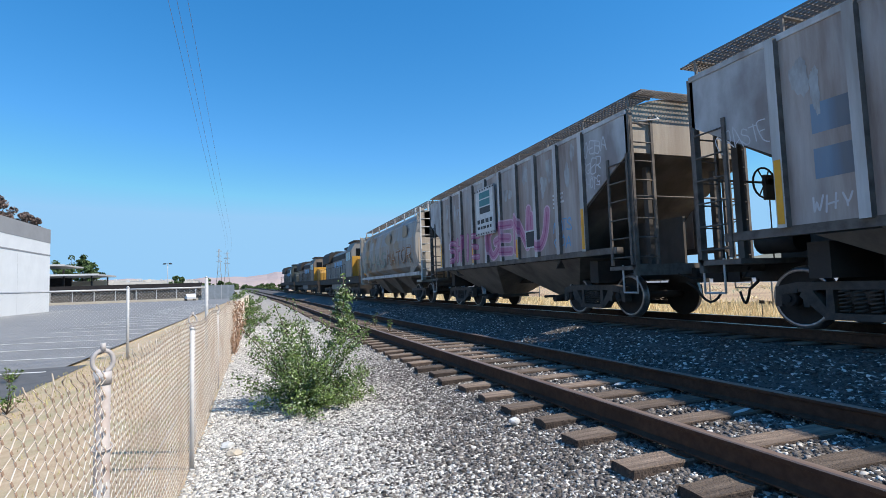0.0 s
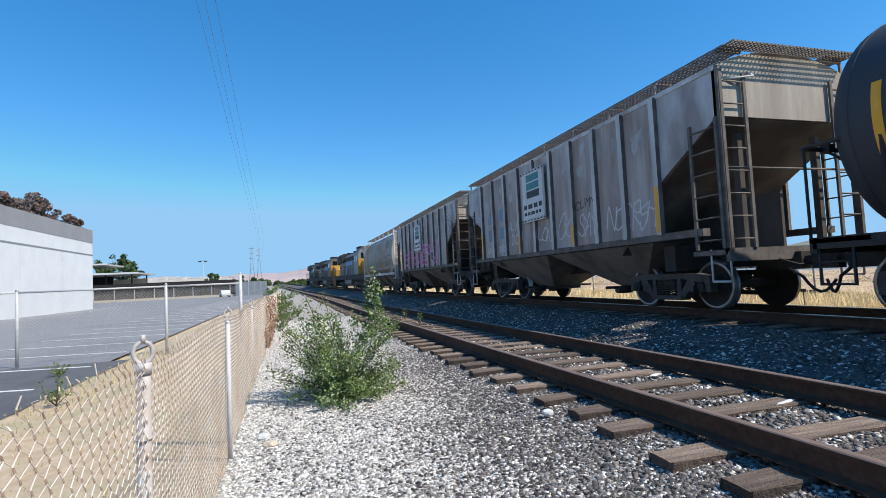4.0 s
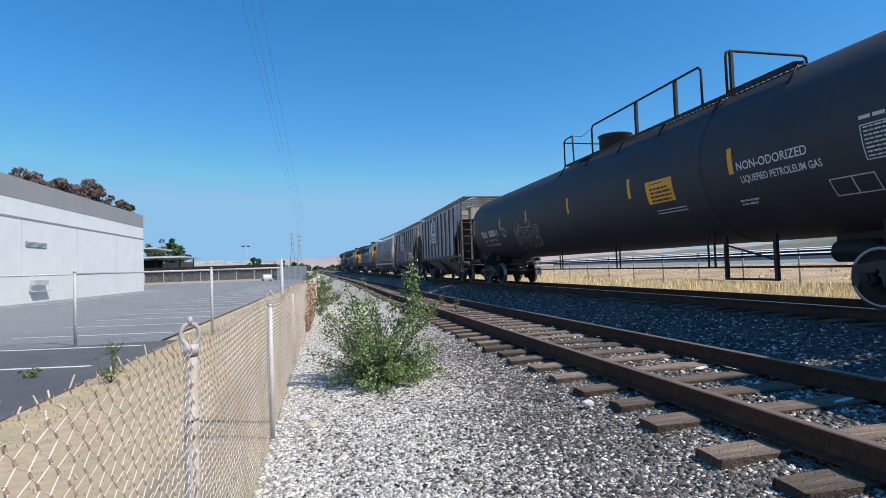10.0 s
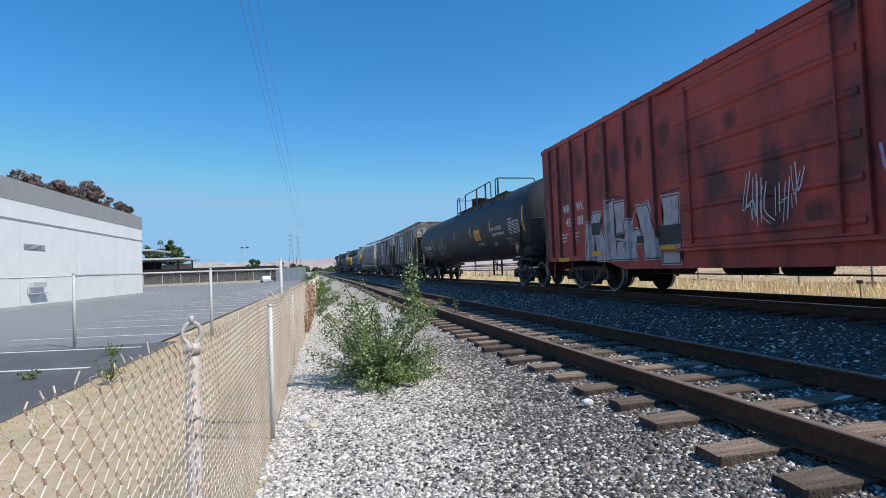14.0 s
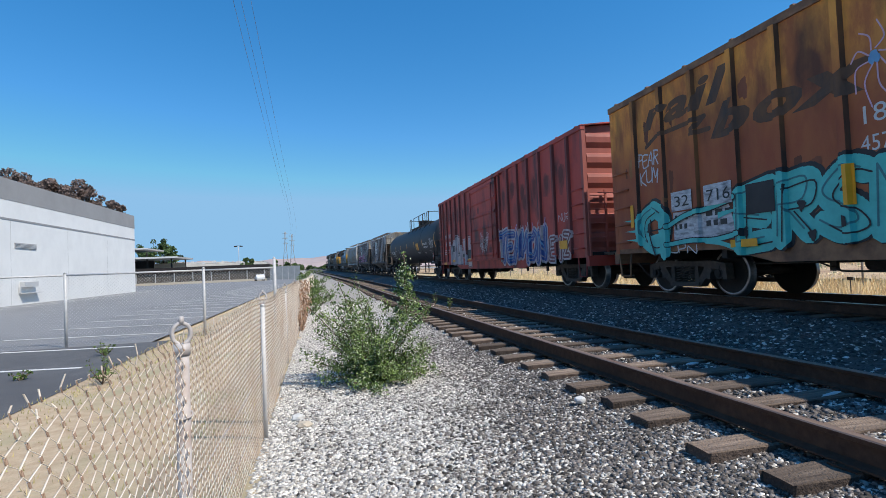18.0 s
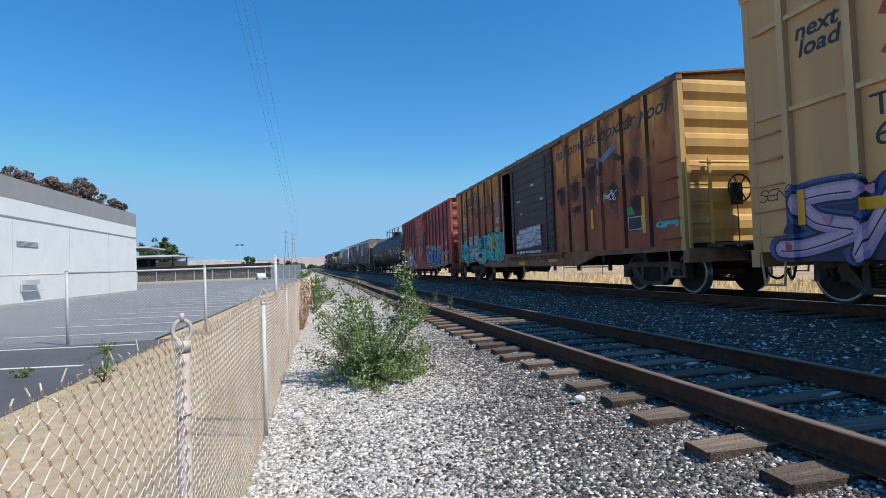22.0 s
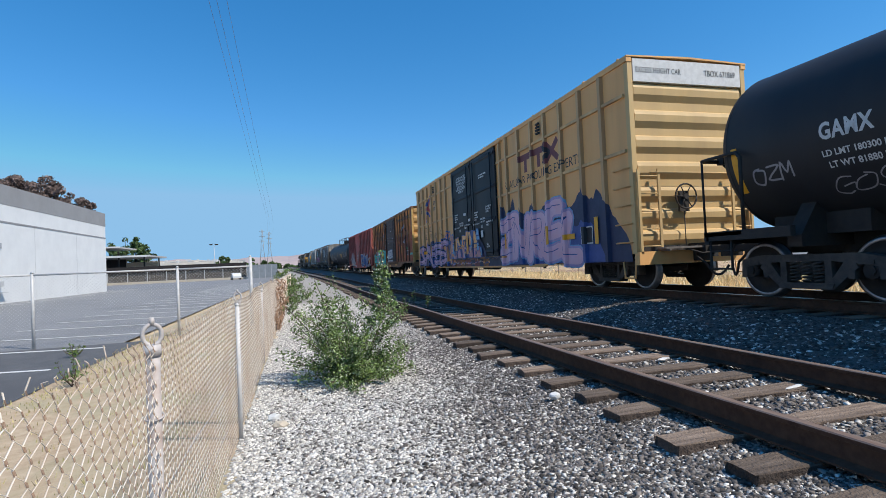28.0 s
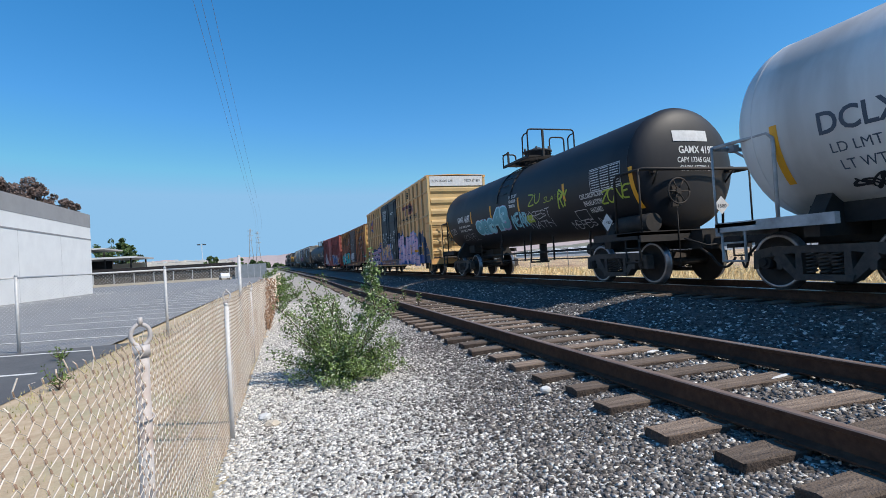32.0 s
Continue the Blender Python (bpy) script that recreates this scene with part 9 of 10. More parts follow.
# ---- the wire fence by the gravel ----
def chain_link(name, parent, length, z0, z1, cell, r, material, m, jag=0.0, seed=1, label="", hooks=None):
    """Woven wire in the (y, z) plane: every wire zigzags between its two neighbours and hooks round them."""
    g = np.random.default_rng(seed)
    n, k = int(length / cell), int((z1 - z0) / cell)
    hook = 0.17 * cell
    verts, faces, worn = [], [], []
    base = 0
    for i in range(n):
        kk = k + (1 if jag and i % 2 else 0)
        z = z0 + np.arange(kk + 1) * cell
        side = np.arange(kk + 1) % 2 if i % 2 else 1 - np.arange(kk + 1) % 2
        y = (i + side) * cell + (side - 0.5) * 0.16 * cell
        x = np.where(side == 1, r * 1.1, -r * 1.1) * (1 if i % 2 else -1)
        y = y + g.normal(0, cell * 0.03, kk + 1)
        if jag:
            z = z + g.normal(0, cell * 0.03, kk + 1)
            y[-1] += g.normal(0, cell * 0.25)
            x = x + 0.010 * np.sin(y * 1.3) + 0.008 * np.sin(z * 4 + y)
            z = z - 0.02 * (1 + np.sin(y * 2.06 + 0.3)) * (z - z0) / (z1 - z0)
        p = np.stack([np.repeat(x, 2), np.repeat(y, 2), np.stack([z - hook, z + hook], 1).ravel()], 1)
        p[::2, 0] += r * 0.8
        p[1::2, 0] -= r * 0.8
        if jag:
            tip = p[-1] + np.array([g.normal(0, 0.006), g.normal(0, 0.010), abs(g.normal(0.004, jag * 0.3))])
            p = np.concatenate([p, tip[None]])
        q = len(p)
        for d in ((r, 0), (0, r), (-r, 0), (0, -r)):
            verts.append(p + np.array([d[0], d[1], 0]))
        for a in range(4):
            b = (a + 1) % 4
            idx = np.arange(q - 1)
            # two sides of every hook get the darker colour, as painted shade
            worn.append((idx % 2 == 0) & (a in (0, 3)))
            faces.append(np.stack([base + a * q + idx, base + b * q + idx, base + b * q + idx + 1, base + a * q + idx + 1], 1))
        base += 4 * q
    me = arrays_mesh(name, np.concatenate(verts), np.concatenate(faces), [material] + ([hooks] if hooks else []))
    if hooks:
        me.polygons.foreach_set("material_index", np.concatenate(worn).astype(np.int32))
    return part(name, me, None, parent, label, m)


FX = -1.14
fence = thing("chain_link_fence", pose(FX, 0, -0.28), "low weathered tan chain-link fence with loop-topped posts", "fence")
chain_link("wire_mesh", fence, 23.6, -0.05, 1.27, 0.035, 0.0021, M_WIRE, pose(0, -10.0, 0), 0.05, 5, "rusty tan woven wire with a ragged top", M_HOOK)
for k, y in enumerate((-0.78, 2.28, 5.28, -3.84, -6.9, -9.95, 8.40, 11.5)):
    bm = B()
    cyl(bm, (-0.022, y, -0.1), (-0.022, y + (0.02 if k == 2 else 0.0), 1.22), 0.027, seg=16)
    post = part("post", bm, M_POST, fence, "grey pipe post with a wire loop on top")
    bm = B()
    tube(bm, [(-0.022 + 0.032 * math.cos(a), y + 0.012 * math.cos(a), 1.275 + 0.042 * math.sin(a)) for a in [radians(-80 + 10 * q) for q in range(35)]], 0.0085, 10)
    part("post_loop", bm, M_POST, post)
    bm = B()
    cyl(bm, (-0.022, y, 1.315), (-0.022, y, 1.345), 0.012, 0.009, seg=10)
    part("post_knob", bm, M_POST, post)
    bm = B()
    cyl(bm, (-0.022, y, 1.19), (-0.022, y, 1.235), 0.032, seg=16)
    part("post_collar", bm, M_POST, post)
    for z in (0.25, 0.6, 0.95):
        bm = B()
        tube(bm, [(-0.022 + 0.034 * math.cos(a), y + 0.034 * math.sin(a), z + 0.01 * math.sin(a)) for a in [radians(20 * q) for q in range(19)]], 0.004, 6)
        part("tie_wire", bm, M_POST, post)
for z, s in ((0.62, 3), (0.30, 5)):
    bm = B()
    pts = [(-0.012, -10.0 + 0.5 * q, z + 0.012 * math.sin(q * 1.9 + s)) for q in range(47)]
    tube(bm, pts, 0.0035, 5)
    part("tension_wire", bm, M_POST, fence)
bm = B()
cyl(bm, (0.03, 4.72, 0.0), (0.03, 4.75, 1.22), 0.018, seg=14)
pole = part("pole", bm, M_PALE, fence, "pale galvanised pole beside the wire")
bm = B()
cyl(bm, (0.03, 4.75, 1.22), (0.03, 4.75, 1.24), 0.021, 0.010, seg=12)
part("cap", bm, M_PALE, pole)
# the same fence further on, overgrown
fence2 = thing("chain_link_fence", pose(FX, 0, -0.28), "further stretch of low chain-link fence, overgrown with dry vines", "fence")
chain_link("wire_mesh", fence2, 26, 0.03, 1.22, 0.06, 0.0045, M_WIRE, pose(0, 13.6, 0), 0.04, 8)
for y in (14.6, 17.7, 20.8, 23.9, 27.0, 30.1, 33.2, 36.3, 39.4):
    bm = B()
    cyl(bm, (-0.03, y, -0.1), (-0.03, y, 1.26), 0.03, seg=10)
    part("post", bm, M_POST, fence2)

# ---- grey fence round the parking lot ----
lot_fence = thing("lot_fence", pose(-1.9, 15.6, -0.42), "tall grey galvanised chain-link fence of the parking lot", "fence")
LX, LY = -3.05, -0.50          # step from post to post
ang = math.atan2(LX, -LY)
lot_yaw = math.degrees(math.atan2(LY, LX)) - 90
LP = [0.0, 0.6, 1.62, 2.64, 3.66, 4.68, 5.7]
for k, q in enumerate(LP):
    bm = B()
    h = 2.06 if k == 0 else 1.84
    cyl(bm, (LX * q, LY * q, -0.05), (LX * q, LY * q, h), 0.045 if k == 0 else 0.036, seg=12)
    cyl(bm, (LX * q, LY * q, h), (LX * q, LY * q, h + 0.05), 0.045, 0.015, seg=10)
    part("post", bm, M_GALV, lot_fence)
for k in range(6):
    bm = B()
    cyl(bm, (LX * LP[k], LY * LP[k], 1.80), (LX * LP[k + 1], LY * LP[k + 1], 1.80), 0.024, seg=10)
    part("top_rail", bm, M_GALV, lot_fence)
chain_link("wire_mesh", lot_fence, math.hypot(LX, LY) * 6, 0.04, 1.80, 0.042, 0.0018, M_GALV, pose(0, 0, 0, 0, 0, lot_yaw), 0, 3)

# ---- fence beyond the main track ----
field_fence = thing("field_fence", pose(19.0, 0, -0.3), "grey chain-link fence along the dry field", "fence")
for k in range(22):
    bm = B()
    cyl(bm, (0, 2.9 + 3.05 * k, -0.05), (0, 2.9 + 3.05 * k, 1.82), 0.035, seg=8)
    part("post", bm, M_FARSTEEL, field_fence)
bm = B()
cyl(bm, (0, 2.9, 1.78), (0, 67, 1.78), 0.022, seg=6)
part("top_rail", bm, M_FARSTEEL, field_fence)
chain_link("wire_mesh", field_fence, 64, 0.04, 1.76, 0.09, 0.0022, M_FARSTEEL, pose(0, 2.9, 0), 0, 4)

# ---- warehouse ----
wh = thing("warehouse", pose(-23.1, 0, -0.42), "large white warehouse with a grey parapet band", "building")
Y1, Y0 = 71.6, -10.0
part("wall", mesh_box(-45, 0, Y0, Y1, 0, 7.9, M_WHITEWALL), None, wh, "white painted concrete wall")
part("parapet", mesh_box(-45.02, 0.02, Y0 - 0.02, Y1 + 0.02, 7.9, 9.5, M_GREYBAND), None, wh, "grey painted parapet")
part("reveal", mesh_box(-0.02, 0.035, Y0, Y1 + 0.03, 6.42, 6.56, M_GREYBAND), None, wh, "dark horizontal reveal line")
for y in range(0, 70, 9):
    part("panel_joint", mesh_box(-0.02, 0.004, y, y + 0.015, 0, 6.4, M_GREYBAND), None, wh)
for y in (45.5,):
    v = part("wall_vent", mesh_box(0.0, 0.06, y, y + 3.0, 4.35, 4.75, M_GREYBAND), None, wh, "grey louvre in the wall")
    for k in range(4):
        part("slat", mesh_box(0.06, 0.09, y + 0.05, y + 2.95, 4.38 + 0.09 * k, 4.42 + 0.09 * k, M_GALV), None, v)
    b = part("meter_box", mesh_box(0.0, 0.35, y + 0.6, y + 2.6, 1.35, 1.75, M_GALV), None, wh, "grey metal box on the wall")
    part("pipe", mesh_box(0.05, 0.15, y + 0.4, y + 0.5, 0.9, 1.4, M_GALV), None, b)
    part("tray", mesh_box(0.0, 0.45, y + 0.5, y + 3.0, 0.85, 0.92, M_GALV), None, b)

# ---- far side of the lot ----
screen = thing("dark_fence", pose(0, 125, -0.42), "long dark screen over a wire fence beside the parking lot", "fence")
part("panel", mesh_box(-75, -11.9, 0, 0.1, 2.35, 3.75, M_DARKWALL), None, screen, "dark screen above the wire")
part("back_panel", mesh_box(-75, -11.9, 0.3, 0.4, 0.5, 2.35, mat("dusty_hedge", (0.15, 0.135, 0.12), (0.09, 0.08, 0.07), 0.95, 0, 1.6, bump=0.4, bscale=6)), None, screen, "dusty brown hedge behind the wire")
part("base", mesh_box(-75, -11.9, -0.3, 0.2, 0, 0.5, M_BEIGE), None, screen)
chain_link("wire_mesh", screen, 63, 0.5, 2.3, 0.34, 0.018, M_FARSTEEL, pose(-12, -0.1, 0, 0, 0, 90), 0, 6)
for k in range(17):
    part("post", mesh_box(-74 + 3.8 * k, -73.85 + 3.8 * k, -0.15, 0, 0, 2.5, M_GALV), None, screen)
slat = thing("slatted_fence", pose(0, 124, -0.42), "blue-grey slatted fence beside the dark screen", "fence")
for k in range(5):
    part("panel", mesh_box(-11.8 + 1.32 * k, -10.52 + 1.32 * k, 0, 0.08, 0.1, 3.1, M_SLATE), None, slat)
    part("post", mesh_box(-11.86 + 1.32 * k, -11.8 + 1.32 * k, -0.04, 0.1, 0, 3.25, M_GALV), None, slat)
carport = thing("carport", pose(-40.1, 140.4, -0.91) @ Matrix.Scale(1.3, 4), "flat-roofed open carport beside the warehouse", "carport")
part("roof", mesh_box(-9, 5.2, -6, 6, 5.05, 5.35, M_ROOF), None, carport)
part("roof_edge", mesh_box(-9, 5.25, -6.1, -6, 5.1, 5.4, M_WHITEWALL), None, carport, "white roof edge")
part("upper_roof", mesh_box(-9, 0.4, -6, 4, 6.75, 7.0, M_ROOF), None, carport)
part("roof_edge", mesh_box(-9, 0.45, -6.1, -6, 6.8, 7.05, M_WHITEWALL), None, carport, "white roof edge")
for x in (-8, -3, 0, 4):
    for y in (-5, 5):
        part("post", mesh_box(x - 0.12, x + 0.12, y - 0.12, y + 0.12, 0, 6.75 if x < 0 else 5.05, M_STEEL_DARK), None, carport)
# near-black sheet added for the shade under the roof
part("back_wall", mesh_box(-9, -1.6, 4.6, 4.9, 0, 5.05, M_DARKWALL), None, carport)
part("back_wall", mesh_box(-1.6, 4.0, 4.6, 4.9, 0, 4.4, M_BEIGE), None, carport, "pale wall behind the posts")
for k, (x0, x1, y, h, m) in enumerate(((-60, -21, 190, 5.7, M_CREAM), (-52, -25, 240, 7.0, M_ROOF), (-75, -44, 260, 8.0, M_CREAM))):
    fb = thing("industrial_building", pose(0, y, -0.42), "distant flat-roofed pale industrial building", "building", "distant buildings")
    part("wall", mesh_box(x0, x1, 0, 18, 0, h - 0.8, M_BEIGE if m is M_ROOF else M_ROOF), None, fb)
    part("roof", mesh_box(x0 - 0.4, x1 + 0.4, -0.4, 18.4, h - 0.8, h, m), None, fb)
    for q in range(7):
        xx = x0 + (x1 - x0) * (q + 0.5) / 7
        part("roof_unit", mesh_box(xx, xx + 0.7 + 0.5 * (q % 3), 3, 5, h, h + 0.35 + 0.3 * (q % 2), M_GALV if q % 2 else M_CREAM), None, fb)
        part("window", mesh_box(xx - 1, xx + 1.5, -0.05, 0.02, 2.0, 3.4, M_GLASS), None, fb)
# parked car far off
pc = thing("parked_car", pose(-13.6, 119, -0.42, 0, 0, 12), "small white car parked beside the dark screen", "car")
bm = B()
prism(bm, [(-2.2, 0.35), (2.2, 0.35), (2.25, 0.75), (1.3, 0.92), (0.7, 1.42), (-1.2, 1.42), (-2.0, 0.95), (-2.25, 0.8)], "x", -0.85, 0.85)
part("body", bm, M_WHITEWALL, pc, bevel=0.06)
part("window", mesh_box(-0.87, 0.87, -1.1, 0.7, 0.98, 1.34, M_GLASS), None, pc)
for x in (-0.8, 0.8):
    for y in (-1.4, 1.4):
        bm = B()
        cyl(bm, (x - 0.1, y, 0.32), (x + 0.1, y, 0.32), 0.32, seg=14)
        part("wheel", bm, M_STEEL_DARK, pc)


# ---- beyond the field, to the east ----
yard = thing("low_warehouse", pose(175, 60, -0.4), "long low pale warehouse beyond the field", "building")
part("wall", mesh_box(0, 34, -220, 320, 0, 1.5, M_ROOF), None, yard)
bm = B()
prism(bm, [(-0.6, 1.5), (17, 4.6), (34.6, 1.5), (34.6, 1.3), (-0.6, 1.3)], "y", -221, 321)
part("roof", bm, M_WHITEWALL, yard, "white low-pitched metal roof")
bank = sheet("dirt_bank", 22, 75, steps((-300, -20, 40), (-20, 90, 2.5), (90, 400, 31), (400, 3600, 400)), M_BANK, 0.22, 0.28, 2, "brown dirt bank beyond the field fence", "ground")

# ---- towers and wires ----
def pylon(x, y, h, w):
    p = thing("transmission_tower", pose(x, y, -0.4), "slender grey lattice transmission tower", "tower", "transmission towers")
    bm = B()
    for a in (-1, 1):
        for b in (-1, 1):
            tube(bm, [(a * w, b * w, 0), (a * w * 0.35, b * w * 0.35, h * 0.55), (a * 0.35, b * 0.35, h)], 0.10, 5)
    n = 9
    for k in range(n):
        z0, z1 = h * k / n, h * (k + 1) / n
        f = lambda z: w + (w * 0.35 - w) * z / (h * 0.55) if z < h * 0.55 else w * 0.35 + (0.35 - w * 0.35) * (z - h * 0.55) / (h * 0.45)
        for a in (-1, 1):
            tube(bm, [(a * f(z0), -f(z0), z0), (-a * f(z1), -f(z1), z1)], 0.05, 4)
            tube(bm, [(-f(z0), a * f(z0), z0), (-f(z1), -a * f(z1), z1)], 0.05, 4)
    part("lattice", bm, M_FARSTEEL, p)
    for z in (h * 0.72, h * 0.84, h * 0.95):
        bm = B()
        tube(bm, [(-1.9, 0, z), (1.9, 0, z)], 0.10, 5)
        tube(bm, [(-1.9, 0, z), (0, 0, z + 0.9), (1.9, 0, z)], 0.04, 4)
        part("cross_arm", bm, M_FARSTEEL, p)


pylon(-25.5, 400, 32, 2.6)
pylon(-20.5, 400, 30, 2.6)
for k, (x0, x1) in enumerate(((-5.6, -9.3), (-5.05, -8.6), (-4.35, -7.4))):
    w = thing("power_line", pose(0, 0, 0), "thin overhead power line wire", "power line", "overhead wires")
    bm = B()
    pts = []
    for q in range(41):
        y = -60 + 460 * q / 40
        a = (y - 38) / 50
        x, z, far = x0 - 0.55 + (x1 - x0) * 0.42 * a, 21 + 0.0001 * (y - 100) ** 2, max(0.0, (y - 150) / 250) ** 2
        end = x0 - 0.55 + (x1 - x0) * 0.42 * 7.24
        pts.append((x + (-22.4 + 1.9 * k - end) * far, y, z + (28.5 - 30.0) * far))
    tube(bm, pts, 0.017, 4)
    part("wire", bm, M_CABLE, w)
lamp = thing("lot_light", pose(-22.2, 150, -0.42), "tall parking lot light pole with four heads", "lamp post")
bm = B()
cyl(bm, (0, 0, 0), (0, 0, 9.4), 0.11, 0.07, 8)
part("pole", bm, M_GALV, lamp)
for x in (-0.75, 0.65):
    part("lamp_head", mesh_box(x - 0.35, x + 0.35, -0.3, 0.3, 9.15, 9.42, M_STEEL_DARK), None, lamp)
part("arm", mesh_box(-0.75, 0.65, -0.05, 0.05, 9.42, 9.5, M_STEEL_DARK), None, lamp)


# ---- hills ----
def hills(name, y, x0, x1, base, amp, seed, label):
    bm = B()
    n = 120
    prev = None
    for i in range(n + 1):
        x = x0 + (x1 - x0) * i / n
        h = base + amp * (noise.noise((x * 0.0012, seed, 0)) + 0.5 * noise.noise((x * 0.004, seed, 5)) + 0.2 * noise.noise((x * 0.013, seed, 8)))
        cur = [bm.verts.new((x, y, -5)), bm.verts.new((x, y + 150, h * 0.6)), bm.verts.new((x, y + 420, h))]
        if prev:
            for a in range(2):
                bm.faces.new((prev[a], cur[a], cur[a + 1], prev[a + 1]))
        prev = cur
    ob = new(name, mesh_of(name, bm, M_HILL))
    tagged(ob, label, "hill", kind="structure")


def ridge(name, x, y0, y1, seed, label):
    bm = B()
    prev = None
    for i in range(81):
        y = y0 + (y1 - y0) * i / 80
        h = 26 + 22 * math.exp(-((y - 640) / 260) ** 2) + 9 * noise.noise((y * 0.006, seed, 1)) + 3 * noise.noise((y * 0.03, seed, 4))
        cur = [bm.verts.new((x, y, -3)), bm.verts.new((x + 70, y, h * 0.6)), bm.verts.new((x + 190, y, h))]
        if prev:
            for a in range(2):
                bm.faces.new((prev[a], cur[a], cur[a + 1], prev[a + 1]))
        prev = cur
    tagged(new(name, mesh_of(name, bm, mat("scrub_hill", (0.16, 0.17, 0.13), (0.24, 0.22, 0.16), 1, 0, 0.02, bump=0))), label, "hill", kind="structure")


ridge("backdrop_ridge", 820, 150, 1900, 6, "low dark scrub-covered ridge far to the east")
hills("backdrop_hills", 2500, -2500, 3500, 80, 45, 3, "pale hazy dry hills on the horizon")


# ---- plants ----
def leaf_cloud(centres, n, size, seed, spread, aspect=1.6):
    """Small folded leaves round the given centres (x, y, z, radius)."""
    g = np.random.default_rng(seed)
    c = np.array(centres, float)
    w = c[:, 3] ** 2
    pick = g.choice(len(c), n, p=w / w.sum())
    d = g.normal(0, 1, (n, 3))
    d /= np.linalg.norm(d, axis=1)[:, None]
    rad = g.uniform(0.25, 1, n) ** 0.5 * c[pick, 3] * spread
    p = c[pick, :3] + d * rad[:, None] * np.array([1, 1, 0.85])
    a = g.normal(0, 1, (n, 3))
    a /= np.linalg.norm(a, axis=1)[:, None]
    b = np.cross(a, g.normal(0, 1, (n, 3)))
    b /= np.linalg.norm(b, axis=1)[:, None]
    s = size * g.uniform(0.6, 1.3, n)[:, None]
    v = np.stack([p - a * s * aspect * 0.5, p + b * s * 0.5, p + a * s * aspect * 0.5, p - b * s * 0.5], 1).reshape(-1, 3)
    return v, np.arange(n * 4).reshape(-1, 4)


def limbs(bm, base, tips, r0, r1, bend, seed):
    r = random.Random(seed)
    for t in tips:
        b, t = Vector(base), Vector(t)
        mid = (b + t) / 2 + Vector((r.uniform(-bend, bend), r.uniform(-bend, bend), r.uniform(0, bend)))
        q = [b, b.lerp(mid, 0.5) + Vector((0, 0, bend * 0.15)), mid, mid.lerp(t, 0.5), t]
        for k in range(4):
            cyl(bm, q[k], q[k + 1], r0 + (r1 - r0) * k / 4, r0 + (r1 - r0) * (k + 1) / 4, 6)


shrub = thing("shrub", pose(0.05, 6.55, -0.18), "airy green shrub with a tall shoot growing in gravel", "shrub")


def sprigs(n, seed):
    """Arching twigs from the root: a list of point rows."""
    r = random.Random(seed)
    out = []
    for k in range(n):
        a, reach = r.uniform(0, 6.283), r.uniform(0.25, 0.88)
        rise = r.uniform(0.06, 1.0) ** 1.25 * (1.36 - 0.55 * reach)
        bow = r.uniform(0.1, 0.5)
        pts = []
        for q in range(9):
            s = q / 8
            pts.append(Vector((-0.06 + reach * s * math.cos(a) + 0.03 * math.sin(q * 1.3 + k), reach * s * math.sin(a) + 0.03 * math.cos(q * 1.7 + k), rise * (s + bow * s * (1 - s)) + 0.015 * math.sin(q + k))))
        out.append(pts)
    for x, z in ((-0.80, 0.95), (-0.72, 0.75), (-0.62, 1.15), (-0.45, 1.25), (-0.25, 1.3), (0.62, 0.22), (0.70, 0.38), (0.52, 0.55)):
        out.append([Vector((x * (q / 8) ** 0.9, 0.15 * math.sin(x * 9), z * (q / 8) ** 0.8 + 0.01 * math.sin(q))) for q in range(9)])
    return out


def twig_leaves(rows, n, size, seed, spread, start=0.25):
    g = np.random.default_rng(seed)
    p = np.array([[tuple(v) for v in row] for row in rows])
    i = g.integers(0, len(p), n)
    s = start * 8 + g.uniform(0, 1, n) ** 0.8 * (1 - start) * 7.98
    k = np.clip(s.astype(int), 0, 7)
    f = (s - k)[:, None]
    c = p[i, k] * (1 - f) + p[i, k + 1] * f + g.normal(0, spread, (n, 3))
    a = g.normal(0, 1, (n, 3))
    a /= np.linalg.norm(a, axis=1)[:, None]
    b = np.cross(a, g.normal(0, 1, (n, 3)))
    b /= np.linalg.norm(b, axis=1)[:, None]
    w = size * g.uniform(0.6, 1.3, n)[:, None]
    v = np.stack([c - a * w * 0.8, c + b * w * 0.45, c + a * w * 0.8, c - b * w * 0.45], 1).reshape(-1, 3)
    v[:, 2] = np.maximum(v[:, 2], 0.01)
    return v, np.arange(n * 4).reshape(-1, 4)


SPRIGS = sprigs(84, 12)
SHOOT = [[Vector((0.05 + 0.045 * q, -0.05 + 0.02 * math.sin(q), 0.20 * q + 0.03)) for q in range(9)]]
SHOOT[0] = [Vector((0.08 + 0.30 * min(1, q / 4) + 0.012 * math.sin(q * 2), -0.05, 0.197 * q + 0.02)) for q in range(9)]
for k in range(16):
    o = SHOOT[0][3 + k // 4] + Vector((0, 0, 0.05 * (k % 4)))
    d = Vector((math.cos(k * 2.4), math.sin(k * 2.4), 0.45)) * (0.19 - 0.007 * k)
    SHOOT.append([o + d * (q / 8) for q in range(9)])
bm = B()
for k, row in enumerate(SPRIGS):
    tube(bm, row, 0.003 if k % 3 else 0.005, 5)
for k, row in enumerate(SHOOT):
    tube(bm, row, 0.003 if k else 0.008, 5)
part("woody_stem", bm, M_BARK, shrub)
v, f = twig_leaves(SPRIGS, 17500, 0.022, 2, 0.042, 0.10)
v2, f2 = twig_leaves(SHOOT, 1300, 0.025, 3, 0.026, 0.35)
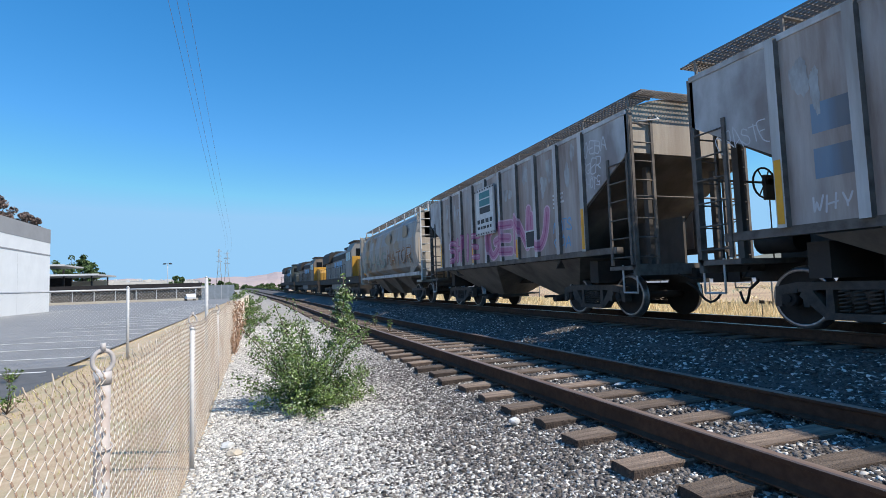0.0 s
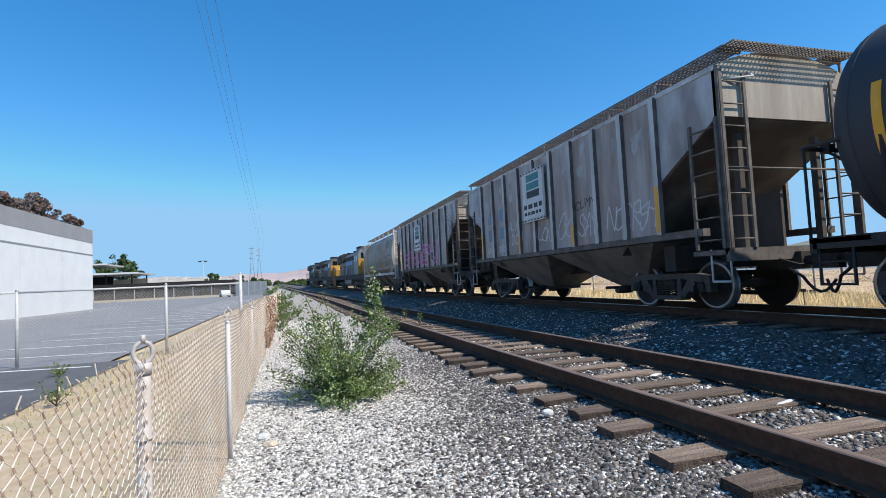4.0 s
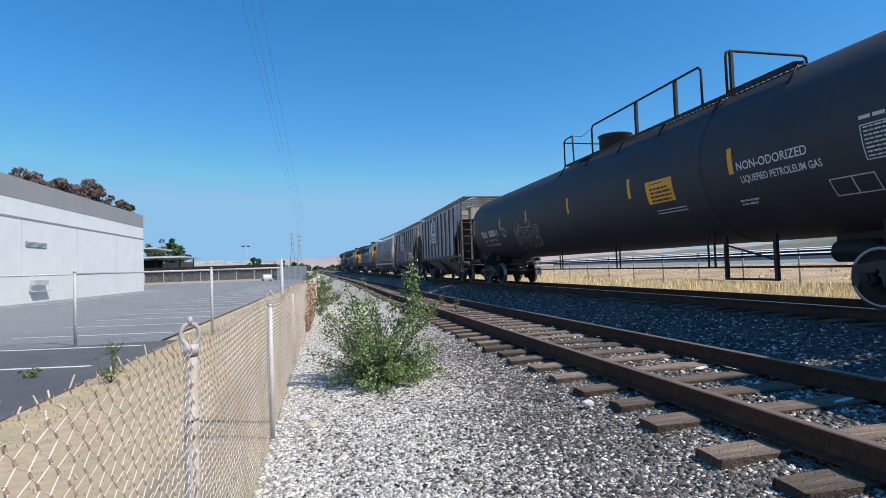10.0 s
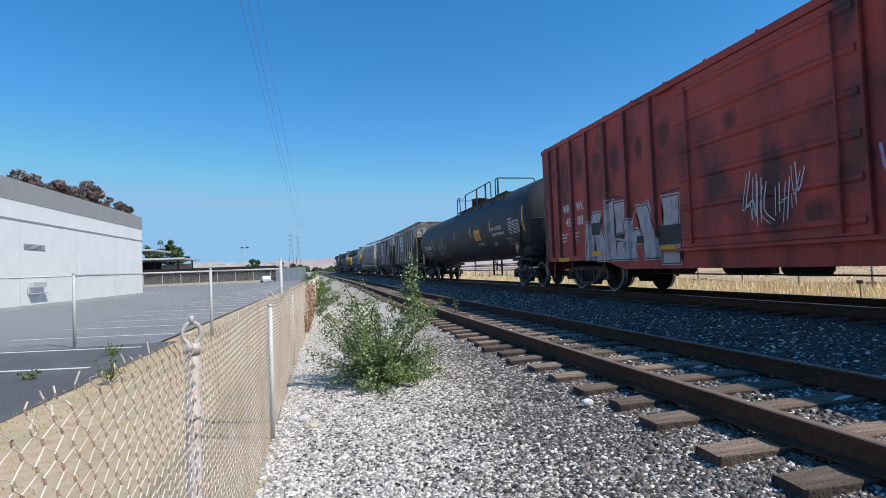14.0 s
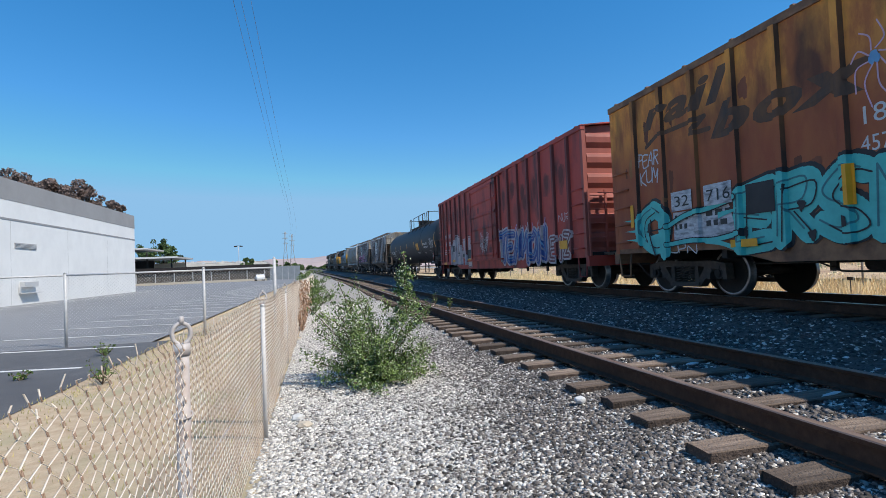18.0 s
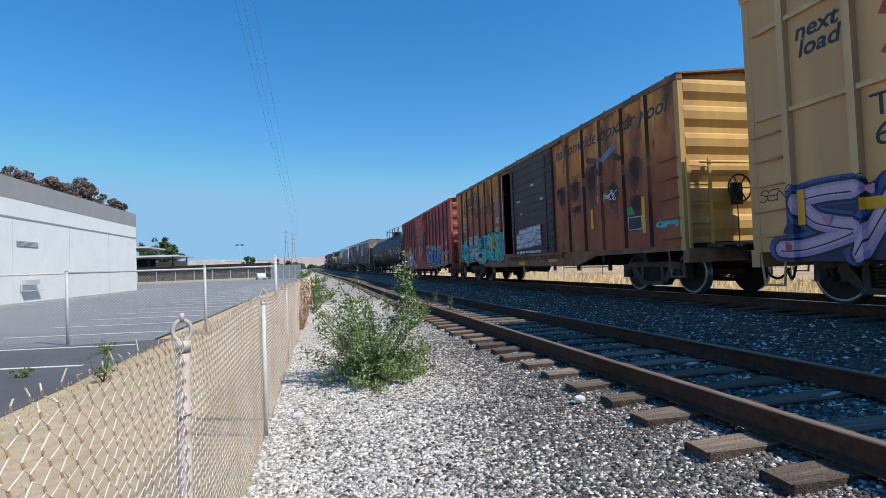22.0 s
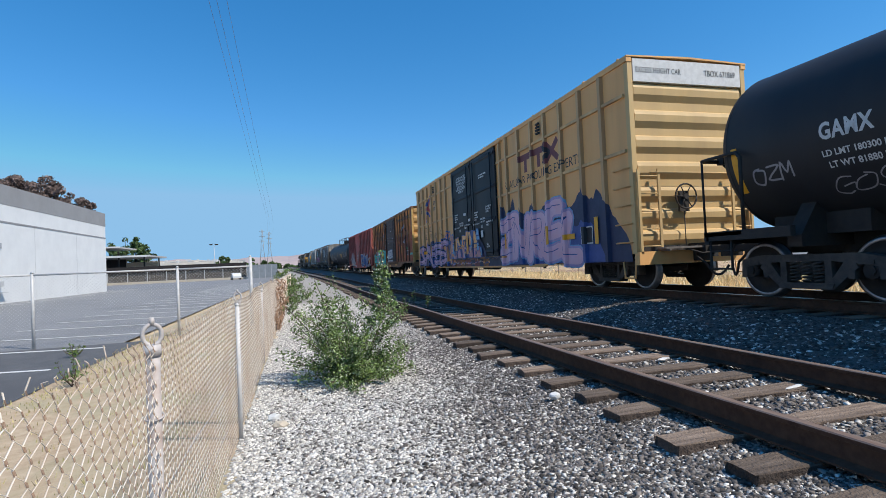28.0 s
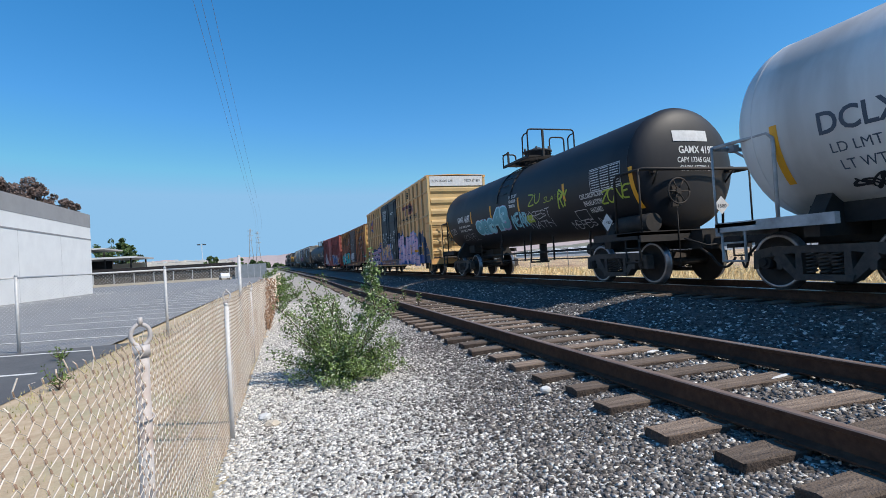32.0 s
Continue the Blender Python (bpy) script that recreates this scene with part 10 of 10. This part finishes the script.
part("foliage", arrays_mesh("foliage", np.concatenate([v, v2]), np.concatenate([f, f2 + len(v)]), [M_LEAF]), None, shrub, "small bright green leaves")
# the shrub's highlights as extra leaves of a paler colour
v, f = twig_leaves(SPRIGS + SHOOT, 4600, 0.019, 7, 0.036)
part("pale_foliage", arrays_mesh("pale_foliage", v, f, [M_LEAF_PALE]), None, shrub, "pale leaves that stand in for sunlit highlights")


def weed(x, y, h, w, n, seed, material=None, label="small green weed growing by the fence", name="weed"):
    p = thing(name, pose(x, y, ground_z(x)), label, "weed", "weeds")
    r = random.Random(seed)
    tips = [(r.uniform(-w, w), r.uniform(-w, w), h * r.uniform(0.5, 1)) for k in range(9)]
    bm = B()
    limbs(bm, (0, 0, 0), tips, 0.008, 0.002, w * 0.3, seed)
    part("woody_stem", bm, M_BARK, p)
    v, f = leaf_cloud([(*t, h * 0.16) for t in tips] + [(t[0] * 0.5, t[1] * 0.5, t[2] * 0.5, h * 0.2) for t in tips], n, max(0.03, h * 0.05), seed, 1.0)
    part("foliage", arrays_mesh("foliage", v, f, [material or M_LEAF]), None, p)


for k, (x, y, h, w, n) in enumerate(((-0.85, 17.5, 0.55, 0.35, 380), (-0.9, 20, 0.75, 0.45, 600), (-0.6, 22.5, 0.6, 0.5, 700), (-1.0, 26, 1.05, 0.6, 900), (-0.8, 31, 1.0, 0.7, 900), (-1.3, 37, 1.3, 0.8, 900),
                                      (-1.6, 45, 1.5, 1.0, 900), (0.2, 17, 0.35, 0.5, 400), (0.5, 20, 0.3, 0.5, 350), (-0.3, 25, 0.5, 0.6, 400))):
    weed(x, y, h, w, n, 60 + k)
for k, (x, y, h) in enumerate(((2.0, 13.2, 0.42), (2.9, 14.2, 0.35), (3.0, 16.5, 0.42), (1.6, 17.5, 0.3))):
    weed(x, y, h, 0.08, 60, 80 + k, label="thin green weed between the ties")
for k, (x, y, h) in enumerate(((-4.0, 9.2, 0.45), (-5.2, 12.6, 0.28), (-5.6, 10.2, 0.15))):
    weed(x, y, h, 0.2, 160, 90 + k, label="small weed at the asphalt's edge")
vine = thing("dry_vine", pose(-1.10, 13.4, -0.28), "dry reddish-brown vine tangled in the wire fence", "vine")
r = random.Random(5)
tips = [(r.uniform(-0.06, 0.10), r.uniform(-1.2, 2.8), r.uniform(0.3, 1.25)) for k in range(40)]
bm = B()
limbs(bm, (0, -0.6, 0), tips[:20], 0.010, 0.003, 0.2, 6)
limbs(bm, (0, 1.2, 0), tips[20:], 0.010, 0.003, 0.2, 7)
part("woody_stem", bm, M_DRYVINE, vine)
v, f = leaf_cloud([(*t, 0.13) for t in tips], 900, 0.035, 8, 1.2)
part("foliage", arrays_mesh("foliage", v, f, [M_DRYVINE]), None, vine)


def tree(x, y, h, crown, trunk, material, seed, label, shape="round", n=2600, leaf=0.28):
    t = thing("tree", pose(x, y, ground_z(x)), label, "tree", "distant trees")
    r = random.Random(seed)
    tips, blobs = [], []
    for k in range(26):
        a, e = r.uniform(0, 6.283), r.random()
        if shape == "cone":
            R, z = crown * (1.02 - e) * r.uniform(0.6, 1.1), trunk + (h - trunk) * e
        else:
            R, z = crown * math.sin(math.acos(2 * e - 1)) * r.uniform(0.6, 1.15), trunk + (h - trunk) * e
        p = (R * math.cos(a), R * math.sin(a), z)
        tips.append(p)
        blobs.append((*p, crown * r.uniform(0.16, 0.36)))
    bm = B()
    cyl(bm, (0, 0, 0), (0.1, 0, trunk + (h - trunk) * 0.3), h * 0.028, h * 0.014, 8)
    part("trunk", bm, M_BARK, t)
    bm = B()
    limbs(bm, (0.05, 0, trunk * 0.8), tips[:14], h * 0.012, h * 0.003, crown * 0.15, seed)
    part("branch_work", bm, M_BARK, t)
    v, f = leaf_cloud(blobs, n, leaf, seed, 1.0)
    part("crown", arrays_mesh("crown", v, f, [material]), None, t)


for k, (x, y, h, cr) in enumerate(((-54.5, 108, 21.2, 3.2), (-51.8, 110, 21.3, 2.8), (-48.2, 109, 19.8, 2.6), (-45.0, 110, 19.8, 3.0), (-42.6, 108, 18.0, 1.6), (-38.4, 109, 16.2, 1.7), (-58, 111, 19.6, 2.2))):
    tree(x, y, h, cr * 1.3, h - 2.3 * cr, M_PLUM, 200 + k, "dark plum-leaved tree behind the warehouse", n=4600, leaf=0.30)
for k, (x, y, h, cr, sh) in enumerate(((-36.0, 125, 9.6, 3.4, "round"), (-33.0, 124, 8.3, 2.8, "round"), (-40, 126, 9.0, 3.0, "round"), (-34.2, 126, 10.0, 2.0, "cone"), (-32.6, 123, 7.6, 2.2, "round"), (-21.4, 160, 5.9, 2.0, "round"))):
    if y < 150:
        x, y, h, cr = x * 1.28, y * 1.28, h * 1.28 - 0.4, cr * 1.28
    tree(x, y, h, cr, 1.5 if sh == "round" else 0.8, M_TREE, 220 + k, "green tree beyond the parking lot", sh, 1500, 0.42)
rt = random.Random(3)
for k in range(16):
    x, y = -30 + k * 3.2 + rt.uniform(-1, 1), 300 + rt.uniform(-30, 60)
    if x > 9:
        x += 2
    tree(x, y, rt.uniform(3.2, 5.6) + (2.6 if x < -14 else 0), rt.uniform(1.8, 3.0), 0.8, M_TREE, 240 + k, "distant green tree along the railway", n=380, leaf=0.9)


# ---- dry grass ----
def grass(name, n, region, h, material, seed, label, sink=0.07, wide=0.012):
    g = np.random.default_rng(seed)
    x0, x1, y0, y1 = region
    x, y = g.uniform(x0, x1, n), y0 + (y1 - y0) * g.uniform(0, 1, n) ** 1.5
    xs, zs = np.array([p[0] for p in PROFILE]), np.array([p[1] for p in PROFILE])
    z = np.interp(x, xs, zs) - sink
    clump = 0.55 + 0.45 * np.sin(x * 0.9 + np.sin(y * 0.35) * 2) * np.sin(y * 0.23)
    hh = h * g.uniform(0.45, 1.2, n) * (0.65 + 0.5 * clump)
    a = g.uniform(0, 6.283, n)
    w = wide + 0.0006 * np.hypot(x, y)
    dx, dy = np.cos(a) * w, np.sin(a) * w
    lx, ly = g.normal(0, 0.25, n) * hh, g.normal(0, 0.25, n) * hh
    v = np.stack([np.stack([x - dx, y - dy, z], 1), np.stack([x + dx, y + dy, z], 1), np.stack([x + lx, y + ly, z + hh], 1)], 1).reshape(-1, 3)
    return tagged(new(name, arrays_mesh(name, v, np.arange(n * 3).reshape(-1, 3), [material])), label, "grass", kind="stuff")


grass("dry_grass", 60000, (11.2, 20.5, -4, 75), 0.55, M_STRAW, 3, "tall dry straw-coloured grass beside the main track")
grass("verge_grass", 1500, (-4.5, -3.7, 0.5, 16), 0.06, M_SPARSE, 5, "short dry grass along the asphalt's edge", 0.0, 0.003)
grass("strip_grass", 1500, (-3.8, -1.25, 0.5, 14), 0.07, M_SPARSE, 6, "sparse dry grass on the dirt strip", 0.0, 0.003)
grass("far_dry_grass", 5000, (21, 36, -4, 90), 0.40, M_STRAW, 4, "thin dry grass on the dirt bank")

gs = np.random.default_rng(31)
scrub = [(x, y, ground_z(x) + 0.18, s) for x, y, s in zip(gs.uniform(22, 60, 500), gs.uniform(-2, 110, 500), gs.uniform(0.2, 0.6, 500))]
for name, n, size, material, seed, label in (("dry_scrub", 16000, 0.08, M_STRAW, 41, "tufts of dry brush on the dirt bank"), ("green_scrub", 6000, 0.06, M_LEAF_PALE, 42, "sparse grey-green brush on the dirt bank")):
    v, f = leaf_cloud(scrub[::2] if seed == 41 else scrub[1::4], n, size, seed, 1.0, 2.4)
    tagged(new(name, arrays_mesh(name, v, f, [material])), label, "brush", kind="stuff")

# a marker in the field, litter on the gravel
mk = thing("field_marker", pose(14.5, 12.0, ground_z(14.5)), "small dark marker on a thin post in the grass", "marker")
bm = B()
cyl(bm, (0, 0, 0), (0, 0, 0.78), 0.015, seg=6)
part("post", bm, M_STEEL_DARK, mk)
part("head", mesh_box(-0.02, 0.02, -0.08, 0.08, 0.70, 0.80, M_STEEL_DARK), None, mk)


def litter(name, x, y, sx, sy, sz, material, label, seed, yaw=20, lift=0.02):
    r = random.Random(seed)
    bm = B()
    bmesh.ops.create_icosphere(bm, subdivisions=2, radius=1)
    for q in bm.verts:
        k = 1 + 0.35 * noise.noise(q.co * 2.3 + Vector((seed, 0, 0)))
        q.co = Vector((q.co.x * sx, q.co.y * sy, q.co.z * sz)) * k
    z = ground_z(x) + lift if not 2.2 < x < 4 else 0.0
    tagged(new(name, mesh_of(name, bm, material)), label, "litter" if name != "rock" else "rock").matrix_basis = pose(x, y, z, 0, 0, yaw)


litter("rock", 1.66, 4.35, 0.055, 0.045, 0.035, M_LETTERW, "white stone lying by a tie end", 3, lift=0.05)
litter("paper_scrap", -0.86, 5.2, 0.06, 0.05, 0.04, M_LETTERW, "crumpled white paper scrap on the gravel", 5)
litter("paper_scrap", 3.45, 5.08, 0.10, 0.03, 0.015, M_LETTERW, "white paper scrap on a tie", 6, 10, 0.02)
litter("cardboard_scrap", -0.80, 4.95, 0.07, 0.06, 0.035, M_BEIGE, "brown crumpled cardboard on the gravel", 7)
litter("rock", -0.42, 2.62, 0.16, 0.07, 0.03, M_ROOF, "flat grey stone lying on the gravel", 9)
litter("paper_scrap", -0.35, 6.1, 0.025, 0.02, 0.02, M_LETTERW, "small white scrap on the gravel", 11)
litter("wood_scrap", 3.6, 3.55, 0.16, 0.02, 0.012, M_LETTERW, "pale splinter of wood between the rails", 12, 10)

# ---- movement of the train ----
TRAVEL = [0.0, 6.26, 12.57, 18.97, 25.5, 32.17, 38.96, 45.88, 52.92, 60.08, 67.35, 74.74, 82.23, 89.83, 97.51, 105.25, 113.04]


def travel(t):
    """How far the train has gone after t seconds: a smooth curve through the two-second marks."""
    i = min(int(t / 2), 15)
    p = [TRAVEL[max(0, i - 1)] if i else -6.22, TRAVEL[i], TRAVEL[i + 1], TRAVEL[i + 2] if i < 15 else 120.87]
    a = t / 2 - i
    return 0.5 * (2 * p[1] + (p[2] - p[0]) * a + (2 * p[0] - 5 * p[1] + 4 * p[2] - p[3]) * a * a + (3 * p[1] - p[0] - 3 * p[2] + p[3]) * a ** 3)


def motions():
    for c, u in CARS:
        walk(c, [(t, pose(XC - bend(u + travel(t)), u + travel(t), ZR + rise(u + travel(t)), math.degrees(math.atan(rise(u + travel(t) + 0.5) - rise(u + travel(t) - 0.5))), 0, math.degrees(math.atan(bend(u + travel(t) + 0.5) - bend(u + travel(t) - 0.5))))) for t in range(33)])
    times = [k * 4 / 30 for k in range(241)]
    for w, y, r in WHEELS:
        walk(w, [(t, Matrix.Translation((0, y, r)) @ Matrix.Rotation(-travel(t) / r, 4, "X")) for t in times])


motions()
